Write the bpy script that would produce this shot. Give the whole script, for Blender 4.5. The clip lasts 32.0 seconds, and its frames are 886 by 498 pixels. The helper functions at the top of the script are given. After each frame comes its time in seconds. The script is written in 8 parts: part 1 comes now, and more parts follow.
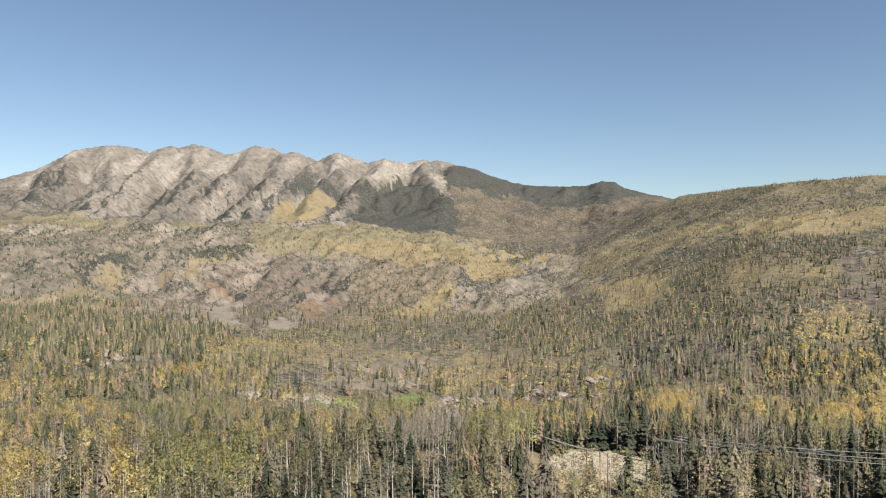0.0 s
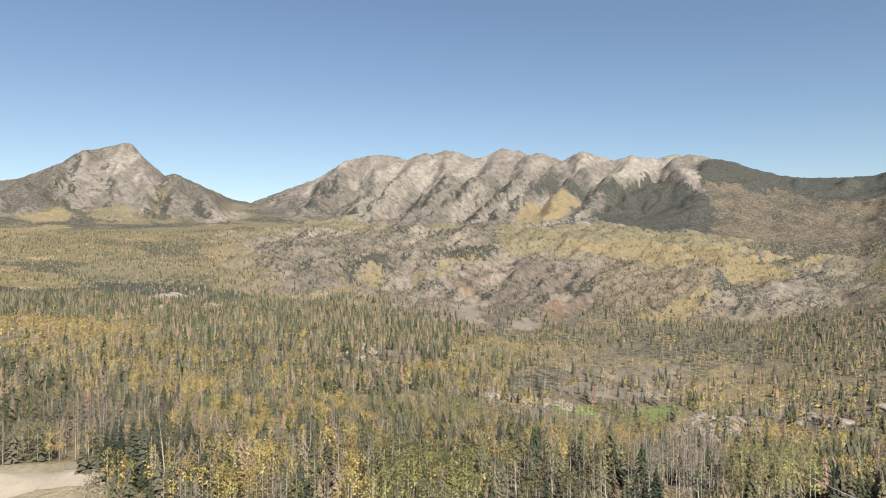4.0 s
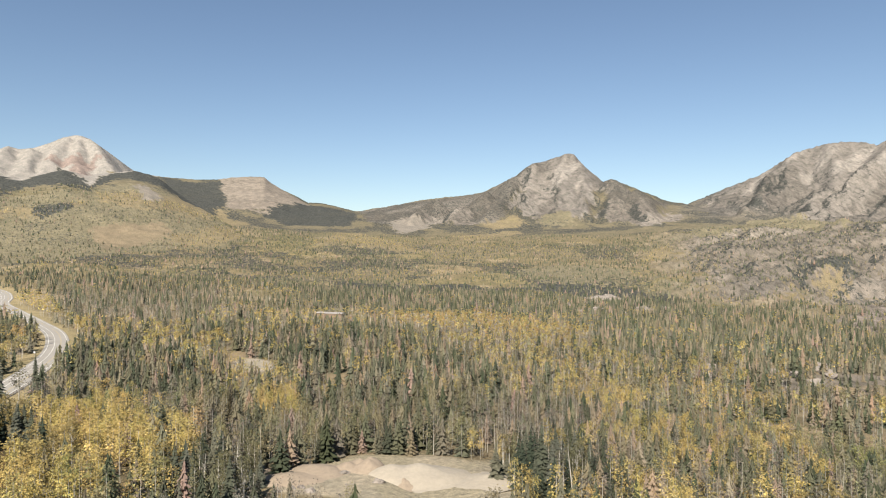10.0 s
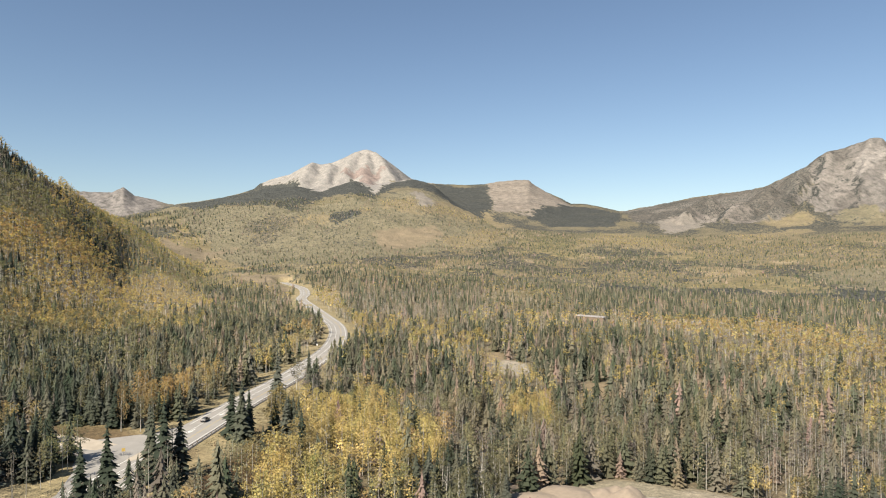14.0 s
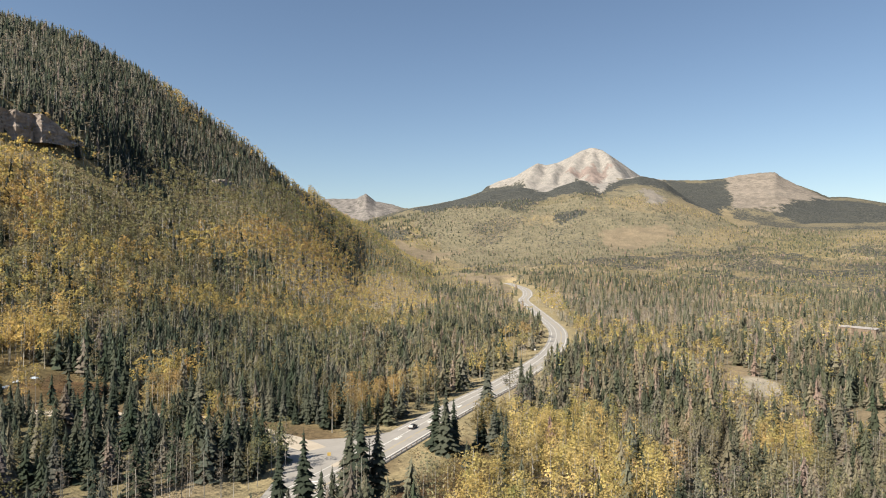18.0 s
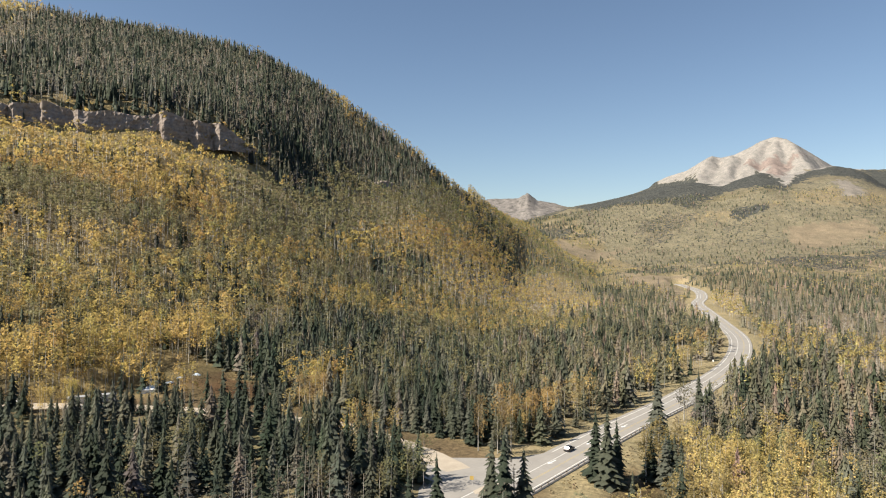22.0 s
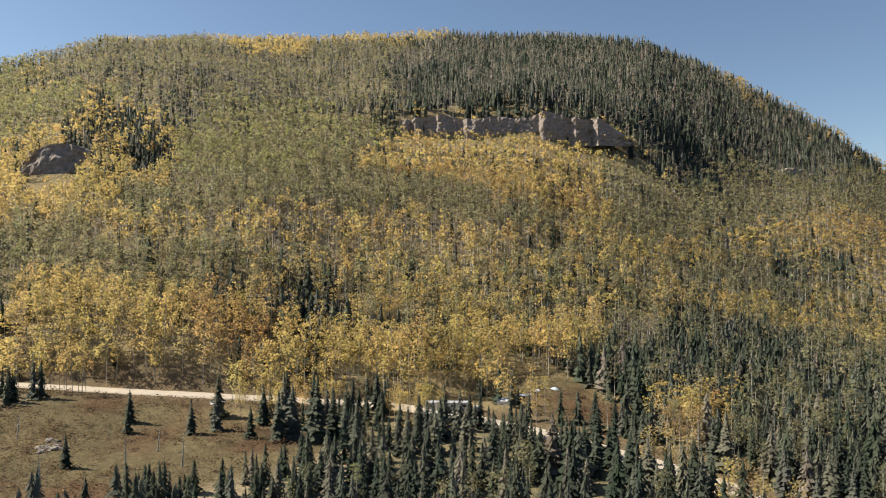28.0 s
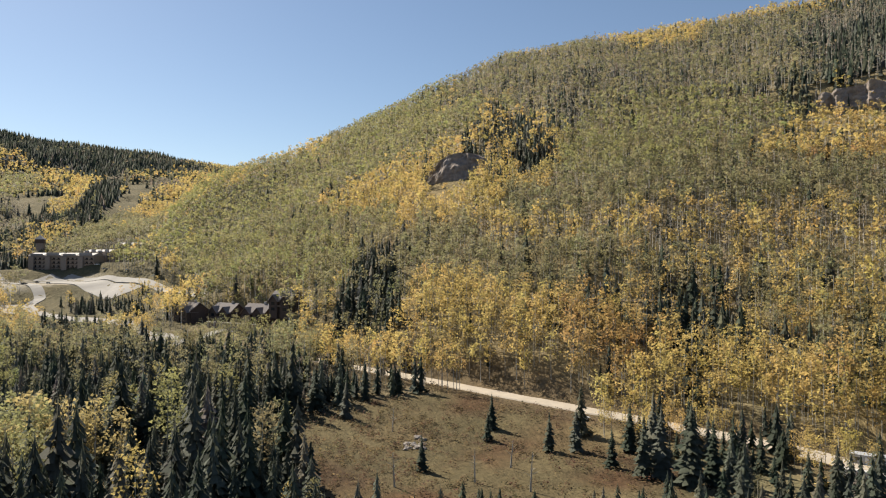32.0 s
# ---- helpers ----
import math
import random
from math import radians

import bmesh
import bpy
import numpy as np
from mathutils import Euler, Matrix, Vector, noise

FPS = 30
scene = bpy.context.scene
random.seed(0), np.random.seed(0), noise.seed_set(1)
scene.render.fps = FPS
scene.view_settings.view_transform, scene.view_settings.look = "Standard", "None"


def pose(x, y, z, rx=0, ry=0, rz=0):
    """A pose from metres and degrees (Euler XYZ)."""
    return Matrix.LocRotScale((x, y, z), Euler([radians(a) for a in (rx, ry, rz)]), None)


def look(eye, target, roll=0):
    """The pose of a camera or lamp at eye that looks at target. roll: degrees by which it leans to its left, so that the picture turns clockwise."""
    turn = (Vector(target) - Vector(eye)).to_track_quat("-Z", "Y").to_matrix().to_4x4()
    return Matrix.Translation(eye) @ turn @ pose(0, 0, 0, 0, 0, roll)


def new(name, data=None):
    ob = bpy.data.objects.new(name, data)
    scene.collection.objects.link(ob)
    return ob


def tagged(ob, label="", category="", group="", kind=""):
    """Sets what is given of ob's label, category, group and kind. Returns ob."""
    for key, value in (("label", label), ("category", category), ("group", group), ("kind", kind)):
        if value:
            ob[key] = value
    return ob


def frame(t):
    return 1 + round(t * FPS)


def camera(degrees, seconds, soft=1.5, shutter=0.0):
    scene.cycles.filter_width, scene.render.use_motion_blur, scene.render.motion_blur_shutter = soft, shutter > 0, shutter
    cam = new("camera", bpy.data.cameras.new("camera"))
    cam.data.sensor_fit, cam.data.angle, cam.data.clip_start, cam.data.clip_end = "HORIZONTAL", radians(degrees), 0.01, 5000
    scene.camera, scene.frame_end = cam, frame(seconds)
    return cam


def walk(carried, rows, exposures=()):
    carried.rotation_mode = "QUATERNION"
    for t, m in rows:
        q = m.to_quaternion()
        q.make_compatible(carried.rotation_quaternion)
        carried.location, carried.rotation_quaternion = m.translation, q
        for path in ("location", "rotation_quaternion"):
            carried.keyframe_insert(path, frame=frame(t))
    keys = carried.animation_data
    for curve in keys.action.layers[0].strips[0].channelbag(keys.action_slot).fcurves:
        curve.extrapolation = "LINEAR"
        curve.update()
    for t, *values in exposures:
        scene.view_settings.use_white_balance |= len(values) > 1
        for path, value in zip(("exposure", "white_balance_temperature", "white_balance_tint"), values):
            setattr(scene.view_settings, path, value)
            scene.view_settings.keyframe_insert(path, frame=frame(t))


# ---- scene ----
cam = camera(65.56, 32.0, soft=1.1)
PATH = [  # seconds, x, y, z, turn about x, y, z
    (0, -50.2, -43.7, 58.9, 90.39, 0.03, -72.29), (0.5, -47.6, -43.2, 58.8, 90.44, -0.00, -69.67), (1, -45.0, -42.8, 58.9, 90.48, -0.05, -67.32),
    (1.5, -42.2, -42.2, 59.1, 90.49, -0.05, -65.03), (2, -39.5, -41.5, 59.3, 90.47, -0.03, -62.73), (2.5, -36.9, -40.6, 59.7, 90.46, -0.02, -60.36),
    (3, -34.5, -39.6, 59.9, 90.45, -0.04, -57.77), (3.5, -32.2, -38.4, 60.0, 90.41, -0.06, -54.90), (5.5, -22.9, -33.7, 60.4, 90.40, -0.09, -43.65),
    (6, -20.7, -32.3, 60.5, 90.41, -0.12, -40.69), (6.5, -18.5, -30.6, 60.6, 90.42, -0.07, -37.53), (7, -16.2, -28.5, 60.6, 90.46, -0.06, -34.37),
    (7.5, -14.0, -26.3, 60.4, 90.45, -0.04, -31.27), (8, -11.9, -24.1, 60.2, 90.47, -0.03, -28.18), (8.5, -10.0, -21.7, 60.1, 90.51, -0.04, -24.90),
    (9, -8.4, -19.6, 60.3, 90.53, -0.05, -22.11), (9.5, -7.0, -17.6, 60.4, 90.57, -0.00, -19.44), (10, -5.6, -15.5, 60.3, 90.59, 0.01, -16.78),
    (10.5, -4.3, -13.1, 60.4, 90.62, 0.05, -14.06), (11, -3.2, -10.8, 60.4, 90.63, 0.03, -11.21), (11.5, -2.3, -8.3, 60.4, 90.65, 0.04, -8.39),
    (12, -1.6, -5.7, 60.3, 90.69, -0.02, -5.53), (12.5, -0.8, -3.0, 60.1, 90.72, -0.02, -2.70), (13, -0.0, 0.0, 60.0, 90.72, 0.01, -0.00),
    (13.5, 0.6, 3.0, 60.0, 90.71, 0.02, 2.51), (15.5, 1.4, 15.4, 60.2, 90.73, -0.05, 12.32), (16, 1.4, 18.6, 60.1, 90.73, -0.01, 14.78),
    (16.5, 1.1, 21.8, 60.3, 90.72, 0.02, 17.25), (17, 0.8, 24.9, 60.4, 90.73, -0.03, 19.69), (17.5, 0.4, 28.1, 60.2, 90.74, -0.02, 21.95),
    (18, -0.1, 31.3, 60.1, 90.76, 0.01, 23.65), (18.5, -0.8, 34.6, 60.1, 90.75, -0.00, 24.87), (19, -1.9, 37.8, 59.9, 90.77, 0.03, 25.98),
    (19.5, -3.1, 41.0, 59.8, 90.76, 0.00, 28.83), (20, -4.1, 44.0, 59.8, 90.77, -0.00, 31.44), (20.5, -5.1, 47.0, 59.8, 90.77, 0.03, 33.31),
    (21, -6.3, 50.0, 59.8, 90.78, 0.06, 34.47), (21.5, -7.9, 52.9, 59.8, 90.76, 0.08, 35.60), (22, -9.4, 55.9, 59.8, 90.76, 0.11, 37.14),
    (22.5, -11.1, 59.1, 59.7, 90.77, 0.09, 38.47), (23, -13.3, 62.3, 59.8, 90.78, 0.09, 40.59), (23.5, -15.6, 65.8, 59.7, 90.78, 0.07, 42.77),
    (24, -18.2, 69.1, 59.6, 90.79, 0.04, 44.89), (24.5, -20.8, 72.4, 59.7, 90.79, 0.02, 47.25), (26.5, -30.9, 84.4, 59.9, 90.80, -0.07, 59.10),
    (27, -33.9, 87.6, 60.1, 90.79, -0.01, 62.32), (27.5, -36.9, 90.9, 60.3, 90.79, 0.00, 65.61), (28, -40.4, 93.9, 60.4, 90.79, -0.02, 69.02),
    (28.5, -44.1, 96.5, 60.4, 90.80, 0.00, 72.29), (29, -48.0, 98.8, 60.1, 90.84, -0.02, 75.83), (29.5, -52.1, 100.8, 60.1, 90.83, -0.03, 79.67),
    (30, -56.3, 102.6, 60.2, 90.81, -0.07, 83.73), (30.5, -60.8, 104.3, 60.1, 90.81, -0.12, 88.08), (31, -65.4, 105.6, 60.0, 90.82, -0.11, 92.47),
    (31.5, -69.9, 106.7, 59.9, 90.83, -0.17, 96.86), (32, -74.4, 107.5, 59.7, 90.90, -0.21, 101.35),
]
walk(cam, [(t, pose(x, y, z, rx, ry, rz)) for t, x, y, z, rx, ry, rz in PATH], [(0, 0.8, 6850, 9), (28, 0.8, 6850, 9), (31, 0.68, 6850, 9), (32, 0.68, 6850, 9)])

# ---- world, sun ----
SUN_AZ, SUN_EL = math.atan2(-0.53, -0.85), radians(43)
world = bpy.data.worlds.new("sky")
scene.world = world
world.use_nodes = True
wn = world.node_tree.nodes
sky = wn.new("ShaderNodeTexSky")
sky.sky_type = "NISHITA"
sky.sun_disc = False
sky.sun_elevation, sky.sun_rotation = SUN_EL, SUN_AZ
sky.altitude, sky.air_density, sky.dust_density, sky.ozone_density = 1000, 1.0, 0.7, 2.0
world.node_tree.links.new(sky.outputs[0], wn["Background"].inputs[0])
wn["Background"].inputs[1].default_value = 0.072
sun = new("sun", bpy.data.lights.new("sun", "SUN"))
sun.data.energy, sun.data.angle, sun.data.color = 5.0, radians(0.53), (1.0, 0.93, 0.82)
sun_dir = Vector((math.sin(SUN_AZ) * math.cos(SUN_EL), math.cos(SUN_AZ) * math.cos(SUN_EL), math.sin(SUN_EL)))
sun.matrix_world = look(sun_dir * 500, (0, 0, 0))
tagged(sun, kind="structure")


# ---- number fields ----
def hash2(ix, iy, seed):
    n = (ix.astype(np.int64) * 374761393 + iy.astype(np.int64) * 668265263 + seed * 974711) & 0xFFFFFFFF
    n = ((n ^ (n >> 13)) * 1274126177) & 0xFFFFFFFF
    n = ((n ^ (n >> 16)) * 2246822519) & 0xFFFFFFFF
    return ((n ^ (n >> 15)) & 0xFFFFFF) / 16777215.0


def value2(x, y, seed=0):
    ix, iy = np.floor(x), np.floor(y)
    fx, fy = x - ix, y - iy
    fx, fy = fx * fx * (3 - 2 * fx), fy * fy * (3 - 2 * fy)
    a, b = hash2(ix, iy, seed), hash2(ix + 1, iy, seed)
    c, d = hash2(ix, iy + 1, seed), hash2(ix + 1, iy + 1, seed)
    return (a * (1 - fx) + b * fx) * (1 - fy) + (c * (1 - fx) + d * fx) * fy


def fbm(x, y, size, octaves=4, seed=0, ridged=False):
    total, amp, norm = np.zeros_like(x), 1.0, 0.0
    ca, sa = 0.8, 0.6
    for o in range(octaves):
        v = value2(x / size + 17.3 * o, y / size - 9.1 * o, seed + o)
        if ridged:
            v = 1 - np.abs(2 * v - 1)
        total += amp * v
        norm += amp
        amp *= 0.5
        size *= 0.5
        x, y = ca * x - sa * y, sa * x + ca * y
    return total / norm


def step(a, b, x):
    t = np.clip((x - a) / (b - a), 0, 1)
    return t * t * (3 - 2 * t)


def polar(x, y):
    """Degrees to the left of the y axis, and the distance."""
    az = np.degrees(np.arctan2(-x, y))
    return np.where(az < -150, az + 360, az), np.hypot(x, y)


def near_line(x, y, pts):
    """Distance to a line in plan, and the height along it."""
    best, height = np.full_like(x, 1e9), np.zeros_like(x)
    for (x0, y0, z0), (x1, y1, z1) in zip(pts, pts[1:]):
        dx, dy = x1 - x0, y1 - y0
        s = np.clip(((x - x0) * dx + (y - y0) * dy) / (dx * dx + dy * dy), 0, 1)
        d = np.hypot(x - x0 - s * dx, y - y0 - s * dy)
        height = np.where(d < best, z0 + s * (z1 - z0), height)
        best = np.minimum(best, d)
    return best, height


def smooth_line(pts, n=8):
    """A Catmull-Rom curve through the points."""
    p = [Vector(q) for q in (pts[0], *pts, pts[-1])]
    out = []
    for a, b, c, d in zip(p, p[1:], p[2:], p[3:]):
        for k in range(n):
            t = k / n
            out.append(tuple(0.5 * (2 * b + (c - a) * t + (2 * a - 5 * b + 4 * c - d) * t * t + (3 * b - a - 3 * c + d) * t ** 3)))
    return out + [tuple(p[-1])]


# ---- the lie of the land ----
PROFILES = []


def profile(az, *pairs):
    PROFILES.append((az, np.array(pairs, float)))


profile(-150, (150, 0), (400, 10), (1000, 60), (2500, 300), (4500, 500))
profile(-108, (180, -5), (300, -25), (500, -38), (800, -15), (1100, 60), (1500, 135), (2000, 205), (2600, 275), (4500, 300))
profile(-100, (180, -5), (300, -28), (500, -42), (800, -22), (1100, 50), (1500, 120), (2000, 195), (2600, 275), (4500, 300))
profile(-90, (180, -8), (300, -38), (500, -62), (750, -62), (1100, -25), (1500, 35), (2000, 95), (2500, 150), (3300, 260))
profile(-84, (180, -9), (300, -43), (530, -73), (710, -75), (1000, -55), (1300, -32), (1700, -4), (2000, 20), (2500, 55), (3300, 130))
profile(-78, (180, -10), (300, -48), (560, -84), (670, -88), (900, -80), (1300, -55), (1700, -2), (2000, 27), (2500, 70), (3300, 140))
profile(-67, (180, -10), (300, -42), (560, -76), (750, -74), (1000, -68), (1400, -58), (1650, -15), (1900, 52), (2500, 145), (3300, 220))
profile(-56, (150, -10), (300, -34), (560, -60), (800, -52), (1200, -55), (1600, -56), (1700, 0), (1850, 62), (2500, 152), (3300, 200))
profile(-45, (150, -10), (300, -28), (550, -38), (800, -40), (1150, -30), (1500, -20), (1650, 20), (1900, 70), (2500, 150), (3300, 200))
profile(-35, (150, -12), (300, -25), (600, -35), (1000, -30), (1260, -20), (1600, 20), (1950, 50), (2500, 125), (3000, 185), (3600, 240))
profile(-20, (150, -12), (230, -16), (400, -16), (805, -18), (1300, -12), (1800, 35), (2400, 105), (3200, 215), (3800, 290))
profile(-5, (150, -10), (300, -18), (450, -12), (770, -8), (1000, -2), (1500, 15), (2000, 62), (2600, 145), (3400, 240), (4000, 300))
profile(11, (150, -2), (300, -5), (600, -5), (1000, 5), (1400, 36), (1800, 70), (2600, 205), (3400, 330), (4000, 400))
profile(24, (150, 0), (600, 0), (1000, 8), (1400, 14), (1800, 40), (2600, 180), (3400, 270), (4000, 320))
profile(29.7, (150, 0), (500, 0), (900, 8), (1200, 40), (1534, 128), (1800, 90), (2600, 150), (4000, 250))
profile(34, (150, 0), (400, 0), (600, 8), (900, 60), (1200, 132), (1382, 190), (1700, 165), (4000, 190))
profile(38, (150, 0), (380, 2), (560, 12), (800, 72), (1100, 165), (1261, 234), (1700, 210), (4000, 210))
profile(42.4, (150, 0), (350, 2), (500, 13), (720, 70), (1000, 165), (1040, 195), (1246, 300), (1700, 284), (4000, 275))
profile(46, (150, 0), (340, 2), (480, 15), (680, 74), (860, 150), (900, 180), (1244, 350), (1700, 335), (4000, 330))
profile(50, (150, 0), (330, 2), (440, 14), (620, 74), (790, 166), (815, 190), (1240, 395), (1700, 380), (4000, 380))
profile(53.5, (150, 0), (325, 2), (420, 13), (590, 72), (758, 168), (776, 197), (1238, 411), (1700, 400), (4000, 400))
profile(57, (150, 0), (320, 2), (400, 12), (560, 70), (736, 170), (754, 203), (1235, 425), (1700, 410), (4000, 410))
profile(66, (150, 0), (310, 1), (370, 8), (470, 45), (600, 105), (731, 170), (749, 203), (1222, 425), (1700, 410), (4000, 410))
profile(75, (150, 0), (300, 0), (350, 6), (416, 36), (540, 100), (760, 194), (1210, 408), (1700, 400), (4000, 400))
profile(84, (150, 0), (300, 1), (365, 7), (450, 46), (600, 122), (850, 252), (1180, 397), (1600, 390), (4000, 390))
profile(90, (150, 0), (300, 2), (385, 8), (470, 46), (630, 130), (880, 255), (1115, 358), (1500, 350), (4000, 350))
profile(96, (150, 0), (300, 2), (400, 9), (520, 50), (680, 124), (900, 225), (1056, 290), (1450, 280), (4000, 280))
profile(101, (150, 0), (300, 3), (400, 10), (560, 54), (700, 112), (995, 230), (1400, 220), (4000, 300))
profile(105, (150, 0), (300, 3), (420, 9), (580, 46), (760, 112), (958, 190), (1300, 180), (2620, 390), (4000, 400))
profile(108, (150, 0), (300, 3), (430, 8), (600, 42), (760, 98), (925, 164), (1300, 150), (2620, 395), (4000, 400))
profile(112, (150, 0), (300, 3), (440, 8), (600, 34), (740, 76), (880, 132), (1100, 115), (1300, 150), (2620, 393), (4000, 400))
profile(115.5, (150, 0), (300, 2), (450, 8), (600, 24), (720, 46), (800, 76), (900, 78), (1200, 120), (1800, 235), (2620, 385), (4000, 390))
profile(121, (150, 0), (300, 2), (450, 8), (600, 22), (750, 43), (900, 66), (1200, 110), (1800, 240), (2607, 404), (4000, 410))
profile(126, (150, 0), (300, 2), (450, 8), (600, 22), (750, 43), (900, 65), (1200, 105), (1800, 240), (2594, 436), (4000, 450))
profile(131.5, (150, 0), (300, 2), (450, 8), (600, 22), (750, 43), (900, 65), (1200, 100), (1800, 235), (2582, 456), (4000, 470))
profile(150, (150, 0), (450, 8), (900, 60), (1800, 200), (4000, 480))
profile(210, (150, 0), (400, 10), (1000, 60), (2500, 300), (4500, 500))

CRESTS, SPURS = [], []


def crest(r_foot, r_top, power, rough, *pairs):
    """A far range: azimuth and height of its skyline, from a foot to a top distance, hollow by its power."""
    CRESTS.append((r_foot, r_top, power, rough, np.array(sorted(pairs), float)))


def spur(flank, *points):
    """A rib that comes down towards the valley: azimuth, distance, height; its flanks fall at that slope."""
    SPURS.append((flank, [(-math.sin(radians(a)) * r, math.cos(radians(a)) * r, z) for a, r, z in points]))


# the long bare range in the east
crest(2950, 4385, 2.2, 0.8, (-78, 250), (-76, 420), (-74.6, 600), (-73.3, 648), (-72.3, 663), (-71.6, 659), (-71, 670), (-69.7, 648), (-68.7, 658), (-67.7, 676), (-67.1, 657), (-66.3, 645), (-65.1, 680), (-63.8, 711), (-62.8, 681),
      (-62.2, 651), (-61.4, 674), (-60.6, 701), (-59.9, 703), (-59.2, 694), (-58.6, 725), (-58, 720), (-57.1, 738), (-56.6, 723), (-55.7, 688), (-54.8, 675), (-53.9, 703), (-53, 724),
      (-52.2, 727), (-51.3, 703), (-50.6, 714), (-49.9, 687), (-49.2, 667), (-48.2, 689), (-47.4, 698), (-46.3, 696), (-45.3, 677), (-44.2, 659), (-41.5, 532), (-40.1, 492), (-38.9, 452),
      (-37.7, 415), (-36.4, 374), (-35, 300))
# its wooded end, and the wooded hill in the south-east
crest(2600, 4300, 1.6, 0.5, (-93, 351), (-91.2, 392), (-90, 414), (-88.8, 434), (-87.6, 464), (-86.9, 497), (-85.8, 506), (-84.8, 483), (-83.3, 478), (-81.6, 481), (-79.7, 490), (-78.4, 512), (-76.8, 549),
      (-75.5, 590), (-74.5, 612), (-73.4, 623), (-72.5, 594), (-71, 470), (-68, 250))
crest(2100, 3300, 0.8, 0.3, (-126, 330), (-112, 335), (-106, 333), (-103.8, 340), (-102.6, 355), (-101.6, 346), (-99.9, 351), (-99.3, 362), (-98.2, 355), (-96.8, 353), (-95.2, 344), (-93.7, 335), (-92.3, 329),
      (-91.4, 305), (-89.8, 254), (-87, 150), (-84, 40))
# the lone rocky hill and its long shoulders
crest(2850, 3974, 1.9, 0.5, (-40, 300), (-37.4, 327), (-36.3, 347), (-34.9, 362), (-34, 394), (-32.7, 433), (-31.7, 465), (-30.6, 499), (-29.9, 483), (-29.3, 521), (-28.6, 560), (-28.1, 601), (-27.6, 642),
      (-26.9, 648), (-26.2, 630), (-25.4, 611), (-24.3, 599), (-23.6, 570), (-22.9, 525), (-22.1, 502), (-21.2, 469), (-20, 427), (-17.6, 408), (-15.4, 388), (-13.5, 367), (-11.2, 336),
      (-9.6, 317), (-5, 260), (-2, 230))
# the mesa
crest(3000, 4226, 1.4, 0.25, (-11, 305), (-9.6, 333), (-8.3, 358), (-6.7, 383), (-5.6, 386), (-4.9, 414), (-3.5, 462), (-2.6, 504), (-2.1, 535), (-0.9, 534), (0.3, 526), (1.6, 511), (3.2, 506),
      (5.4, 513), (6.3, 522), (9, 440))
# the pale peak and its wooded skirts
crest(3850, 4674, 1.6, 0.15, (2, 420), (6.3, 533), (7.6, 599), (8.2, 635), (9.1, 692), (10, 745), (10.6, 780), (11.4, 796), (12.3, 774), (13.1, 737), (14.1, 700), (15, 686), (15.7, 701),
      (16.4, 669), (17.5, 615), (18.9, 581), (19.9, 545), (20.3, 512), (21.2, 485), (24, 420))
crest(2000, 3700, 1.0, 0.25, (-6, 60), (-1.1, 144), (0.5, 214), (2.2, 288), (3.6, 342), (4.7, 392), (5.6, 442), (6.4, 468), (7.6, 484), (9.4, 465), (10.7, 451), (12.3, 471), (15, 419),
      (17, 436), (19.4, 418), (21.2, 393), (22.5, 371), (24.3, 347), (26, 329), (29.7, 263), (33, 200))
# the small pale peak far up the valley
crest(4100, 4821, 1.3, 0.5, (24, 380), (26.5, 406), (27.9, 437), (29.1, 455), (29.9, 512), (30.6, 472), (31.8, 470), (32.9, 469), (36, 450), (42, 400))
spur(0.8, (-44.21, 4332, 652), (-43.21, 3918, 459), (-41.40, 3558, 314), (-39.99, 3243, 208))
spur(0.8, (-46.30, 4404, 699), (-47.20, 4008, 513), (-45.26, 3603, 340), (-43.94, 3288, 228))
spur(0.8, (-50.58, 4395, 715), (-49.07, 4098, 561), (-48.39, 3963, 497), (-46.22, 3558, 325), (-44.69, 3243, 215))
spur(0.8, (-52.16, 4413, 731), (-52.72, 4026, 539), (-51.04, 3693, 389), (-49.20, 3216, 212))
spur(0.8, (-57.06, 4386, 735), (-56.18, 4098, 583), (-54.44, 3828, 453), (-52.52, 3603, 355), (-50.64, 3216, 213))
spur(0.8, (-59.22, 4269, 678), (-58.87, 4008, 545), (-56.65, 3558, 344), (-54.68, 3216, 217))
spur(0.8, (-62.25, 4143, 619), (-60.24, 3828, 464), (-57.99, 3468, 310), (-56.22, 3153, 197))
spur(0.8, (-63.82, 4287, 697), (-63.47, 3918, 510), (-62.10, 3558, 350), (-60.28, 3180, 209))
spur(0.8, (-67.70, 4188, 649), (-65.83, 3828, 470), (-64.67, 3558, 352), (-63.53, 3198, 216))
spur(0.8, (-70.98, 4170, 641), (-71.93, 3738, 431))
spur(0.55, (-73.43, 4110, 571), (-71.29, 3912, 475), (-68.91, 3867, 453), (-67.03, 3642, 354), (-65.16, 3318, 228))
spur(0.55, (-71.29, 3912, 475), (-72.03, 3660, 363), (-73.51, 3345, 239), (-76.40, 3210, 191))
spur(0.6, (-76.79, 4326, 552), (-76.31, 3870, 347), (-75.89, 3442, 186))
spur(0.6, (-79.74, 4174, 477), (-79.42, 3680, 270), (-78.55, 3158, 96))
spur(0.6, (-83.10, 4155, 465), (-82.46, 3680, 268), (-81.14, 3205, 110))
spur(0.6, (-85.79, 4240, 500), (-84.98, 3775, 302), (-83.45, 3300, 138), (-81.17, 3034, 62))
spur(0.6, (-87.64, 4136, 449), (-87.29, 3490, 197), (-86.05, 2968, 45))
spur(0.6, (-91.26, 3956, 365), (-89.73, 3490, 196), (-87.18, 2968, 45))
spur(0.8, (-26.89, 3964, 647), (-26.52, 3565, 433), (-25.76, 3131, 239))
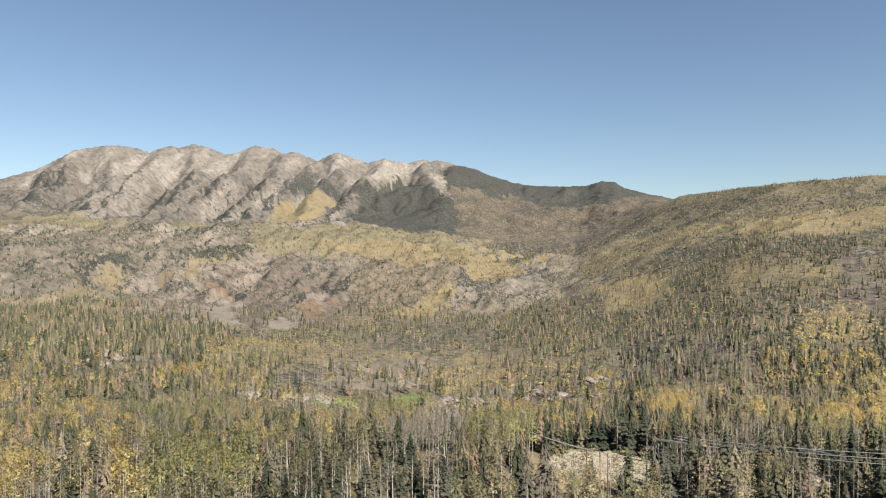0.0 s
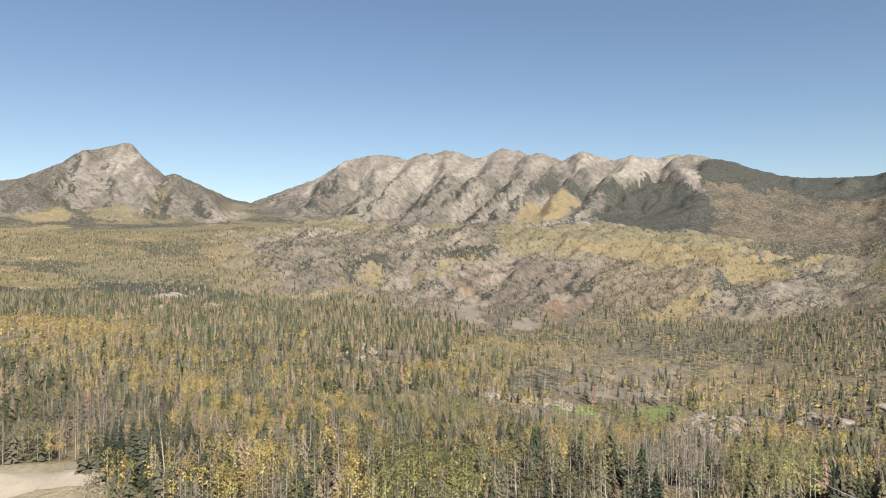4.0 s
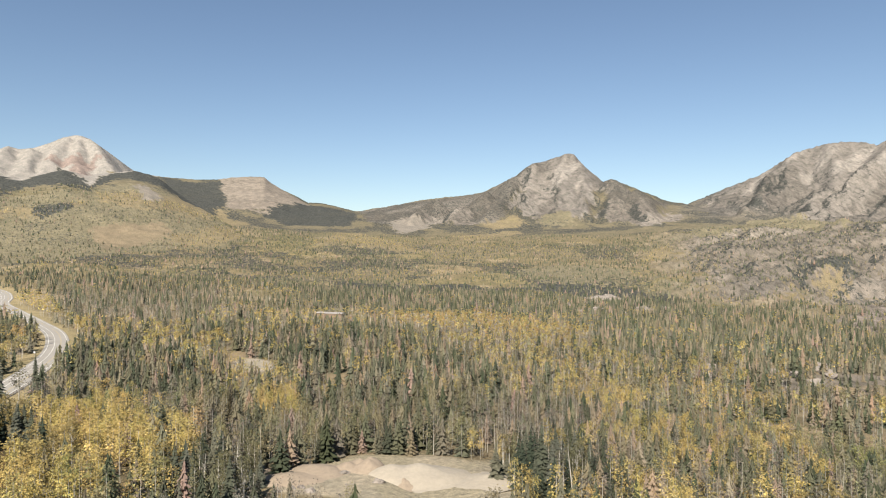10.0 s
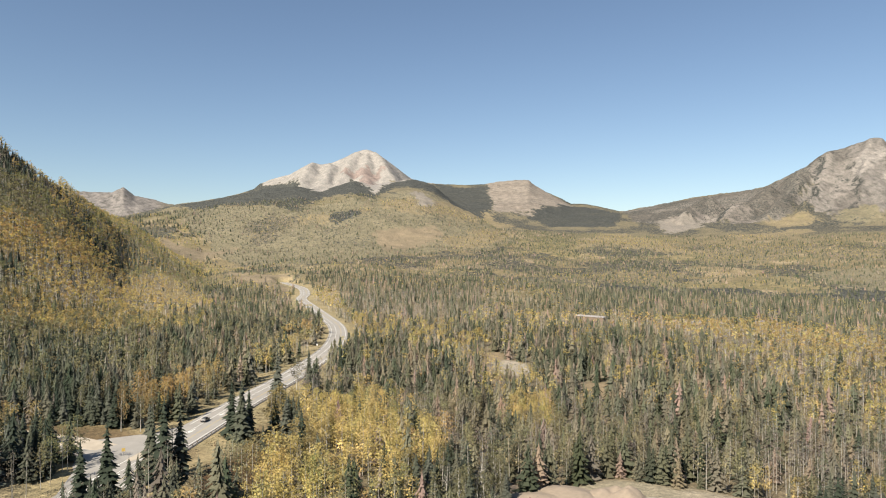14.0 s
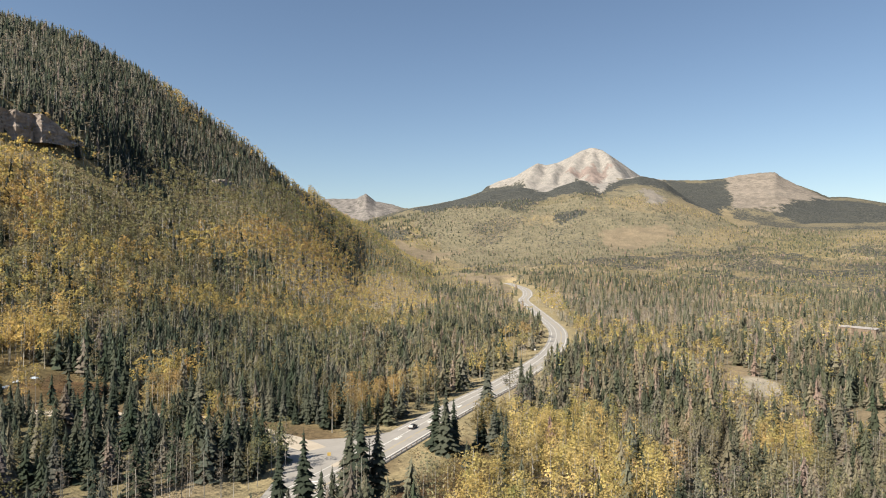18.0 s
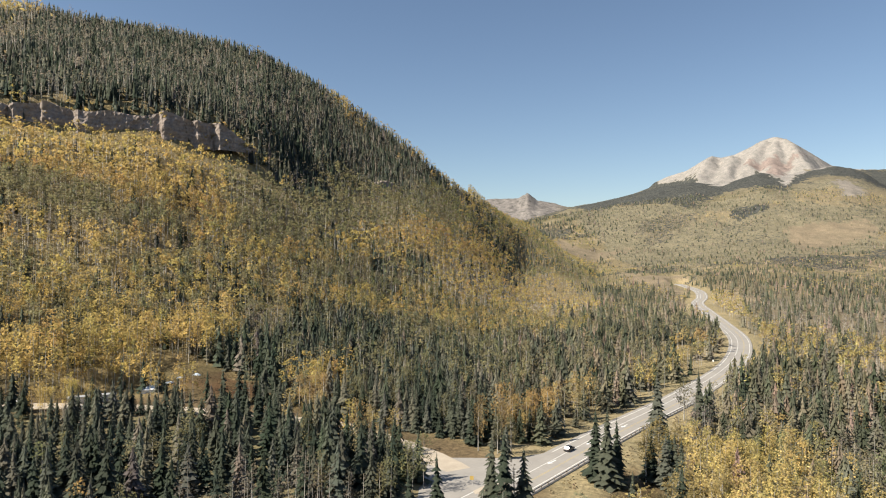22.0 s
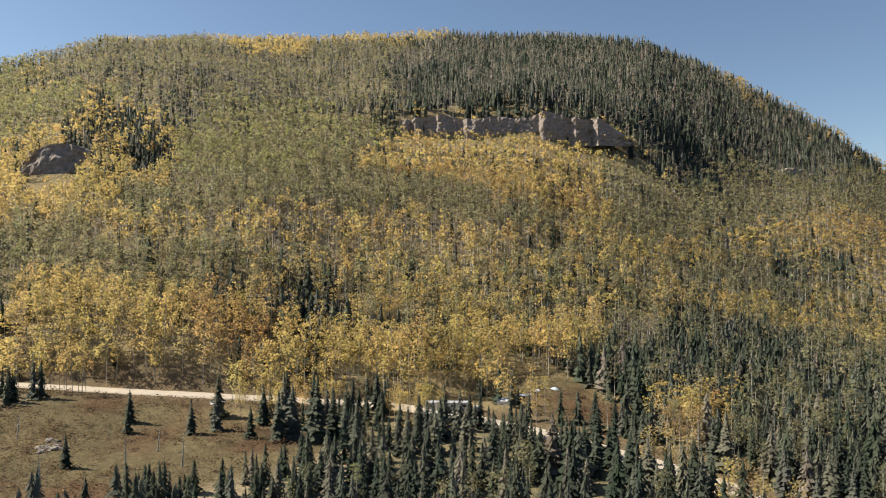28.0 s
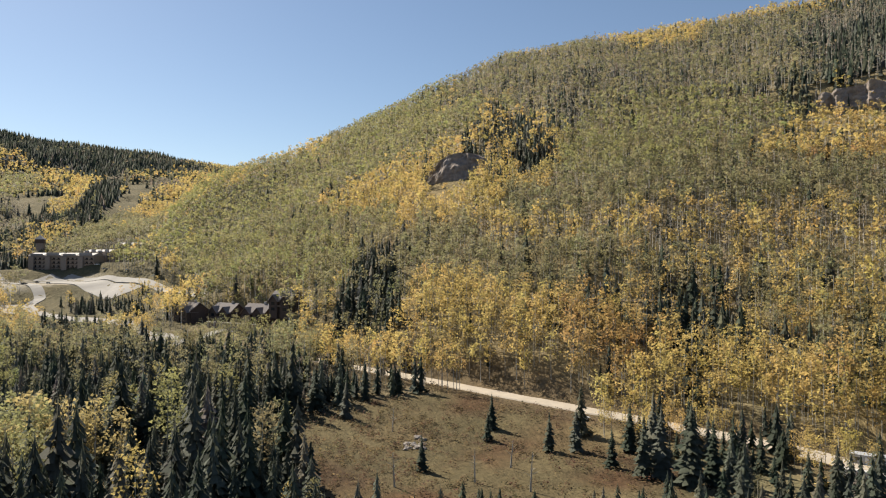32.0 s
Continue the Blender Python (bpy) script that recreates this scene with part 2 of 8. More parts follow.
spur(0.8, (-28.15, 3866, 586), (-28.42, 3495, 394), (-28.66, 3131, 235))
spur(0.8, (-24.35, 3831, 580), (-23.92, 3495, 404), (-22.28, 3089, 225))
spur(0.8, (-22.85, 3656, 488), (-20.98, 3285, 310), (-19.65, 3026, 202))
spur(0.8, (-30.59, 3649, 463), (-30.97, 3425, 355), (-30.31, 3110, 225))
spur(0.8, (-32.68, 3509, 389), (-33.35, 3285, 290), (-33.90, 3110, 220))
spur(0.8, (-20.01, 3425, 377), (-18.32, 3215, 282), (-16.96, 3061, 218))
spur(0.8, (-16.06, 3341, 341), (-14.91, 3180, 269), (-13.76, 3061, 219))
spur(0.75, (11.35, 4650, 792), (11.52, 4342, 592), (11.09, 4097, 450))
spur(0.75, (12.26, 4615, 765), (13.23, 4342, 587), (14.36, 4132, 462))
spur(0.75, (10.62, 4615, 771), (9.78, 4342, 597), (8.90, 4188, 506))
spur(0.75, (15.69, 4503, 678), (16.63, 4272, 534), (17.75, 4146, 460))
spur(0.75, (14.12, 4489, 675), (14.78, 4272, 540), (15.81, 4132, 458))

HIGHWAY = smooth_line([(-96, -60, 0), (-103, 80, 0), (-104, 194, 0), (-106, 281, 0), (-106, 361, 0), (-114, 467, 0), (-139, 582, 0), (-178, 690, 0), (-225, 800, 3), (-265, 900, 5), (-282, 975, 8), (-318, 1075, 12), (-420, 1300, 12)])
SIDE_ROAD = smooth_line([(-106, 204, 0), (-124, 214, 0), (-150, 222, 0.5), (-182, 226, 1.2), (-212, 218, 1.8), (-250, 205, 2), (-293, 176, 3), (-319, 136, 4), (-345, 90, 5), (-384, 27, 6), (-423, -40, 7), (-470, -110, 10)])
BENCH_ROAD = smooth_line([(-480, -70, 34), (-430, 60, 40), (-408, 140, 41), (-410, 240, 40), (-440, 330, 48)])


def base_height(x, y):
    az, r = polar(x, y)
    azs = [p[0] for p in PROFILES]
    az = np.clip(az, azs[0], azs[-1] - 1e-6)
    tab = np.stack([np.interp(r, np.r_[0, p[:, 0]], np.r_[-5, p[:, 1]]) for _, p in PROFILES])
    i = np.clip(np.searchsorted(azs, az, side="right") - 1, 0, len(azs) - 2)
    a0, a1 = np.array(azs)[i], np.array(azs)[i + 1]
    f = (az - a0) / (a1 - a0)
    k = np.arange(len(az))
    return tab[i, k] * (1 - f) + tab[i + 1, k] * f


def east_rock(az, r):
    """How far the ground is bare granite, in the hills across the valley."""
    return step(-30, -40, az) * (1 - step(-80, -90, az)) * step(1100, 1500, r) * (1 - step(2600, 3000, r))


def mountains(x, y, az, r, z):
    """The far ranges laid over the valley: hollow faces, ribs with steep flanks, gullies."""
    wx, wy = (fbm(x, y, 240, 3, 45) - 0.5) * 90, (fbm(x, y, 240, 3, 46) - 0.5) * 90
    gully = fbm(x + wx, y + wy, 210, 6, 43, True) - 0.72 + 0.45 * (fbm(x, y, 64, 4, 47, True) - 0.62)
    ribs = np.full_like(z, -999.0)
    for flank, pts in SPURS:
        for (x0, y0, z0), (x1, y1, z1) in zip(pts, pts[1:]):
            dx, dy = x1 - x0, y1 - y0
            s = np.clip(((x + wx - x0) * dx + (y + wy - y0) * dy) / (dx * dx + dy * dy), 0, 1)
            d = np.hypot(x + wx - x0 - s * dx, y + wy - y0 - s * dy)
            ribs = np.maximum(ribs, z0 + s * (z1 - z0) - flank * (np.sqrt(d * d + 144) - 12))
    foot = np.minimum(z, 260)
    for r0, r1, power, rough, pairs in CRESTS:
        top = np.interp(az, pairs[:, 0], pairs[:, 1], left=-400, right=-400)
        jag = (fbm(az * 40, np.zeros_like(az), 16, 4, 51, True) - 0.6) * 22 * rough
        s = np.clip((r - r0) / (r1 - r0), 0, 1.3)
        rise = np.where(s <= 1, s ** power, 1 - (s - 1) * 1.2)
        amp = rough * (4 * np.clip(s, 0, 1) * np.clip(1 - s, 0, 1)) ** 0.6 * np.clip((top - foot) / 380, 0.1, 1)
        cand = foot + (top + jag * step(0.8, 1, s) - foot) * rise
        near = (s > 0) & (s <= 1)
        cand = np.where(near, np.maximum(cand, np.minimum(ribs, top)), cand)
        cand = cand + amp * gully * 130
        cand = np.where(s < 1, np.minimum(cand, 60 + (top - 60 - 4) * r / r1), cand)
        z = np.where((r > r0) & (top > foot - 60), np.maximum(z, cand), z)
    return z


def height(x, y):
    x, y = np.asarray(x, float), np.asarray(y, float)
    shape = x.shape
    x, y = x.ravel(), y.ravel()
    az, r = polar(x, y)
    z = base_height(x, y)
    soft = step(250, 900, r)
    z = z + (fbm(x, y, 160, 4, 5) - 0.5) * (4 + 16 * soft)
    rock = east_rock(az, r)
    z = z + rock * ((fbm(x, y, 190, 6, 11, True) - 0.6) * 62 + (fbm(x, y, 46, 4, 17, True) - 0.6) * 20 + (fbm((az * 28 + 0.5 * r), (r - az * 14) * 0.3, 70, 4, 13, True) - 0.5) * 34)
    z = z + step(-80, -92, az) * step(900, 1500, r) * (fbm(x, y, 420, 5, 21, True) - 0.5) * 110 * (1 - step(2400, 2700, r))
    hill = step(27, 36, az) * (1 - step(112, 126, az)) * step(400, 700, r) * (1 - step(1050, 1200, r))
    z = z + hill * (fbm(x, y, 190, 4, 31, True) - 0.5) * 16
    ski = step(114, 120, az) * step(1000, 1500, r)
    z = z + ski * (fbm(x, y, 380, 4, 37, True) - 0.5) * 50 * (1 - step(2400, 2600, r))
    ix = np.where(r > 1950)[0]
    if len(ix):
        z[ix] = mountains(x[ix], y[ix], az[ix], r[ix], z[ix])
    for line, half, bank in ((HIGHWAY, 10, 22), (SIDE_ROAD, 5, 14), (BENCH_ROAD, 3, 9)):
        d, hz = near_line(x, y, line)
        w = 1 - step(half, half + bank, d)
        z = z * (1 - w) + (hz - 0.25) * w
    for cx, cy, rad, cz in FLATS:
        d = np.hypot(x - cx, y - cy)
        w = 1 - step(rad * 0.7, rad * 1.35, d)
        z = z * (1 - w) + cz * w
    return z.reshape(shape)


RESORT_ROAD = smooth_line([(-423, -112, 12), (-446, -150, 14), (-466, -178, 17), (-491, -254, 19), (-514, -294, 23), (-540, -307, 27), (-560, -335, 32), (-584, -384, 39)])
RESORT_DRIVE = smooth_line([(-521, -158, 33), (-556, -205, 36), (-583, -246, 40), (-607, -292, 41), (-628, -360, 43)])
FLATS = [(-640, -380, 60, 49), (-675, -340, 40, 56), (-585, -345, 45, 38), (-468, -108, 34, 19), (44, 206, 38, -13), (20, 198, 22, -10), (176, -34, 36, -12), (166, -78, 22, -7), (-296, 206, 20, 2.2)]


def ground_at(x, y):
    return float(height(np.array([x]), np.array([y]))[0])


# ---- materials ----
def nodes_of(name):
    m = bpy.data.materials.new(name)
    m.use_nodes = True
    nt = m.node_tree
    return m, nt, nt.nodes["Principled BSDF"]


def noise_node(nt, scale, detail=4.0, rough=0.6, vector=None):
    n = nt.nodes.new("ShaderNodeTexNoise")
    n.inputs["Scale"].default_value, n.inputs["Detail"].default_value, n.inputs["Roughness"].default_value = scale, detail, rough
    if vector is not None:
        nt.links.new(vector, n.inputs["Vector"])
    return n.outputs["Fac"]


def ramp_node(nt, fac, *stops):
    r = nt.nodes.new("ShaderNodeValToRGB")
    while len(r.color_ramp.elements) < len(stops):
        r.color_ramp.elements.new(0.5)
    for e, (p, c) in zip(r.color_ramp.elements, stops):
        e.position, e.color = p, (*c, 1)
    nt.links.new(fac, r.inputs[0])
    return r.outputs[0]


def mix_node(nt, fac, a, b, mode="MIX"):
    m = nt.nodes.new("ShaderNodeMix")
    m.data_type, m.blend_type = "RGBA", mode
    for sock, v in ((m.inputs[0], fac), (m.inputs[6], a), (m.inputs[7], b)):
        if isinstance(v, (int, float)):
            sock.default_value = v
        elif isinstance(v, tuple):
            sock.default_value = (*v, 1)
        else:
            nt.links.new(v, sock)
    return m.outputs[2]


def bump_node(nt, fac, bsdf, strength, distance):
    b = nt.nodes.new("ShaderNodeBump")
    b.inputs["Strength"].default_value, b.inputs["Distance"].default_value = strength, distance
    nt.links.new(fac, b.inputs["Height"])
    nt.links.new(b.outputs[0], bsdf.inputs["Normal"])


def place(nt):
    return nt.nodes.new("ShaderNodeNewGeometry").outputs["Position"]


def plain(name, colour, rough=0.7, metal=0.0, vary=0.15, scale=3.0, bump=0.0):
    """A surface of one colour with grain and stains at two scales."""
    m, nt, b = nodes_of(name)
    pos = place(nt)
    dark, light = tuple(c * (1 - vary) for c in colour), tuple(min(1, c * (1 + vary)) for c in colour)
    c = ramp_node(nt, noise_node(nt, scale, vector=pos), (0.3, dark), (0.7, light))
    c = mix_node(nt, 0.35, c, ramp_node(nt, noise_node(nt, scale * 9, vector=pos), (0.3, dark), (0.7, light)))
    nt.links.new(c, b.inputs["Base Color"])
    b.inputs["Roughness"].default_value, b.inputs["Metallic"].default_value = rough, metal
    if bump:
        bump_node(nt, noise_node(nt, scale * 6, vector=pos), b, 0.6, bump)
    return m


def tinted(name, attribute, rough, translucent=0.0, fine=6.0, coarse=0.05, bump=0.0, soft_normal=0.0, grain=0.25, rounded=False):
    """Colour from the tint that each plant or patch was given, with fine and coarse grain."""
    m, nt, b = nodes_of(name)
    a = nt.nodes.new("ShaderNodeAttribute")
    a.attribute_name = attribute
    pos = place(nt)
    g = ramp_node(nt, noise_node(nt, fine, 3, vector=pos), (0.25, (1 - grain,) * 3), (0.75, (1 + grain,) * 3))
    c = mix_node(nt, 1.0, a.outputs["Color"], g, "MULTIPLY")
    g2 = ramp_node(nt, noise_node(nt, coarse, 3, vector=pos), (0.3, (0.82, 0.84, 0.8)), (0.7, (1.15, 1.12, 1.1)))
    c = mix_node(nt, 1.0, c, g2, "MULTIPLY")
    nt.links.new(c, b.inputs["Base Color"])
    b.inputs["Roughness"].default_value = rough
    b.inputs["Specular IOR Level"].default_value = 0.15
    if bump:
        bump_node(nt, noise_node(nt, fine, 4, vector=pos), b, 0.9, bump)
    if rounded:
        # leaves share the light of the crown that they belong to
        n = nt.nodes.new("ShaderNodeAttribute")
        n.attribute_name = "crown_side"
        unit = nt.nodes.new("ShaderNodeVectorMath")
        unit.operation = "NORMALIZE"
        nt.links.new(n.outputs["Vector"], unit.inputs[0])
        nt.links.new(unit.outputs[0], b.inputs["Normal"])
    elif soft_normal:
        # small leaves in a tuft catch light from all around the upper side
        n = nt.nodes.new("ShaderNodeNewGeometry")
        add, unit = nt.nodes.new("ShaderNodeVectorMath"), nt.nodes.new("ShaderNodeVectorMath")
        unit.operation = "NORMALIZE"
        nt.links.new(n.outputs["Normal"], add.inputs[0])
        add.inputs[1].default_value = (0, 0, soft_normal)
        nt.links.new(add.outputs[0], unit.inputs[0])
        nt.links.new(unit.outputs[0], b.inputs["Normal"])
    if translucent:
        tr = nt.nodes.new("ShaderNodeBsdfTranslucent")
        nt.links.new(c, tr.inputs["Color"])
        if rounded:
            back = nt.nodes.new("ShaderNodeVectorMath")
            back.operation = "SCALE"
            back.inputs["Scale"].default_value = -1.0
            nt.links.new(unit.outputs[0], back.inputs[0])
            nt.links.new(back.outputs[0], tr.inputs["Normal"])
        mx = nt.nodes.new("ShaderNodeMixShader")
        mx.inputs[0].default_value = translucent
        out = nt.nodes["Material Output"]
        nt.links.new(b.outputs[0], mx.inputs[1])
        nt.links.new(tr.outputs[0], mx.inputs[2])
        nt.links.new(mx.outputs[0], out.inputs[0])
    if rounded:
        # a tuft of small leaves lets part of the light through its gaps
        gap, porous = nt.nodes.new("ShaderNodeBsdfTransparent"), nt.nodes.new("ShaderNodeMixShader")
        porous.inputs[0].default_value = 0.32
        nt.links.new(mx.outputs[0], porous.inputs[1])
        nt.links.new(gap.outputs[0], porous.inputs[2])
        nt.links.new(porous.outputs[0], out.inputs[0])
    return m


def cover(nt, share, grain):
    """1 where the grain lies in that share of the ground, else 0, with a soft rim."""
    m1 = nt.nodes.new("ShaderNodeMath")
    m1.operation = "MULTIPLY_ADD"
    nt.links.new(share, m1.inputs[0])
    m1.inputs[1].default_value, m1.inputs[2].default_value = 0.5, -0.75
    m2 = nt.nodes.new("ShaderNodeMath")
    nt.links.new(m1.outputs[0], m2.inputs[0])
    nt.links.new(grain, m2.inputs[1])
    m3 = nt.nodes.new("ShaderNodeMath")
    m3.operation, m3.use_clamp = "MULTIPLY", True
    nt.links.new(m2.outputs[0], m3.inputs[0])
    m3.inputs[1].default_value = 14.0
    return m3.outputs[0]


def land_material():
    """Soil, grass, scree and rock: the tint of the place, broken up at several scales."""
    m, nt, b = nodes_of("land")
    a = nt.nodes.new("ShaderNodeAttribute")
    a.attribute_name = "tint"
    k = nt.nodes.new("ShaderNodeAttribute")
    k.attribute_name = "cover"
    pos = place(nt)
    fine = ramp_node(nt, noise_node(nt, 0.55, 6, 0.7, pos), (0.25, (0.55, 0.56, 0.55)), (0.5, (0.95, 0.95, 0.95)), (0.75, (1.4, 1.38, 1.32)))
    c = mix_node(nt, 1.0, a.outputs["Color"], fine, "MULTIPLY")
    broad = ramp_node(nt, noise_node(nt, 0.035, 5, 0.65, pos), (0.3, (0.72, 0.75, 0.7)), (0.7, (1.22, 1.18, 1.1)))
    c = mix_node(nt, 0.8, c, broad, "MULTIPLY")
    # beds that dip to one side
    beds = nt.nodes.new("ShaderNodeCombineXYZ")
    for slot, axis in enumerate(((0.063, -0.076, -0.06), (0.30, -0.36, 0.62), (0.12, 0.10, 0.0))):
        dot = nt.nodes.new("ShaderNodeVectorMath")
        dot.operation = "DOT_PRODUCT"
        nt.links.new(pos, dot.inputs[0])
        dot.inputs[1].default_value = axis
        nt.links.new(dot.outputs["Value"], beds.inputs[slot])
    slab = noise_node(nt, 0.22, 6, 0.72, beds.outputs[0])
    broadly = nt.nodes.new("ShaderNodeMix")
    broadly.inputs[0].default_value = 0.5
    nt.links.new(slab, broadly.inputs[2])
    nt.links.new(noise_node(nt, 0.035, 9, 0.72, pos), broadly.inputs[3])
    slab = broadly.outputs[0]
    crack = ramp_node(nt, slab, (0.38, (0.46, 0.45, 0.44)), (0.49, (0.95, 0.95, 0.95)), (0.62, (1.22, 1.2, 1.19)))
    rocky = mix_node(nt, 1.0, c, crack, "MULTIPLY")
    sep = nt.nodes.new("ShaderNodeSeparateColor")
    nt.links.new(k.outputs["Color"], sep.inputs[0])
    c = mix_node(nt, sep.outputs[0], c, rocky)
    # gold groves and dark conifers too far off to stand singly
    gold = ramp_node(nt, noise_node(nt, 0.05, 3, 0.6, pos), (0.3, (0.145, 0.13, 0.08)), (0.5, (0.21, 0.177, 0.10)), (0.7, (0.28, 0.215, 0.115)))
    c = mix_node(nt, cover(nt, sep.outputs[2], noise_node(nt, 0.045, 5, 0.7, pos)), c, gold)
    # conifers greyed: the haze of the distance is put into their colour
    wood = ramp_node(nt, noise_node(nt, 0.14, 4, 0.8, pos), (0.36, (0.022, 0.025, 0.025)), (0.64, (0.10, 0.102, 0.092)))
    c = mix_node(nt, cover(nt, sep.outputs[1], noise_node(nt, 0.11, 4, 0.78, pos)), c, wood)
    nt.links.new(c, b.inputs["Base Color"])
    b.inputs["Roughness"].default_value = 0.95
    b.inputs["Specular IOR Level"].default_value = 0.1
    bump_node(nt, slab, b, 0.8, 6.0)
    return m


LAND = land_material()
NEEDLES = tinted("needles", "tint", 0.8, 0.28, 2.0, 0.03, soft_normal=1.2, grain=0.2)
LEAVES = tinted("leaves", "tint", 0.7, 0.5, 2.6, 0.03, grain=0.1, rounded=True)
BARK = plain("spruce_bark", (0.11, 0.085, 0.065), 0.95, 0, 0.3, 1.5)
PALE_BARK = plain("aspen_bark", (0.38, 0.36, 0.32), 0.85, 0, 0.25, 0.9)


# ---- the ground ----
GRAVEL = [(44, 208, 36), (22, 202, 18), (62, 186, 20), (84, 215, 12)]
BARE = [(6, 458, 14, 34), (186, -27, 17, 22), (174, -82, 12, 10), (-585, -345, 44, 30), (-140, 226, 16, 7)]
MEADOW = [(-312, 58, 36, 66, 0.45), (-268, 78, 44, 56), (-262, 128, 22, 16), (-262, 232, 30, 14, 0.5), (-292, 236, 20, 12, 0.5), (-218, 220, 24, 10, 0.45), (-75, 205, 12, 40), (-93, 240, 9, 70)]
GREEN = [(505, 235, 40, 22), (560, 190, 60, 16)]


def inside(x, y, cx, cy, rx, ry, turn=0.0):
    """1 in an oval patch with a ragged rim, 0 outside."""
    c, s = math.cos(turn), math.sin(turn)
    u, v = (x - cx) * c + (y - cy) * s, -(x - cx) * s + (y - cy) * c
    q = np.hypot(u / rx, v / ry) + (fbm(x, y, 18, 3, 91) - 0.5) * 0.5
    return 1 - step(0.9, 1.05, q)


def patches(x, y):
    """Weights of the open patches: gravel, bare earth, dry meadow, green meadow."""
    gravel = np.maximum.reduce([inside(x, y, cx, cy, r, r * 0.8) for cx, cy, r in GRAVEL])
    bare = np.maximum.reduce([inside(x, y, *q) for q in BARE])
    meadow = np.maximum.reduce([inside(x, y, *q) for q in MEADOW])
    green = np.maximum.reduce([inside(x, y, *q) for q in GREEN])
    return gravel, bare, meadow, green


def blend(a, b, w):
    return a * (1 - w[:, None]) + np.asarray(b)[None, :] * w[:, None]


def land_tint(x, y, z, slope, north):
    """Soil or stone colour, and the shares of cracked rock, dark wood and gold groves."""
    az, r = polar(x, y)
    n1, n2, n3 = fbm(x, y, 60, 4, 61), fbm(x, y, 240, 4, 63), fbm(x, y, 22, 3, 67)
    n4, n5 = fbm(x, y, 130, 5, 71), fbm(x, y, 420, 4, 73)
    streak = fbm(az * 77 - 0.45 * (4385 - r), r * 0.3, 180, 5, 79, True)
    mid = step(1150, 1400, r) * (1 - step(2200, 2600, r))
    tint = np.tile(np.array([[0.20, 0.165, 0.105]]), (len(x), 1))
    tint = blend(tint, (0.14, 0.135, 0.07), step(0.4, 0.65, n2) * 0.7)
    tint = blend(tint, (0.33, 0.265, 0.185), step(0.52, 0.7, n1) * 0.7)
    brush = step(-46, -54, az) * step(450, 650, r)
    tint = blend(tint, (0.165, 0.142, 0.108), brush)
    granite = east_rock(az, r)
    rock = granite * step(0.34, 0.5, n1 * 0.6 + n2 * 0.4 + np.clip(slope - 0.3, 0, 0.6) * 0.4)
    tint = blend(tint, (0.20, 0.18, 0.167), rock)
    tint = blend(tint, (0.22, 0.14, 0.095), granite * np.exp(-((az + 57) / 4.0) ** 2) * step(0.5, 0.6, n4) * 0.8 * step(1550, 1620, r) * (1 - step(1780, 1850, r)))
    scree = granite * (1 - step(26, 34, np.hypot((az + 54.5) * 29, (r - 1650) * 0.5))) + granite * (1 - step(24, 34, np.hypot((az + 60) * 29, (r - 1620) * 0.5)))
    tint = blend(tint, (0.26, 0.235, 0.21), np.clip(scree, 0, 1))
    rock = rock * (1 - np.clip(scree, 0, 1))
    wood = granite * (0.36 + 0.3 * step(0.46, 0.58, n4)) + step(-84, -92, az) * step(1200, 1500, r) * (0.35 + 0.25 * step(0.4, 0.6, n4))
    gold = granite * step(0.46, 0.6, n5) * 0.6 * step(1700, 2000, r)
    gold = np.maximum(gold, step(-82, -90, az) * step(1100, 1400, r) * step(0.42, 0.6, n2) * 0.5)
    wood = np.maximum(wood, mid * (1 - granite) * (0.36 + 0.3 * step(0.42, 0.58, n4)))
    gold = np.maximum(gold, mid * (1 - granite) * (0.28 + 0.35 * step(0.42, 0.58, n2)))
    zcon, zkind, _, hit = zone_fill(x, y, np.full(len(x), 0.5), np.zeros(len(x), int), np.ones(len(x)))
    hit = hit & (r > 1000)
    wood = np.where(hit, zcon * 0.8, wood)
    gold = np.where(hit, np.where((zkind == 1) | (zkind == 4), 0.6 * (1 - zcon), 0.1), gold)
    wood = np.maximum(wood, brush * (1 - granite) * (0.36 + 0.22 * step(0.4, 0.6, n4)))
    gold = np.maximum(gold, brush * (1 - granite) * (0.26 + 0.25 * step(0.42, 0.58, n2)))
    # far slopes
    far = step(2200, 2800, r)
    tint = blend(tint, (0.165, 0.145, 0.105), far)
    wood = np.maximum(wood, far * (0.3 + 0.35 * step(0.38, 0.6, n4)))
    gold = np.maximum(gold, far * step(0.36, 0.6, n2 * 0.5 + n5 * 0.5) * 0.55 * (1 - step(300, 430, z)))
    gold = gold * (1 - 0.65 * far * step(-46, -40, az) * (1 - step(-9, -4, az)))
    east = step(-34, -40, az) * (1 - step(-73, -76, az)) * step(2900, 3150, r)
    high = east * step(170, 330, z + (n5 - 0.5) * 120)
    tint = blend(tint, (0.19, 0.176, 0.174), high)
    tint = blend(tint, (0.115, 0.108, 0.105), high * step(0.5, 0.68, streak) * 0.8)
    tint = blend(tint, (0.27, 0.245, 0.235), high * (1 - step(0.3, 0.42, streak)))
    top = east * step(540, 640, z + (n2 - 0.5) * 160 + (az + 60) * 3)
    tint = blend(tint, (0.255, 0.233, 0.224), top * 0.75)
    wood = wood * (1 - high) + high * (0.2 + 0.5 * step(0.44, 0.6, streak * 0.55 + n4 * 0.45 + (330 - z) / 1500) * 0.7)
    wood = np.clip(wood + high * 0.3 * step(0.5, 0.6, fbm(x, y, 300, 4, 83)) * (1 - step(440, 580, z)), 0, 0.9)
    gold = gold * (1 - high) + high * (1 - step(300, 420, z)) * step(0.55, 0.66, n4)
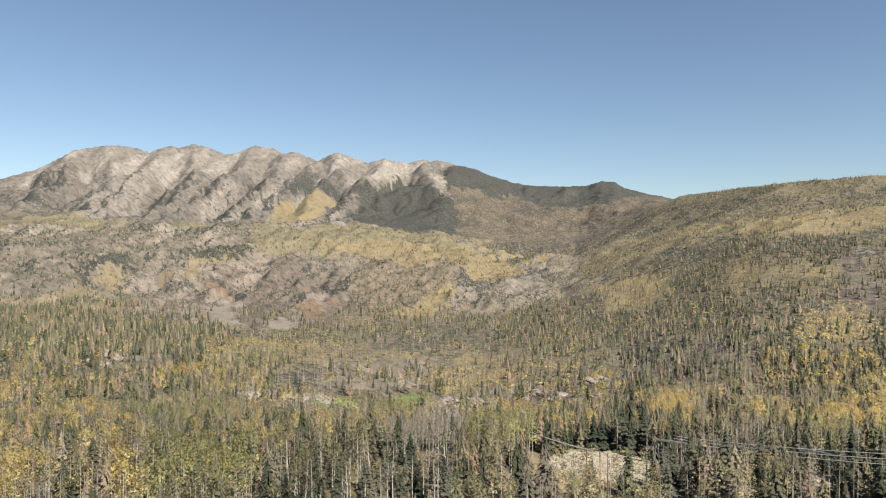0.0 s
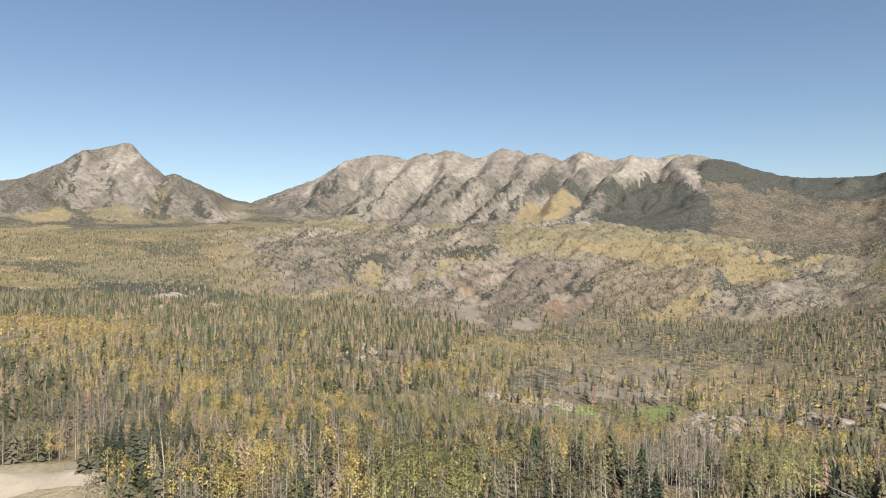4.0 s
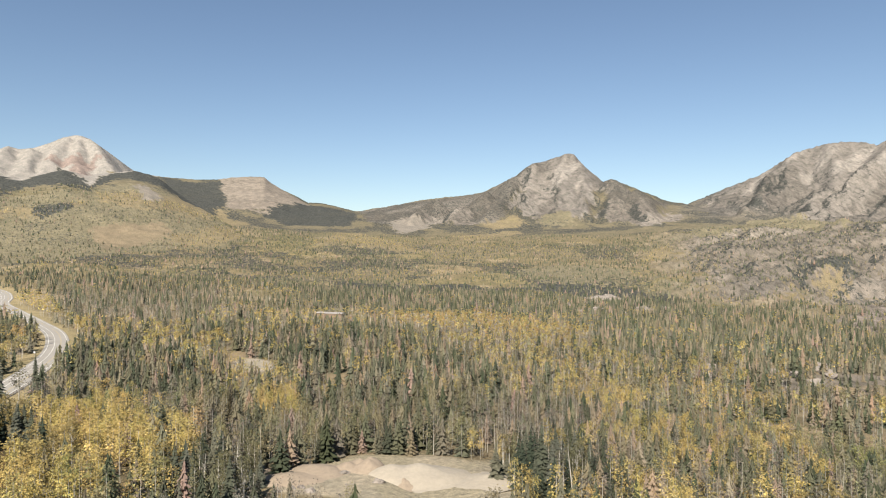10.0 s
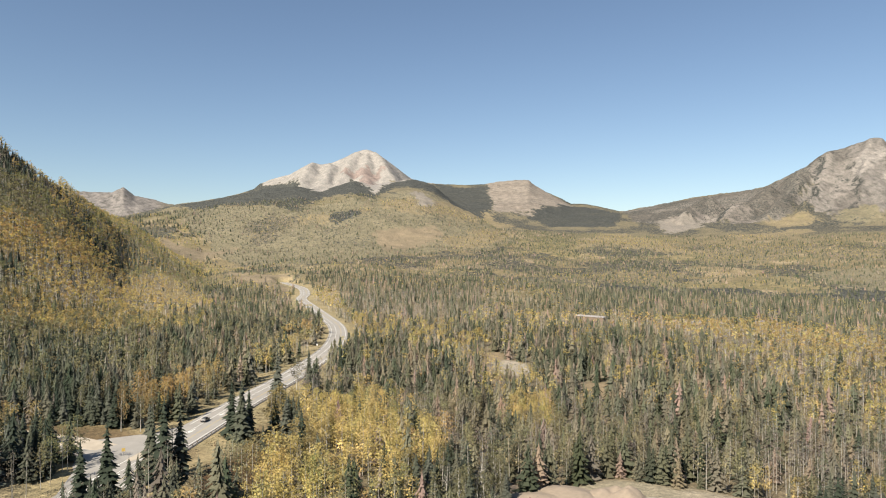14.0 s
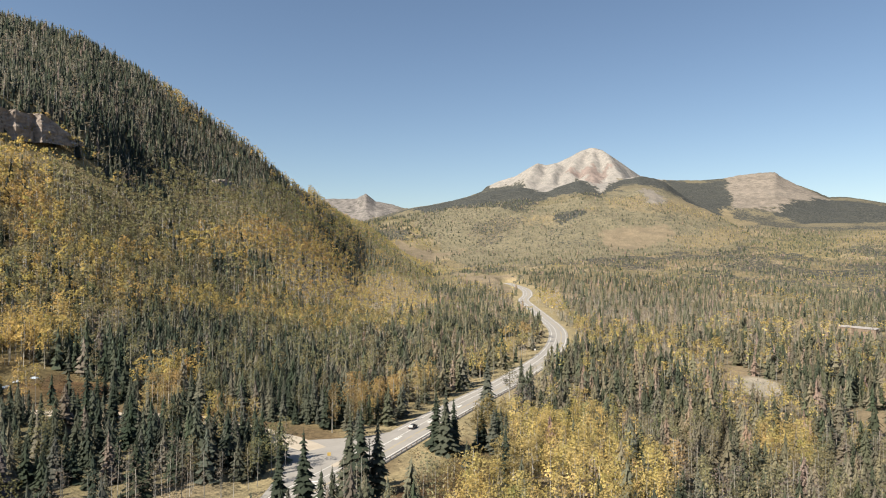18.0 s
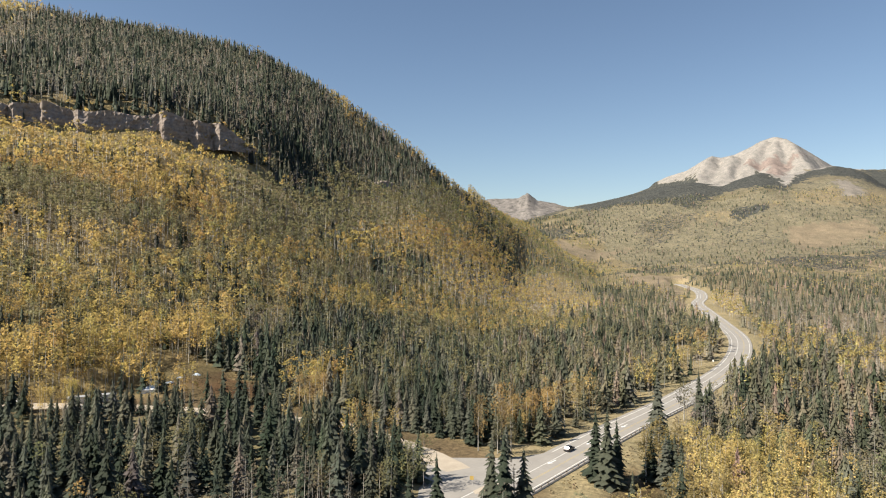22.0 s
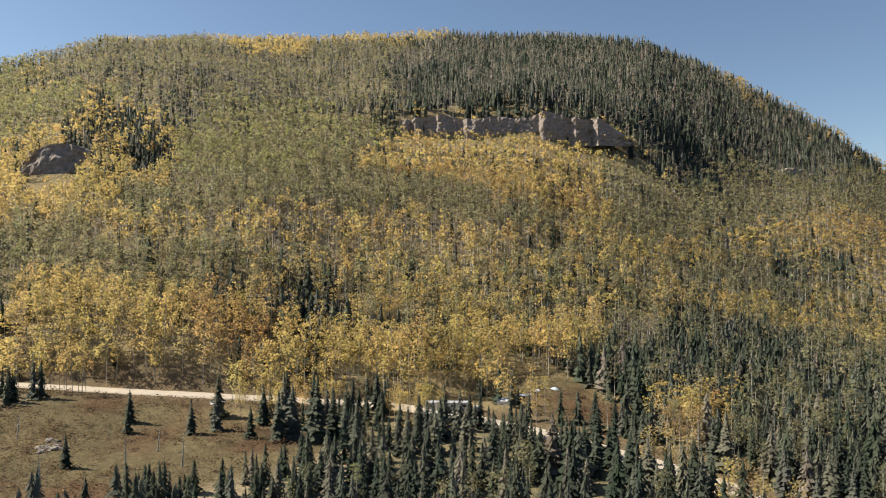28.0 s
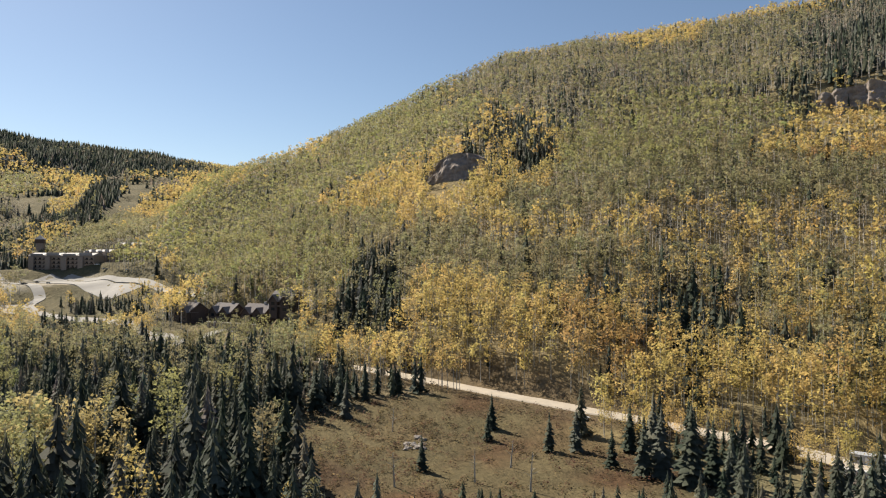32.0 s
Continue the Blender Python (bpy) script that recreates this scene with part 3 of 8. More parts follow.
    dark_end = step(-73, -76, az) * step(3000, 3300, r)
    wood = np.maximum(wood, dark_end * (0.62 + 0.34 * step(380, 450, z)))
    gold = gold * (1 - dark_end) + dark_end * step(0.42, 0.6, n4) * 0.6 * (1 - step(380, 460, z))
    laid = stand_fill(x, y)
    names = list(COVERS)
    peak = (az > 5) & (az < 21.5) & (r > 3950) & (z > 520 + (n2 - 0.5) * 60)
    laid = np.where((laid < 0) & peak, names.index("pale"), laid)
    crown = (az > -31) & (az < -22) & (r > 3300) & (z > 400 + (n2 - 0.5) * 80)
    laid = np.where((laid < 0) & crown, names.index("cragw"), laid)
    table = np.array(list(COVERS.values()))
    m = laid >= 0
    t = table[laid[m]]
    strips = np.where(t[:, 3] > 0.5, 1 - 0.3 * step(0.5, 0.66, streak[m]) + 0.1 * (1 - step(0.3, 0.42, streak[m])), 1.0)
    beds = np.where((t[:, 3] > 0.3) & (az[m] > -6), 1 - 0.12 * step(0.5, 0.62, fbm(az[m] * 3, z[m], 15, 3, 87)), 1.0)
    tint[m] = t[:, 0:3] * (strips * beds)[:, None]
    vary = 0.7 + 0.6 * n4[m]
    shady = (t[:, 3] > 0.7) * step(0.1, 0.4, north[m]) * (1 - step(480, 640, z[m])) * 0.4
    wood[m], gold[m] = np.clip(t[:, 4] * vary + shady, 0, 1), np.clip(t[:, 5] * (0.6 + 0.8 * n2[m]), 0, 1)
    blue = step(26, 28, az) * (1 - step(33, 36, az)) * step(4100, 4300, r)
    tint = blend(tint, (0.205, 0.19, 0.188), blue)
    wood, gold = wood * (1 - blue), gold * (1 - blue)
    rock = np.maximum.reduce([rock, high, blue])
    rock[m] = t[:, 3]
    hill = step(27, 36, az) * (1 - step(112, 124, az)) * step(380, 480, r) * (1 - step(1600, 1900, r))
    tint = blend(tint, (0.225, 0.178, 0.10), hill)
    wood, gold = wood * (1 - hill), gold * (1 - hill)
    tint = blend(tint, (0.135, 0.116, 0.07), step(103, 107, az) * step(380, 430, r) * (1 - step(880, 950, r)))
    ski = step(111, 116, az) * step(800, 1000, r)
    tint = blend(tint, (0.15, 0.128, 0.078), ski)
    wood, gold = wood * (1 - ski) + ski * np.maximum(step(240, 280, z) * 0.95, hit * zcon * 0.9), gold * (1 - ski)
    gravel, bare, meadow, green = patches(x, y)
    tint = blend(tint, (0.31, 0.272, 0.22), gravel)
    tint = blend(tint, (0.22, 0.20, 0.13), gravel * step(0.56, 0.62, n1) * 0.3)
    tint = blend(tint, (0.36, 0.32, 0.27), bare)
    tint = blend(tint, (0.112, 0.082, 0.046), meadow)
    tint = blend(tint, (0.082, 0.054, 0.034), meadow * step(0.46, 0.56, fbm(x * 0.5 + y * 0.87, (y * 0.5 - x * 0.87) * 3, 34, 4, 97)))
    tint = blend(tint, (0.10, 0.058, 0.034), meadow * step(0.48, 0.58, n3) * 0.8)
    tint = blend(tint, (0.13, 0.11, 0.062), meadow * step(0.54, 0.62, n1) * 0.7)
    tint = blend(tint, (0.15, 0.19, 0.08), green)
    d, _ = near_line(x, y, HIGHWAY)
    tint = blend(tint, (0.30, 0.25, 0.155), (1 - step(16, 26, d + (n3 - 0.5) * 10)))
    d, _ = near_line(x, y, SIDE_ROAD)
    tint = blend(tint, (0.14, 0.105, 0.066), (1 - step(10, 20, d + (n3 - 0.5) * 8)))
    return tint, np.stack([rock, wood, gold], -1)


def make_ground():
    """One sheet of rings round the start: every third spoke near by, all spokes from the first hills on."""
    azs = np.radians(np.r_[np.arange(-126, -106, 0.6)[:33], np.linspace(-106.2, 33, 900, endpoint=False), np.linspace(33, 142, 270, endpoint=False), np.linspace(142, 234, 24, endpoint=False)])
    near = np.r_[0.1, np.geomspace(4, 40, 6)[:-1], np.geomspace(40, 160, 14)[:-1], np.geomspace(160, 1250, 130)]
    far = np.r_[np.arange(1262, 2700, 11), np.arange(2700, 4880, 18), 4900, 4950, 4990]

    def ring(az, rs):
        a, q = np.meshgrid(az, rs)
        return np.stack([-np.sin(a) * q, np.cos(a) * q], -1)

    def cells(rows, cols, start):
        i, j = np.meshgrid(np.arange(rows - 1), np.arange(cols), indexing="ij")
        a, b, c, d = i * cols + j, (i + 1) * cols + j, (i + 1) * cols + (j + 1) % cols, i * cols + (j + 1) % cols
        return start + np.concatenate([np.stack(t, -1).reshape(-1, 3) for t in ((a, c, b), (a, d, c))])

    na, nb = len(azs) // 3, len(azs)
    inner, outer = ring(azs[::3], near), ring(azs, far)
    start = inner.shape[0] * na
    j = np.arange(na)
    n0, n1 = start - na + j, start - na + (j + 1) % na
    o = [start + (3 * j + k) % nb for k in range(4)]
    seam = [np.stack(t, -1) for t in ((n0, o[1], o[0]), (n0, o[2], o[1]), (n0, n1, o[2]), (n1, o[3], o[2]))]
    cap = np.stack([np.zeros(na - 2, int), j[2:], j[1:-1]], -1)
    f = np.concatenate([cap, cells(inner.shape[0], na, 0), *seam, cells(outer.shape[0], nb, start)])
    xy = np.concatenate([inner.reshape(-1, 2), outer.reshape(-1, 2)])
    z = height(xy[:, 0], xy[:, 1])
    e = 4.0
    gx, gy = (height(xy[:, 0] + e, xy[:, 1]) - z) / e, (height(xy[:, 0], xy[:, 1] + e) - z) / e
    me = mesh_from(np.c_[xy, z], f[:, ::-1], "ground")
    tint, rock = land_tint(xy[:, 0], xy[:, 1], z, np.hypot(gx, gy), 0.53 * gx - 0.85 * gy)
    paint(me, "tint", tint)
    paint(me, "cover", rock)
    me.materials.append(LAND)
    me.polygons.foreach_set("use_smooth", np.ones(len(me.polygons), bool))
    return tagged(new("ground", me), "valley floor, forest soil, granite hills and bare mountains", "ground", kind="structure")


def mesh_from(v, f, name):
    """A mesh from arrays of places and of faces that all have as many corners."""
    me = bpy.data.meshes.new(name)
    k = f.shape[1]
    me.vertices.add(len(v))
    me.vertices.foreach_set("co", v.astype(np.float32).ravel())
    me.loops.add(f.size)
    me.loops.foreach_set("vertex_index", f.astype(np.int32).ravel())
    me.polygons.add(len(f))
    me.polygons.foreach_set("loop_start", np.arange(0, f.size, k, dtype=np.int32))
    me.update(calc_edges=True)
    return me


def crown_side(me, v, centre, up=1.5):
    """Which way each leaf lies from the middle of its crown, turned a little upwards."""
    d = np.asarray(v, float) - centre
    d /= np.maximum(np.linalg.norm(d, axis=1, keepdims=True), 1e-6)
    d[:, 2] += up
    me.attributes.new("crown_side", "FLOAT_VECTOR", "POINT").data.foreach_set("vector", d.astype(np.float32).ravel())


def paint(me, name, rgb):
    at = me.attributes.new(name, "FLOAT_COLOR", "POINT")
    at.data.foreach_set("color", np.c_[rgb, np.ones(len(rgb))].astype(np.float32).ravel())




# ---- woods: shapes ----
def rng_of(seed):
    return np.random.default_rng(seed)


def spruce_shape(seed, tiers, blades, core=0.3, wide=0.19):
    """A conifer of unit height: tiers of separate drooping boughs round a thin core. Places, triangles."""
    g = rng_of(seed)
    v, f = [], []
    for t in range(tiers):
        a = t / tiers
        z = 0.05 + 0.86 * a
        rad = (wide * (1 - a) ** 0.85 + 0.012) * g.uniform(0.8, 1.15)
        turn = g.uniform(0, 6.28)
        for k in range(blades):
            ang = turn + 6.28 * k / blades + g.uniform(-0.4, 0.4)
            r = rad * g.uniform(0.65, 1.3)
            w = g.uniform(1.5, 2.6) / blades
            dz = g.uniform(-0.025, 0.012) - 0.12 * r
            b = len(v)
            v += [(0, 0, min(1.0, z + 0.9 / tiers + 0.03)), (r * math.cos(ang - w), r * math.sin(ang - w), z + dz), (r * math.cos(ang + w), r * math.sin(ang + w), z + dz + g.uniform(-0.01, 0.01))]
            f.append((b, b + 1, b + 2))
    b = len(v)
    for k in range(4):
        v.append((wide * core * math.cos(1.57 * k), wide * core * math.sin(1.57 * k), 0.03))
    v.append((0, 0, 1.0))
    f += [(b + k, b + (k + 1) % 4, b + 4) for k in range(4)]
    return np.array(v), np.array(f)


def crown_shape(seed, leaves, size, low=0.35, wide=0.17):
    """A broadleaf crown of unit tree height: many loose leafy tufts in clumps."""
    g = rng_of(seed)
    clumps = []
    for c in range(max(4, leaves // 7)):
        h = g.uniform(low, 0.97)
        q = (h - low) / (1 - low)
        rad = wide * (0.4 + 0.6 * math.sin(math.pi * min(1, q * 0.8 + 0.22))) * math.sqrt(g.uniform(0.2, 1))
        a = g.uniform(0, 6.28)
        clumps.append((rad * math.cos(a), rad * math.sin(a), h))
    v, f = [], []
    for k in range(leaves):
        c = np.array(clumps[k % len(clumps)]) + g.normal(0, 0.04, 3)
        c[2] = min(c[2], 1.0)
        d1, d2 = g.normal(0, 1, 3), g.normal(0, 1, 3)
        d1 /= np.linalg.norm(d1)
        d2 = np.cross(d1, d2)
        d2 /= np.linalg.norm(d2)
        s = size * g.uniform(0.7, 1.3)
        b = len(v)
        v += [c + d1 * s, c - d1 * s * 0.5 + d2 * s * 0.8, c - d1 * s * 0.5 - d2 * s * 0.8]
        f.append((b, b + 1, b + 2))
    return np.array(v), np.array(f)


def trunk_shape(rad, top, sides=3, bend=0.01, seed=0):
    g = rng_of(seed)
    v = [(rad * math.cos(6.28 * s / sides), rad * math.sin(6.28 * s / sides), -0.04) for s in range(sides)]
    bx, by = g.uniform(-bend, bend, 2)
    v += [(bx + 0.45 * rad * math.cos(6.28 * s / sides), by + 0.45 * rad * math.sin(6.28 * s / sides), top) for s in range(sides)]
    f = []
    for s in range(sides):
        n = (s + 1) % sides
        f += [(s, n, sides + n), (s, sides + n, sides + s)]
    return np.array(v), np.array(f)


def spike_shape(rad, top, seed=0):
    """A far trunk: a thin three-sided spike."""
    g = rng_of(seed)
    v = [(rad * math.cos(2.09 * s), rad * math.sin(2.09 * s), -0.04) for s in range(3)] + [(*g.uniform(-0.02, 0.02, 2), top)]
    return np.array(v), np.array([(0, 1, 3), (1, 2, 3), (2, 0, 3)])


def joined(shapes, pos, size, wide, turn, pick, tint=None):
    """Copies of the shapes at the places, as one set of vertices, triangles and tints."""
    vs, fs, cs, mids, off = [], [], [], [], 0
    for k, (sv, sf) in enumerate(shapes):
        m = np.where(pick == k)[0]
        if not len(m):
            continue
        c, s = np.cos(turn[m])[:, None], np.sin(turn[m])[:, None]
        hx, hy = sv[None, :, 0] * (size * wide)[m][:, None], sv[None, :, 1] * (size * wide)[m][:, None]
        v = np.stack([hx * c - hy * s + pos[m, 0:1], hx * s + hy * c + pos[m, 1:2], sv[None, :, 2] * size[m][:, None] + pos[m, 2:3]], -1)
        n = len(sv)
        f = sf[None] + (off + np.arange(len(m)) * n)[:, None, None]
        vs.append(v.reshape(-1, 3))
        fs.append(f.reshape(-1, 3))
        mids.append(np.repeat(pos[m] + np.array([[0, 0, 0.66]]) * size[m][:, None], n, 0))
        if tint is not None:
            cs.append(np.repeat(tint[m], n, 0))
        off += len(m) * n
    return np.concatenate(vs), np.concatenate(fs), np.concatenate(cs) if cs else None, np.concatenate(mids)


# ---- woods: where they grow ----
def scatter(r0, r1, cell, seed, az0=-124, az1=141):
    """Jittered places on a grid, within a ring."""
    g = rng_of(seed)
    n = int(2 * r1 / cell) + 1
    gx, gy = np.meshgrid(np.arange(n), np.arange(n))
    x = -r1 + (gx.ravel() + g.uniform(0, 1, n * n)) * cell
    y = -r1 + (gy.ravel() + g.uniform(0, 1, n * n)) * cell
    az, r = polar(x, y)
    m = (r >= r0) & (r < r1) & (az > az0) & (az < az1)
    return x[m], y[m], g


def woods(x, y, z):
    """How dense the wood is, how far it is conifers, and the aspens' colour class (0 green, 1 gold, 2 orange, 3 bare)."""
    az, r = polar(x, y)
    n1, n2, n3 = fbm(x, y, 70, 4, 101), fbm(x, y, 190, 4, 103), fbm(x, y, 38, 3, 107)
    dens = 0.18 + 0.75 * step(0.3, 0.56, n3)
    con = step(0.40, 0.58, n1 * 0.6 + n2 * 0.4 + 0.06)
    # valley woods: mostly spruce
    valley = (1 - step(30, 45, az)) * (1 - step(1000, 1300, r))
    con = con * (1 - valley) + valley * np.clip(con * 0.5 + 0.05, 0, 0.8)
    # the west hill
    hill = step(27, 36, az) * (1 - step(120, 128, az)) * step(340, 430, r)
    h2 = z + (n2 - 0.5) * 70
    hcon = 0.02 + 0.85 * step(195, 215, h2) * (1 - step(72, 84, az) * 0.9) * step(0.36, 0.5, n1) + 0.35 * step(0.64, 0.72, n1)
    hcon = hcon + step(55, 45, az) * step(150, 200, h2) * 0.35
    hcon = hcon + 0.4 * step(60, 48, az) * (1 - step(40, 75, h2))
    con = con * (1 - hill) + hill * np.clip(hcon, 0, 0.95)
    dens = dens * (1 - hill) + hill * (0.78 + 0.3 * step(0.35, 0.5, n3))
    # spruces below the dirt road
    low = step(40, 55, az) * (1 - step(330, 380, r))
    con = con * (1 - low) + low * 0.93
    # granite hills: sparse
    rock = east_rock(az, r)
    dens = dens * (1 - rock) + rock * np.clip((n1 - 0.42) * 5 + 0.25, 0.1, 1.0)
    con = con * (1 - rock) + rock * (0.6 + 0.35 * step(0.42, 0.55, n2))
    dark = step(-30, -36, az) * (1 - step(-50, -58, az)) * step(640, 760, r) * (1 - step(1050, 1250, r))
    con = np.maximum(con, dark * 0.96)
    dens = np.maximum(dens, dark * 1.0)
    south = step(-84, -90, az) * step(700, 950, r)
    dens = dens * (1 - south) + south * (0.55 + 0.5 * step(0.35, 0.5, n3))
    con = con * (1 - south) + south * (0.2 + 0.75 * step(0.44, 0.54, n2 * 0.5 + n1 * 0.5))
    # open woods on the east floor
    east = step(-52, -60, az) * (1 - step(-84, -90, az)) * step(420, 520, r) * (1 - step(1000, 1300, r))
    dens = dens * (1 - east * 0.3)
    con = con * (1 - east * 0.35)
    # ski hill with cut runs
    ski = step(112, 120, az) * step(900, 1100, r)
    wob = (n1 - 0.5) * 5
    run = (1 - step(0.9, 1.5, np.abs(az + wob - 121.2 + (r - 1300) * 0.002))) * (1 - step(1750, 1900, r))
    field = step(125, 126.5, az + wob * 1.6) * (1 - step(1500, 1650, r + (n2 - 0.5) * 700))
    groves = step(0.5, 0.56, fbm(x, y, 70, 3, 109))
    dens = dens * (1 - ski) + ski * np.clip(1 - np.maximum(run, field * (1 - groves)), 0, 1) * 1.1
    con = con * (1 - ski) + ski * np.clip(0.2 + 0.7 * step(122, 123, az) * (1 - step(125.5, 126.5, az)) + step(250, 300, z) + 0.3 * step(0.5, 0.6, n1), 0, 0.97)
    # colours
    c = n2 * 0.3 + fbm(x, y, 55, 3, 113) * 0.7
    kind = np.where(c < 0.41, 1, np.where(c < 0.53, 0, 3))
    kind = np.where(c < 0.28, 2, kind)
    band = z + (n1 - 0.5) * 40
    kind = np.where((r > 1300) & (kind == 3) & (n3 > 0.5), 1, kind)
    hk = np.where(band > 215, np.where(n2 > 0.42, 3, 1), np.where(band > 158, 1, np.where(band > 98, 0, np.where(band > 76, np.where(n3 > 0.5, 3, 1), np.where(band > 26, 0, 1)))))
    hk = np.where((az > 80) & (band > 112) & (band < 160), 1, np.where((az > 95) & (band < 118), np.where(n1 > 0.53, 1, 0), hk))
    hk = np.where((az > 78) & (band >= 160), np.where(n1 > 0.54, 1, np.where(n2 > 0.47, 0, 3)), hk)
    kind = np.where(hill > 0.5, np.where(hash2(np.floor(x), np.floor(y), 7) < 0.92, hk, kind), kind)
    con, kind, dens, _ = zone_fill(x, y, con, kind, dens)
    laid = stand_fill(x, y)
    table = np.array(list(COVERS.values()))[laid]
    on = laid >= 0
    dens, con, kind = np.where(on, table[:, 6], dens), np.where(on, table[:, 7], con), np.where(on, np.where(hash2(np.floor(x * 3), np.floor(y * 3), 29) < 0.5, table[:, 8] // 10 + (table[:, 8] < 10) * table[:, 8], table[:, 8] % 10).astype(int), kind)
    for cx, cy, rx, ry, turn, zc, zk, zd in OVALS:
        w = inside(x, y, cx, cy, rx, ry, turn) > 0.5
        con, kind, dens = np.where(w, zc, con), np.where(w, zk, kind), np.where(w, zd, dens)
    con = np.where((az < 27) & (r < 1000) & ~on, con * 0.8, con)
    # within a stand the conifers gather in clumps
    clump = step(0.36, 0.6, fbm(x, y, 34, 3, 139))
    con = np.where(on & (r < 1300), con + (clump - 0.5) * 1.3 * con * (1 - con), con)
    d, _ = near_line(x, y, SIDE_ROAD[32:])
    belt = (d > 8) & (d < 48) & (az > 55) & (az < 87.5) & (r > 355)
    con, kind = np.where(belt, 0.06, con), np.where(belt, np.where(n3 > 0.7, 2, 1), kind)
    return np.clip(dens, 0, 1.1), con, kind


# groves that differ from their surroundings: place, half sizes, turn, share of conifers, colour class, density
OVALS, ZONES = [], []


def oval(*a):
    OVALS.append(a)


def zone(*a):
    ZONES.append(a)


oval(-58, 222, 17, 52, 0.0, 0.12, 1, 1.0)
oval(-30, 214, 14, 40, 0.0, 0.3, 1, 0.9)
oval(-128, 268, 7, 44, 0.0, 0.1, 2, 1.0)
oval(-160, 262, 22, 50, 0.0, 0.9, 0, 1.0)
oval(-318, 208, 14, 34, -0.35, 0.08, 1, 1.0)
oval(-236, 172, 30, 34, 0.3, 0.98, 0, 0.6)
oval(-258, -12, 60, 34, 0.4, 0.9, 4, 0.5)
oval(-226, -30, 14, 10, 0.0, 0.0, 1, 1.0)
oval(-172, 190, 34, 18, 0.0, 0.985, 0, 0.9)
oval(-140, 190, 20, 24, 0.0, 0.985, 0, 0.95)
oval(-222, 250, 16, 14, 0.4, 0.1, 1, 0.9)
oval(-205, 232, 10, 10, 0.4, 0.1, 2, 0.8)
oval(-152, 500, 16, 40, 0.2, 0.05, 2, 0.3)
oval(150, 780, 90, 16, 0.1, 0.05, 1, 1.0)
oval(330, 770, 110, 14, 0.05, 0.05, 1, 1.0)
oval(60, 900, 240, 30, 0.15, 0.95, 0, 1.0)
oval(82, 186, 14, 18, 0.0, 0.97, 3, 1.0)
oval(-224, -37, 15, 11, 0.0, 0.03, 4, 1.0)
oval(-232, -14, 8, 7, 0.0, 0.0, 1, 1.0)
# groves seen against the slopes: bearing, distance, half width, half depth in ln(distance), skew, share of conifers, colour classes, density
zone(85.3, 988, 13.1, 0.195, -0.007, 0.45, 10, 1.0)
zone(78.9, 811, 5.7, 0.111, -0.011, 0.05, 33, 1.0)
zone(89.6, 896, 3.3, 0.088, 0.018, 0.3, 1, 1.0)
zone(72.3, 899, 2.7, 0.092, 0.007, 0.92, 0, 1.0)
zone(91.3, 798, 4.4, 0.074, 0.02, 0.03, 4, 1.0)
zone(58.4, 1108, 5.9, 0.166, -0.005, 0.65, 10, 1.0)
zone(71.2, 1124, 3.3, 0.032, -0.0, 0.85, 1, 1.0)
zone(61.0, 810, 11.5, 0.098, -0.001, 0.88, 30, 1.0)
zone(49.2, 1071, 4.6, 0.177, 0.018, 0.75, 30, 1.0)
zone(46.1, 927, 5.9, 0.07, -0.024, 0.92, 3, 1.0)
zone(42.7, 1198, 2.8, 0.024, -0.004, 0.1, 1, 1.0)
zone(39.3, 1036, 3.6, 0.072, -0.008, 0.9, 0, 1.0)
zone(86.2, 656, 4.2, 0.081, 0.005, 0.75, 1, 1.0)
zone(76.6, 698, 4.3, 0.081, -0.006, 0.06, 40, 1.0)
zone(77.8, 603, 4.3, 0.053, -0.002, 0.04, 1, 1.0)
zone(64.1, 712, 7.2, 0.076, 0.0, 0.03, 1, 1.0)
zone(56.8, 689, 9.7, 0.069, -0.003, 0.03, 1, 1.0)
zone(56.7, 626, 5.1, 0.057, -0.005, 0.02, 12, 1.0)
zone(88.2, 557, 4.8, 0.072, 0.007, 0.0, 1, 1.0)
zone(70.4, 540, 16.3, 0.067, -0.004, 0.02, 0, 1.0)
zone(43.4, 867, 9.4, 0.108, -0.017, 0.07, 40, 1.0)
zone(71.6, 477, 15.2, 0.037, -0.004, 0.02, 31, 1.0)
zone(54.8, 560, 4.0, 0.04, -0.011, 0.08, 12, 1.0)
zone(42.4, 676, 8.6, 0.084, -0.023, 0.4, 10, 1.0)
zone(63.3, 465, 11.9, 0.04, -0.006, 0.08, 0, 1.0)
zone(77.4, 412, 11.1, 0.066, 0.001, 0.35, 0, 1.0)
zone(86.2, 426, 2.9, 0.059, 0.008, 0.5, 1, 1.0)
zone(61.5, 427, 4.1, 0.053, -0.004, 0.65, 0, 1.0)
zone(49.1, 498, 3.0, 0.034, -0.016, 0.1, 13, 1.0)
zone(41.1, 454, 8.5, 0.235, -0.017, 0.85, 0, 1.0)
zone(37.1, 483, 1.6, 0.073, -0.023, 0.1, 0, 1.0)
zone(42.2, 1025, 12.1, 0.059, -0.026, 0.92, 3, 1.0)
zone(42.5, 1209, 4.0, 0.03, -0.007, 0.15, 1, 1.0)
zone(36.7, 1216, 2.7, 0.012, 0.004, 0.15, 1, 1.0)
zone(51.3, 1173, 5.2, 0.173, -0.008, 0.78, 30, 1.0)
zone(39.0, 973, 10.8, 0.122, -0.031, 0.07, 40, 1.0)
zone(37.3, 788, 5.6, 0.066, -0.032, 0.2, 1, 1.0)
zone(28.7, 1373, 4.8, 0.304, -0.05, 0.12, 41, 1.0)
zone(33.1, 798, 3.4, 0.062, -0.055, 0.05, 13, 1.0)
zone(30.5, 754, 7.3, 0.16, -0.036, 0.55, 0, 1.0)
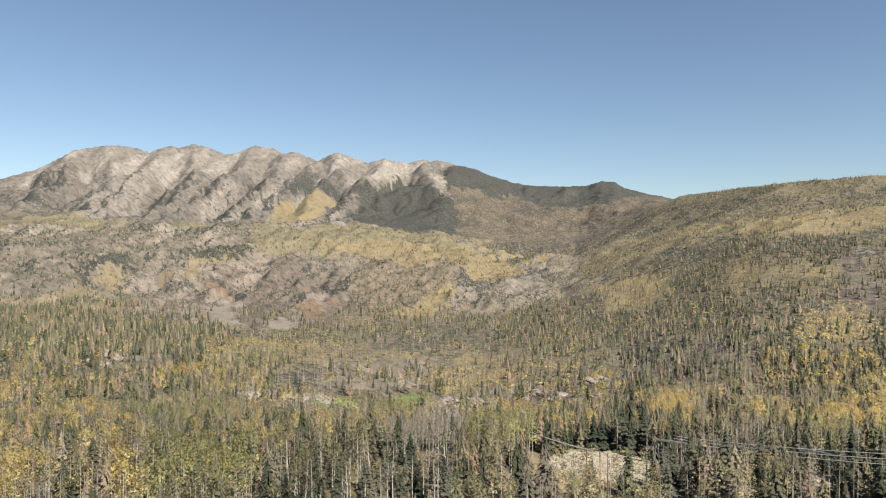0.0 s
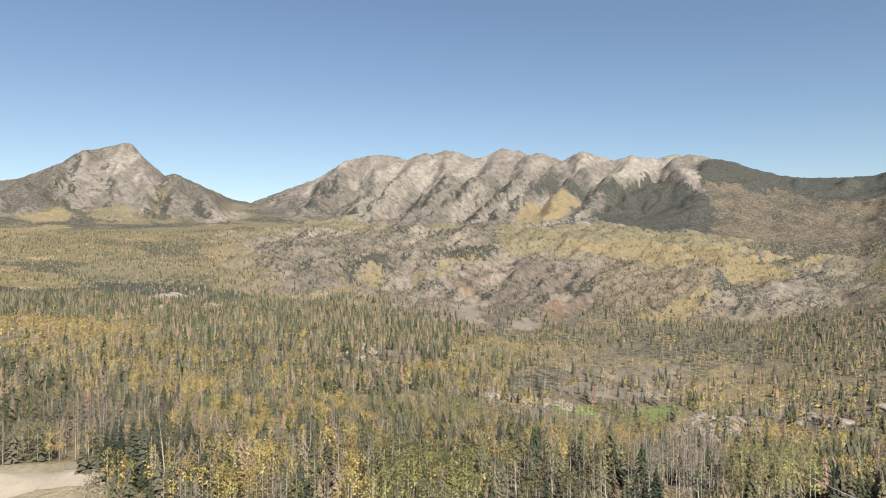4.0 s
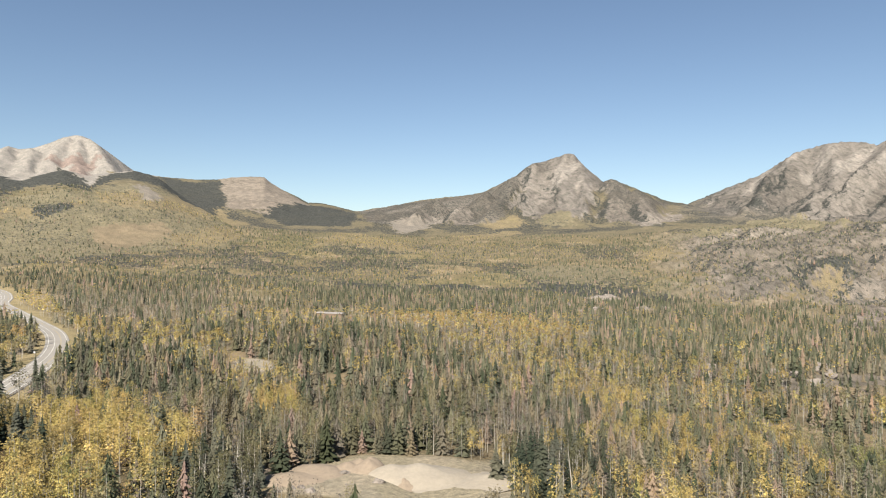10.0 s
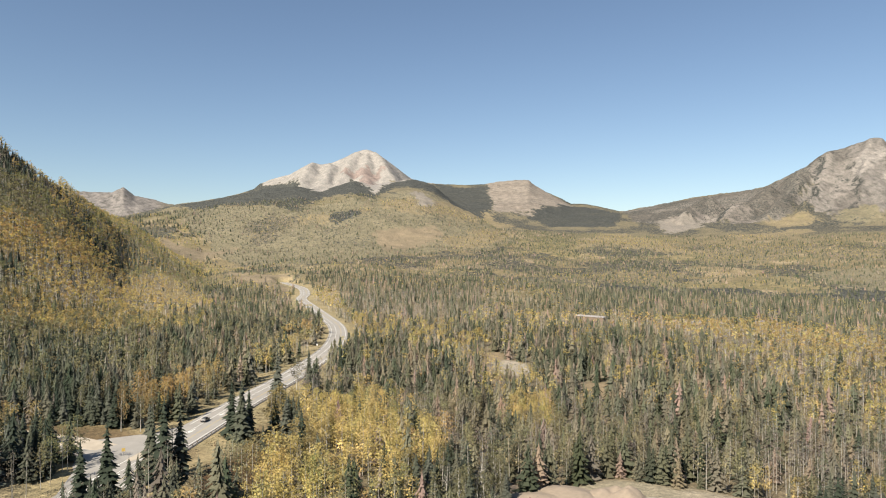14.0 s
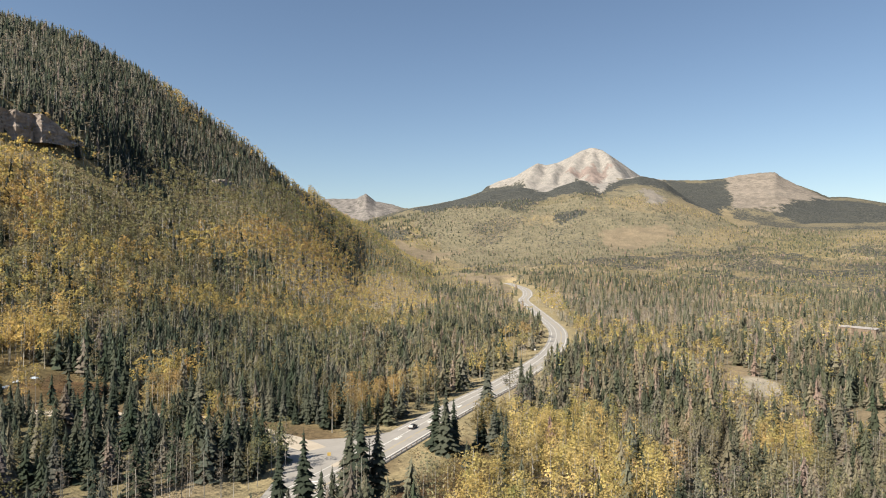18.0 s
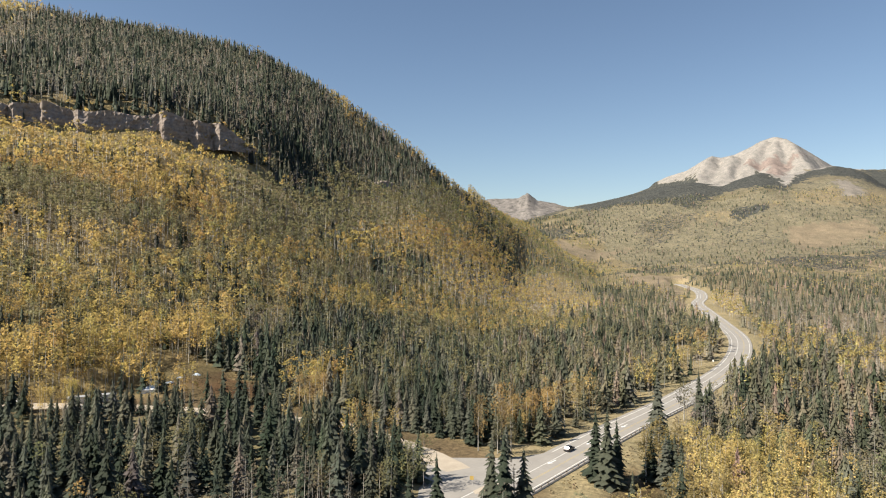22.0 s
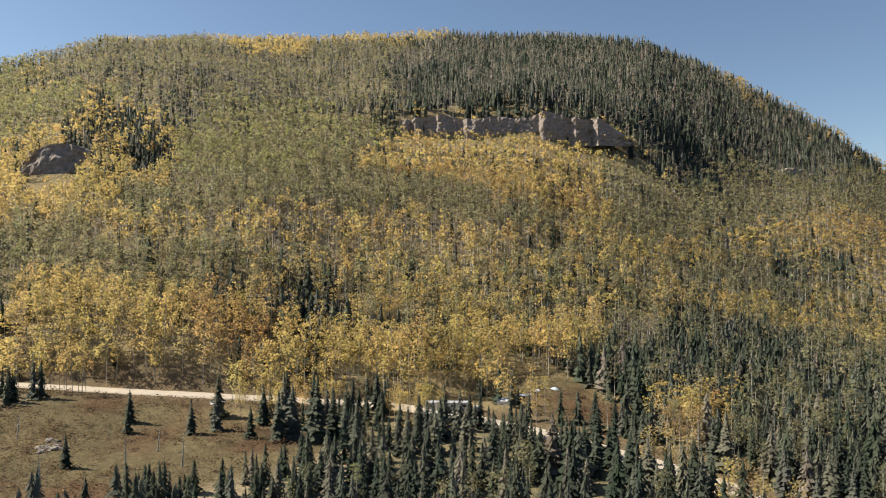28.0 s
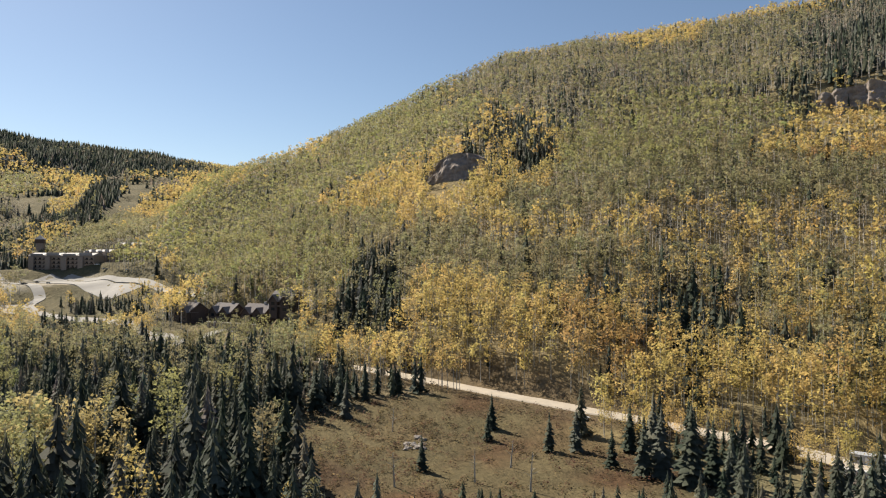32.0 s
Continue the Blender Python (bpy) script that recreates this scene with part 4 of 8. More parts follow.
zone(31.4, 528, 10.7, 0.085, -0.009, 0.12, 0, 1.0)
zone(20.2, 745, 4.0, 0.35, 0.049, 0.93, 0, 1.0)
zone(25.6, 358, 5.8, 0.245, -0.031, 0.78, 0, 1.0)
zone(36.4, 347, 5.5, 0.218, -0.006, 0.85, 0, 1.0)
zone(107.6, 721, 7.6, 0.228, 0.005, 0.0, 4, 1.0)
zone(104.1, 557, 6.5, 0.071, 0.016, 0.02, 40, 1.0)
zone(117.1, 1566, 1.5, 0.35, -0.06, 0.12, 1, 1.0)
zone(94.1, 609, 10.0, 0.094, 0.015, 0.0, 1, 1.0)
zone(93.1, 818, 7.8, 0.17, 0.012, 0.08, 40, 1.0)
zone(85.5, 662, 3.9, 0.097, 0.013, 0.8, 1, 1.0)
zone(88.6, 894, 5.5, 0.092, -0.004, 0.3, 0, 1.0)
zone(91.0, 447, 2.9, 0.118, 0.008, 0.92, 0, 1.0)
zone(96.2, 452, 4.3, 0.064, 0.013, 0.25, 10, 1.0)
zone(88.0, 485, 4.7, 0.044, 0.008, 0.06, 0, 1.0)
zone(77.6, 461, 7.8, 0.044, 0.001, 0.03, 31, 1.0)
zone(81.6, 418, 6.8, 0.064, 0.004, 0.35, 0, 1.0)
zone(109.1, 542, 2.9, 0.11, 0.012, 0.4, 1, 1.0)
zone(114.3, 534, 3.2, 0.151, 0.012, 0.9, 0, 1.0)
zone(109.9, 381, 5.7, 0.161, 0.004, 0.45, 4, 1.0)
zone(101.3, 389, 5.3, 0.094, 0.004, 0.7, 4, 1.0)
zone(126.8, 2302, 8.3, 0.141, 0.01, 0.98, 0, 1.1)
zone(127.7, 1826, 4.3, 0.081, 0.021, 0.3, 1, 1.0)
zone(122.6, 1298, 1.3, 0.227, -0.007, 0.95, 0, 1.0)
zone(123.7, 949, 2.3, 0.123, 0.008, 0.7, 1, 1.0)
zone(124.5, 1400, 0.8, 0.174, -0.0, 0.1, 1, 1.0)
zone(128.9, 1615, 1.4, 0.138, 0.001, 0.1, 40, 1.0)
zone(126.7, 1363, 1.8, 0.072, 0.001, 0.0, 0, 0.03)
zone(120.5, 1287, 1.3, 0.103, 0.001, 0.0, 0, 0.02)
zone(-46.5, 742, 8.7, 0.282, -0.002, 0.97, 0, 1.0)
zone(-105.1, 719, 3.1, 0.161, 0.001, 0.1, 1, 1.0)
zone(-54.5, 578, 4.7, 0.043, -0.017, 0.4, 10, 0.8)
zone(-58.4, 740, 2.8, 0.067, -0.031, 0.2, 40, 0.8)
zone(-94.2, 830, 3.2, 0.228, -0.014, 0.93, 0, 1.0)
zone(-101.5, 599, 3.0, 0.332, 0.003, 0.93, 0, 1.0)
zone(-107.0, 534, 4.7, 0.153, 0.001, 0.7, 1, 1.0)
zone(-95.7, 562, 5.4, 0.203, 0.015, 0.35, 33, 0.8)
zone(-93.2, 317, 5.3, 0.35, 0.016, 0.92, 0, 1.0)
zone(-116.0, 212, 3.4, 0.35, -0.025, 0.95, 0, 1.0)
zone(-58.9, 138, 12.3, 0.249, 0.007, 0.4, 30, 0.9)
zone(-46.9, 163, 0.8, 0.12, 0.012, 0.0, 2, 1.0)
zone(-75.0, 329, 3.1, 0.35, -0.017, 0.2, 3, 1.0)
zone(-53.1, 250, 7.3, 0.268, 0.001, 0.8, 0, 1.0)
zone(-84.9, 591, 6.3, 0.098, 0.015, 0.2, 31, 0.5)
zone(-38.9, 184, 3.6, 0.279, 0.023, 0.5, 10, 1.0)
zone(-3.8, 384, 5.0, 0.299, 0.004, 0.85, 0, 1.0)
zone(-18.2, 258, 7.8, 0.134, 0.003, 0.5, 3, 1.0)
zone(-30.5, 489, 5.5, 0.082, -0.009, 0.45, 40, 0.8)
zone(-18.7, 414, 8.5, 0.236, -0.001, 0.62, 30, 0.9)
zone(-53.6, 576, 3.4, 0.056, -0.031, 0.3, 1, 1.0)
zone(-58.8, 799, 4.4, 0.081, -0.023, 0.25, 40, 0.8)
zone(-32.7, 215, 3.2, 0.185, -0.004, 0.35, 3, 1.0)
zone(-42.0, 284, 4.6, 0.138, -0.009, 0.15, 0, 1.0)
zone(-47.3, 168, 1.6, 0.089, -0.006, 0.2, 2, 0.7)
zone(-24.7, 691, 3.8, 0.044, -0.004, 0.15, 2, 1.0)
zone(-16.4, 786, 4.9, 0.033, -0.004, 0.25, 12, 1.0)
zone(-23.8, 963, 14.0, 0.081, -0.007, 0.92, 0, 1.0)
zone(-37.3, 807, 5.8, 0.1, -0.007, 0.95, 0, 1.0)
zone(2.5, 315, 1.8, 0.101, -0.015, 0.05, 41, 1.0)
zone(4.6, 683, 4.8, 0.045, -0.007, 0.45, 1, 1.0)
zone(8.8, 953, 4.7, 0.122, -0.004, 0.4, 3, 1.0)
zone(0.7, 505, 1.5, 0.118, -0.015, 0.2, 3, 1.0)
zone(-4.7, 579, 4.1, 0.145, -0.015, 0.85, 0, 1.0)
zone(9.2, 369, 3.6, 0.201, -0.014, 0.85, 0, 1.0)
zone(11.2, 585, 1.7, 0.118, -0.048, 0.0, 1, 1.0)
zone(14.9, 874, 1.6, 0.21, 0.06, 0.02, 1, 1.0)
zone(50.4, 241, 14.5, 0.122, 0.002, 0.96, 0, 1.1)
zone(50.4, 265, 7.8, 0.097, -0.006, 0.96, 0, 1.1)
zone(52.0, 242, 6.7, 0.168, 0.006, 0.95, 0, 1.1)


# what covers the far slopes: soil colour, then shares of cracked rock, dark wood and gold; then trees: density, share of conifers, colour class
COVERS = {"wood": (0.125, 0.115, 0.088, 0.0, 0.86, 0.06, 1.0, 0.97, 0), "mix": (0.175, 0.152, 0.112, 0.0, 0.52, 0.26, 0.9, 0.72, 1), "gold": (0.22, 0.183, 0.125, 0.0, 0.32, 0.42, 0.85, 0.28, 1),
          "goldmix": (0.195, 0.166, 0.115, 0.0, 0.46, 0.36, 0.9, 0.55, 1), "olive": (0.195, 0.174, 0.125, 0.0, 0.4, 0.2, 0.75, 0.48, 0), "grass": (0.22, 0.18, 0.132, 0.0, 0.18, 0.06, 0.04, 0.3, 0),
          "pale": (0.285, 0.268, 0.262, 0.22, 0.0, 0.0, 0.0, 0.5, 0), "red": (0.24, 0.195, 0.186, 0.25, 0.0, 0.0, 0.0, 0.5, 0), "mesa": (0.25, 0.218, 0.195, 0.5, 0.16, 0.06, 0.1, 0.9, 0),
          "scree": (0.225, 0.203, 0.186, 0.0, 0.14, 0.0, 0.0, 0.5, 0), "crag": (0.255, 0.236, 0.228, 0.75, 0.1, 0.0, 0.0, 0.9, 0), "cragw": (0.215, 0.197, 0.188, 0.8, 0.33, 0.05, 0.2, 0.9, 0),
          "bare": (0.24, 0.217, 0.203, 0.9, 0.36, 0.08, 0.6, 0.92, 0), "knobs": (0.235, 0.21, 0.19, 0.9, 0.32, 0.18, 0.65, 0.88, 0), "slab": (0.21, 0.182, 0.167, 1.0, 0.26, 0.1, 0.3, 0.8, 1),
          "rust": (0.18, 0.135, 0.108, 0.5, 0.2, 0.0, 0.1, 0.9, 0), "brush": (0.18, 0.152, 0.126, 0.5, 0.46, 0.2, 0.75, 0.72, 1), "woodrock": (0.185, 0.168, 0.155, 0.6, 0.5, 0.05, 0.7, 0.97, 0),
          "ridgewood": (0.165, 0.137, 0.11, 0.2, 0.56, 0.22, 0.6, 0.8, 1),
          **{k: (0.225, 0.178, 0.10, 0.0, 0.0, 0.0, *v) for k, v in {"hmix": (0.95, 0.22, 30), "hdark": (1.1, 0.72, 3), "hgoldc": (1.0, 0.3, 1), "hshrub": (0.4, 0.15, 31), "hyg": (1.05, 0.04, 40), "lowyg": (1.0, 0.1, 4), "hcon": (1.0, 0.7, 1),
             "hgold": (1.1, 0.07, 1), "horange": (1.1, 0.03, 12), "hgreen": (1.1, 0.06, 0), "hpale": (1.0, 0.06, 31), "hmid": (1.05, 0.18, 10), "hmidc": (1.05, 0.32, 10), "hpalec": (1.0, 0.2, 30), "hspruce": (1.05, 0.8, 0)}.items()},
          **{k: (0.19, 0.158, 0.11, 0.0, 0.12, 0.04, *v) for k, v in {"vmixc": (1.0, 0.45, 31), "vdark": (1.05, 0.8, 31), "vspire": (1.0, 0.52, 30), "vmix": (1.0, 0.36, 31), "vpale": (0.95, 0.2, 31), "vbare": (1.0, 0.3, 3),
             "vgold": (1.05, 0.1, 1), "vorange": (1.05, 0.06, 12), "vfront": (1.0, 0.24, 14), "vyg": (1.0, 0.35, 4), "vgreen": (1.05, 0.5, 40)}.items()},
          "vrock": (0.245, 0.215, 0.19, 0.8, 0.1, 0.0, 0.35, 0.6, 1), "vopen": (0.24, 0.19, 0.13, 0.0, 0.0, 0.0, 0.0, 0.5, 0)}
STANDS = []


def stand(kind, *corners):
    """A patch of one cover: its corners as azimuth and distance."""
    STANDS.append((list(COVERS).index(kind), corners))


stand("olive", (27.4, 2737), (23.9, 2572), (20.2, 2481), (16.2, 2525), (11.2, 2574), (7.7, 2737), (4.9, 2748), (2.2, 2641), (-1.3, 2309), (1.3, 1997), (7.7, 1801), (16.3, 1545), (21.7, 1734), (23.9, 2052))
stand("gold", (17.9, 2280), (15.4, 2312), (11.2, 2366), (11.2, 2252), (15.0, 2266), (17.5, 2214))
stand("gold", (10.3, 2575), (5.9, 2576), (1.3, 3190), (-1.1, 2730), (1.3, 2498), (5.9, 2306), (10.3, 2346))
stand("gold", (5.0, 2100), (1.3, 2419), (-1.1, 2385), (1.3, 2045), (4.5, 1928))
stand("grass", (10.3, 2137), (6.3, 2200), (5.0, 2137), (7.7, 1945), (9.5, 1796), (10.3, 2009))
stand("grass", (27.4, 2089), (24.6, 2005), (21.7, 2058), (22.1, 1963), (25.3, 1824), (27.4, 1461))
stand("mix", (20.4, 2280), (17.9, 2326), (16.2, 2253), (19.4, 2082), (20.2, 2010), (21.1, 2101))
stand("wood", (14.1, 2353), (12.1, 2345), (12.1, 2258), (14.0, 2266))
stand("pale", (20.3, 4660), (16.6, 4734), (11.4, 4900), (7.4, 3705), (9.4, 3086), (11.0, 2620), (11.4, 2936), (12.3, 4370), (14.4, 2878), (15.8, 2965), (16.6, 4270), (18.2, 4534), (19.2, 4590))
stand("red", (13.4, 4418), (10.3, 4453), (8.5, 4577), (10.3, 4394), (10.9, 2761), (11.5, 4294), (13.2, 4343))
stand("wood", (26.0, 3029), (20.3, 4879), (19.2, 4590), (18.2, 4534), (16.6, 4270), (15.8, 2965), (14.4, 2878), (12.3, 4370), (11.4, 2936), (11.0, 2620), (9.4, 3086), (7.4, 3704), (4.9, 4197), (1.3, 3190), (3.1, 2663), (5.2, 2804), (6.8, 2843), (9.0, 2885), (10.8, 2575), (12.1, 2650), (14.6, 2637), (16.2, 2547), (17.1, 2424), (20.2, 2547), (23.9, 2579), (27.4, 2904))
stand("scree", (7.7, 2785), (6.3, 2722), (5.2, 2481), (6.3, 2451), (7.4, 2612))
stand("wood", (5.3, 4185), (1.2, 4112), (0.1, 3836), (1.3, 3181), (3.1, 2663))
stand("mesa", (1.5, 4394), (-2.1, 4417), (-4.4, 4131), (-5.8, 3991), (-3.4, 3286), (0.8, 3162), (1.0, 3847))
stand("wood", (-1.8, 3154), (-5.8, 4026), (-9.6, 3549), (-9.1, 2992), (-3.4, 2940))
stand("gold", (-6.3, 2463), (-9.6, 2723), (-12.4, 2413), (-15.6, 2015), (-11.0, 2196), (-6.3, 2189))
stand("gold", (-17.4, 2598), (-22.7, 2872), (-23.4, 2748), (-19.2, 2413))
stand("goldmix", (-15.6, 2255), (-21.0, 2357), (-28.5, 2151), (-28.1, 1980), (-22.3, 2009), (-16.0, 1844))
stand("goldmix", (-4.8, 1507), (-11.0, 1753), (-15.6, 1618), (-11.0, 1395), (-5.3, 1338))
stand("olive", (-23.6, 1677), (-29.7, 1860), (-33.2, 1534), (-28.5, 1407), (-24.4, 1441))
stand("gold", (-32.8, 2039), (-35.3, 2138), (-35.7, 2039), (-33.2, 1883))
stand("wood", (-1.5, 1315), (-6.2, 1310), (-20.1, 1445), (-36.1, 1386), (-38.1, 1256), (-20.1, 952), (-6.2, 928))
stand("woodrock", (-9.6, 3982), (-15.1, 3977), (-20.0, 3985), (-22.3, 4031), (-23.2, 3633), (-22.3, 3295), (-21.0, 3082), (-15.6, 3073), (-10.5, 3118))
stand("bare", (-14.9, 3208), (-19.2, 3228), (-19.4, 3055), (-14.7, 3055))
stand("cragw", (-22.9, 4017), (-24.3, 4008), (-26.9, 4121), (-28.1, 4165), (-29.5, 3873), (-29.0, 3450), (-29.0, 3127), (-24.4, 3099), (-22.3, 3295), (-23.4, 3592))
stand("crag", (-25.7, 3975), (-26.9, 4121), (-28.1, 4165), (-29.7, 3852), (-28.5, 3389), (-28.9, 3154), (-27.1, 3172), (-26.1, 3549))
stand("woodrock", (-29.9, 3875), (-30.6, 4141), (-32.8, 3686), (-35.0, 3932), (-33.9, 3374), (-30.1, 3461))
stand("bare", (-30.1, 3461), (-33.9, 3374), (-36.4, 3457), (-34.3, 2966), (-29.3, 3137))
stand("olive", (-24.4, 3145), (-26.9, 3305), (-27.5, 2974), (-24.8, 2984))
stand("gold", (-20.1, 3091), (-22.7, 3144), (-23.8, 3010), (-21.0, 2872))
stand("scree", (-12.1, 3165), (-13.8, 3258), (-15.6, 2923), (-12.8, 2715))
stand("grass", (22.0, 1665), (20.1, 1446), (17.4, 1385), (16.5, 1159), (17.6, 965), (19.0, 1079), (20.9, 1285))
stand("olive", (-36.3, 2899), (-46.3, 3374), (-73.9, 3033), (-74.1, 2232), (-68.1, 2093), (-62.2, 1952), (-57.0, 1898), (-56.9, 2334), (-46.3, 2424), (-37.8, 2222))
stand("knobs", (-36.8, 2099), (-39.7, 2269), (-46.3, 2424), (-56.9, 2390), (-57.0, 1898), (-53.9, 1729), (-48.8, 1686), (-43.1, 1461), (-41.2, 1265), (-38.8, 1317))
stand("gold", (-62.6, 2000), (-68.1, 2144), (-74.1, 2232), (-74.2, 1933), (-68.2, 2008), (-63.4, 1918))
stand("bare", (-39.5, 1379), (-41.7, 1616), (-43.4, 1525), (-41.2, 1305))
stand("gold", (-43.1, 1484), (-47.4, 1681), (-47.6, 1625), (-43.6, 1466))
stand("wood", (-43.6, 1635), (-47.9, 1754), (-47.9, 1686), (-44.1, 1620))
stand("wood", (-51.1, 1760), (-56.1, 2034), (-56.4, 1815), (-53.0, 1733))
stand("slab", (-46.1, 1069), (-49.4, 1367), (-51.7, 1568), (-53.9, 1682), (-55.7, 1776), (-57.9, 1865), (-62.6, 1883), (-65.5, 1711), (-64.9, 1385), (-64.3, 1110), (-60.5, 1034), (-54.2, 1052), (-49.5, 1049))
stand("gold", (-49.3, 1635), (-51.6, 1681), (-55.3, 1793), (-55.6, 1776), (-52.6, 1661), (-50.2, 1620))
stand("rust", (-53.5, 1635), (-54.8, 1636), (-55.5, 1475), (-54.0, 1488))
stand("rust", (-61.4, 1303), (-63.8, 1429), (-63.6, 1192), (-62.1, 1188))
stand("scree", (-53.5, 1033), (-54.3, 1525), (-55.7, 1430), (-56.1, 1043))
stand("scree", (-58.8, 1024), (-59.9, 1206), (-61.2, 1047))
stand("brush", (-65.5, 1930), (-74.2, 1933), (-74.7, 1203), (-68.6, 1147), (-64.9, 1385))
stand("gold", (-69.3, 1239), (-72.1, 1441), (-74.3, 1683), (-74.5, 1373), (-71.5, 1217))
stand("cragw", (-36.8, 4253), (-44.4, 4270), (-46.2, 4263), (-59.8, 3727), (-73.9, 3744), (-74.0, 2909), (-55.6, 2411), (-44.4, 3276))
stand("crag", (-37.7, 4277), (-44.4, 4599), (-52.7, 4604), (-56.8, 4578), (-60.2, 4609), (-63.5, 4436), (-70.8, 4605), (-73.8, 4504), (-73.9, 3744), (-69.3, 4096), (-66.3, 3792), (-61.5, 4099), (-58.5, 3836), (-54.5, 4152), (-51.8, 3939), (-49.1, 4004), (-46.3, 3794), (-43.9, 4091), (-40.6, 4186))
stand("wood", (-65.6, 3742), (-69.3, 4096), (-71.9, 3731), (-73.9, 3360), (-74.0, 2833), (-69.2, 2438), (-64.8, 3222))
stand("gold", (-56.0, 2491), (-59.0, 3529), (-63.6, 3646), (-62.8, 3319), (-59.9, 2538))
stand("ridgewood", (-73.0, 3789), (-78.2, 3947), (-86.6, 3649), (-91.3, 4265), (-90.1, 2269), (-86.1, 2103), (-78.5, 2471), (-74.5, 2965))
stand("wood", (-72.6, 4285), (-74.5, 4297), (-79.6, 4275), (-86.1, 4277), (-87.9, 4158), (-89.2, 4236), (-86.6, 3606), (-78.2, 3936), (-73.0, 3779))
stand("gold", (-60.4, 2029), (-68.9, 2106), (-76.6, 2229), (-79.7, 1881), (-78.9, 1609), (-72.9, 1867), (-66.1, 1945))
stand("goldmix", (-84.9, 1856), (-87.9, 2130), (-97.0, 1550), (-97.6, 1437), (-90.8, 1398), (-86.5, 1542))
stand("gold", (-86.5, 1376), (-90.9, 1298), (-94.1, 1115), (-91.4, 1021), (-91.5, 826), (-89.6, 1026), (-87.5, 1125))
stand("mix", (-91.0, 995), (-93.7, 1201), (-97.3, 1125), (-98.9, 749), (-94.4, 788))
stand("mix", (-92.1, 2859), (-106.7, 1966), (-107.4, 1360), (-101.3, 1380), (-94.8, 1716))
stand("gold", (-96.5, 1666), (-101.0, 1581), (-107.4, 1372), (-107.5, 1293), (-103.4, 1254), (-99.5, 1232))
stand("gold", (-101.8, 1106), (-102.9, 1134), (-99.0, 1089), (-98.6, 935), (-97.5, 985), (-98.1, 1151))
stand("gold", (-105.1, 727), (-105.6, 852), (-108.0, 800), (-108.4, 679))
stand("slab", (-104.8, 1122), (-107.8, 1145), (-108.9, 819), (-106.3, 875))
stand("bare", (-88.8, 791), (-93.9, 790), (-96.4, 649), (-91.3, 659))
stand("mix", (-79.2, 1220), (-90.4, 1083), (-91.5, 826), (-85.1, 772), (-79.7, 941))
stand("olive", (-54.0, 625), (-55.3, 790), (-59.4, 935), (-60.3, 745), (-55.4, 608))
# the groves of the west hill
stand("hmix", (96.4, 1080), (93.0, 1089), (85.7, 1100), (75.4, 1232), (69.5, 1151), (67.4, 748), (70.8, 701), (75.5, 748), (82.8, 682), (86.9, 713), (91.9, 873))
stand("hdark", (68.4, 891), (64.9, 1221), (60.4, 1263), (52.8, 1282), (48.7, 1215), (40.6, 1218), (36.6, 1243), (37.8, 1125), (42.7, 1011), (47.8, 854), (52.1, 776), (56.4, 749), (60.6, 749), (65.3, 750), (67.4, 750))
stand("hgoldc", (82.9, 1163), (73.7, 1258), (66.6, 1216), (68.1, 1128), (75.0, 1076), (80.9, 1086))
stand("hgoldc", (45.2, 1182), (42.7, 1202), (39.2, 1229), (35.4, 1328), (36.6, 1217), (40.5, 1188), (44.4, 1149))
stand("hshrub", (95.4, 886), (93.7, 929), (88.7, 818), (85.4, 710), (87.1, 671), (92.5, 776))
stand("hyg", (94.9, 830), (91.5, 818), (85.2, 690), (82.5, 656), (85.8, 628), (91.2, 666), (93.7, 706))
stand("hcon", (89.5, 666), (88.7, 709), (82.7, 671), (81.3, 602), (83.7, 585), (86.1, 600), (88.4, 634))
stand("hyg", (82.7, 671), (75.8, 781), (70.4, 745), (68.8, 669), (69.8, 611), (75.1, 555), (80.2, 579))
stand("hgold", (92.4, 609), (89.0, 605), (85.0, 577), (81.4, 580), (79.6, 542), (82.0, 516), (86.8, 521), (90.9, 528))
stand("hgold", (69.7, 602), (69.1, 697), (66.8, 728), (58.3, 725), (52.4, 762), (46.9, 829), (42.4, 897), (42.2, 816), (49.8, 648), (53.1, 589), (57.0, 580), (63.2, 616))
stand("horange", (68.0, 600), (62.3, 611), (57.0, 580), (53.1, 589), (51.1, 621), (51.3, 641), (57.2, 598), (63.4, 632))
stand("hgreen", (84.5, 546), (79.8, 554), (71.1, 585), (63.1, 604), (57.0, 575), (53.1, 589), (52.8, 559), (60.5, 535), (68.5, 525), (76.6, 491), (83.8, 513))
stand("hgreen", (51.8, 721), (45.3, 889), (37.1, 1061), (35.0, 1064), (34.7, 850), (39.6, 744), (46.1, 649), (51.0, 603), (49.8, 656))
stand("hpale", (87.2, 509), (76.6, 491), (64.6, 535), (56.6, 541), (52.8, 559), (54.6, 540), (63.6, 478), (72.9, 451), (82.6, 462))
stand("hgreen", (90.7, 520), (86.6, 514), (82.6, 462), (72.8, 448), (70.2, 424), (77.3, 407), (88.5, 438))
stand("hmid", (72.7, 442), (63.4, 471), (53.8, 513), (45.6, 576), (45.7, 511), (53.1, 445), (62.2, 416), (71.8, 411))
stand("hcon", (75.4, 405), (67.9, 426), (64.4, 413), (59.4, 433), (58.0, 407), (62.2, 389), (69.3, 393), (74.5, 391))
stand("hmid", (52.9, 568), (50.9, 602), (46.0, 638), (38.9, 722), (34.7, 870), (34.5, 749), (42.4, 620), (49.1, 566))
stand("hpalec", (50.5, 523), (42.2, 589), (34.3, 686), (33.9, 563), (39.5, 453), (47.3, 420))
stand("hspruce", (48.9, 398), (43.6, 401), (33.7, 503), (32.1, 315), (39.9, 300), (44.5, 339))
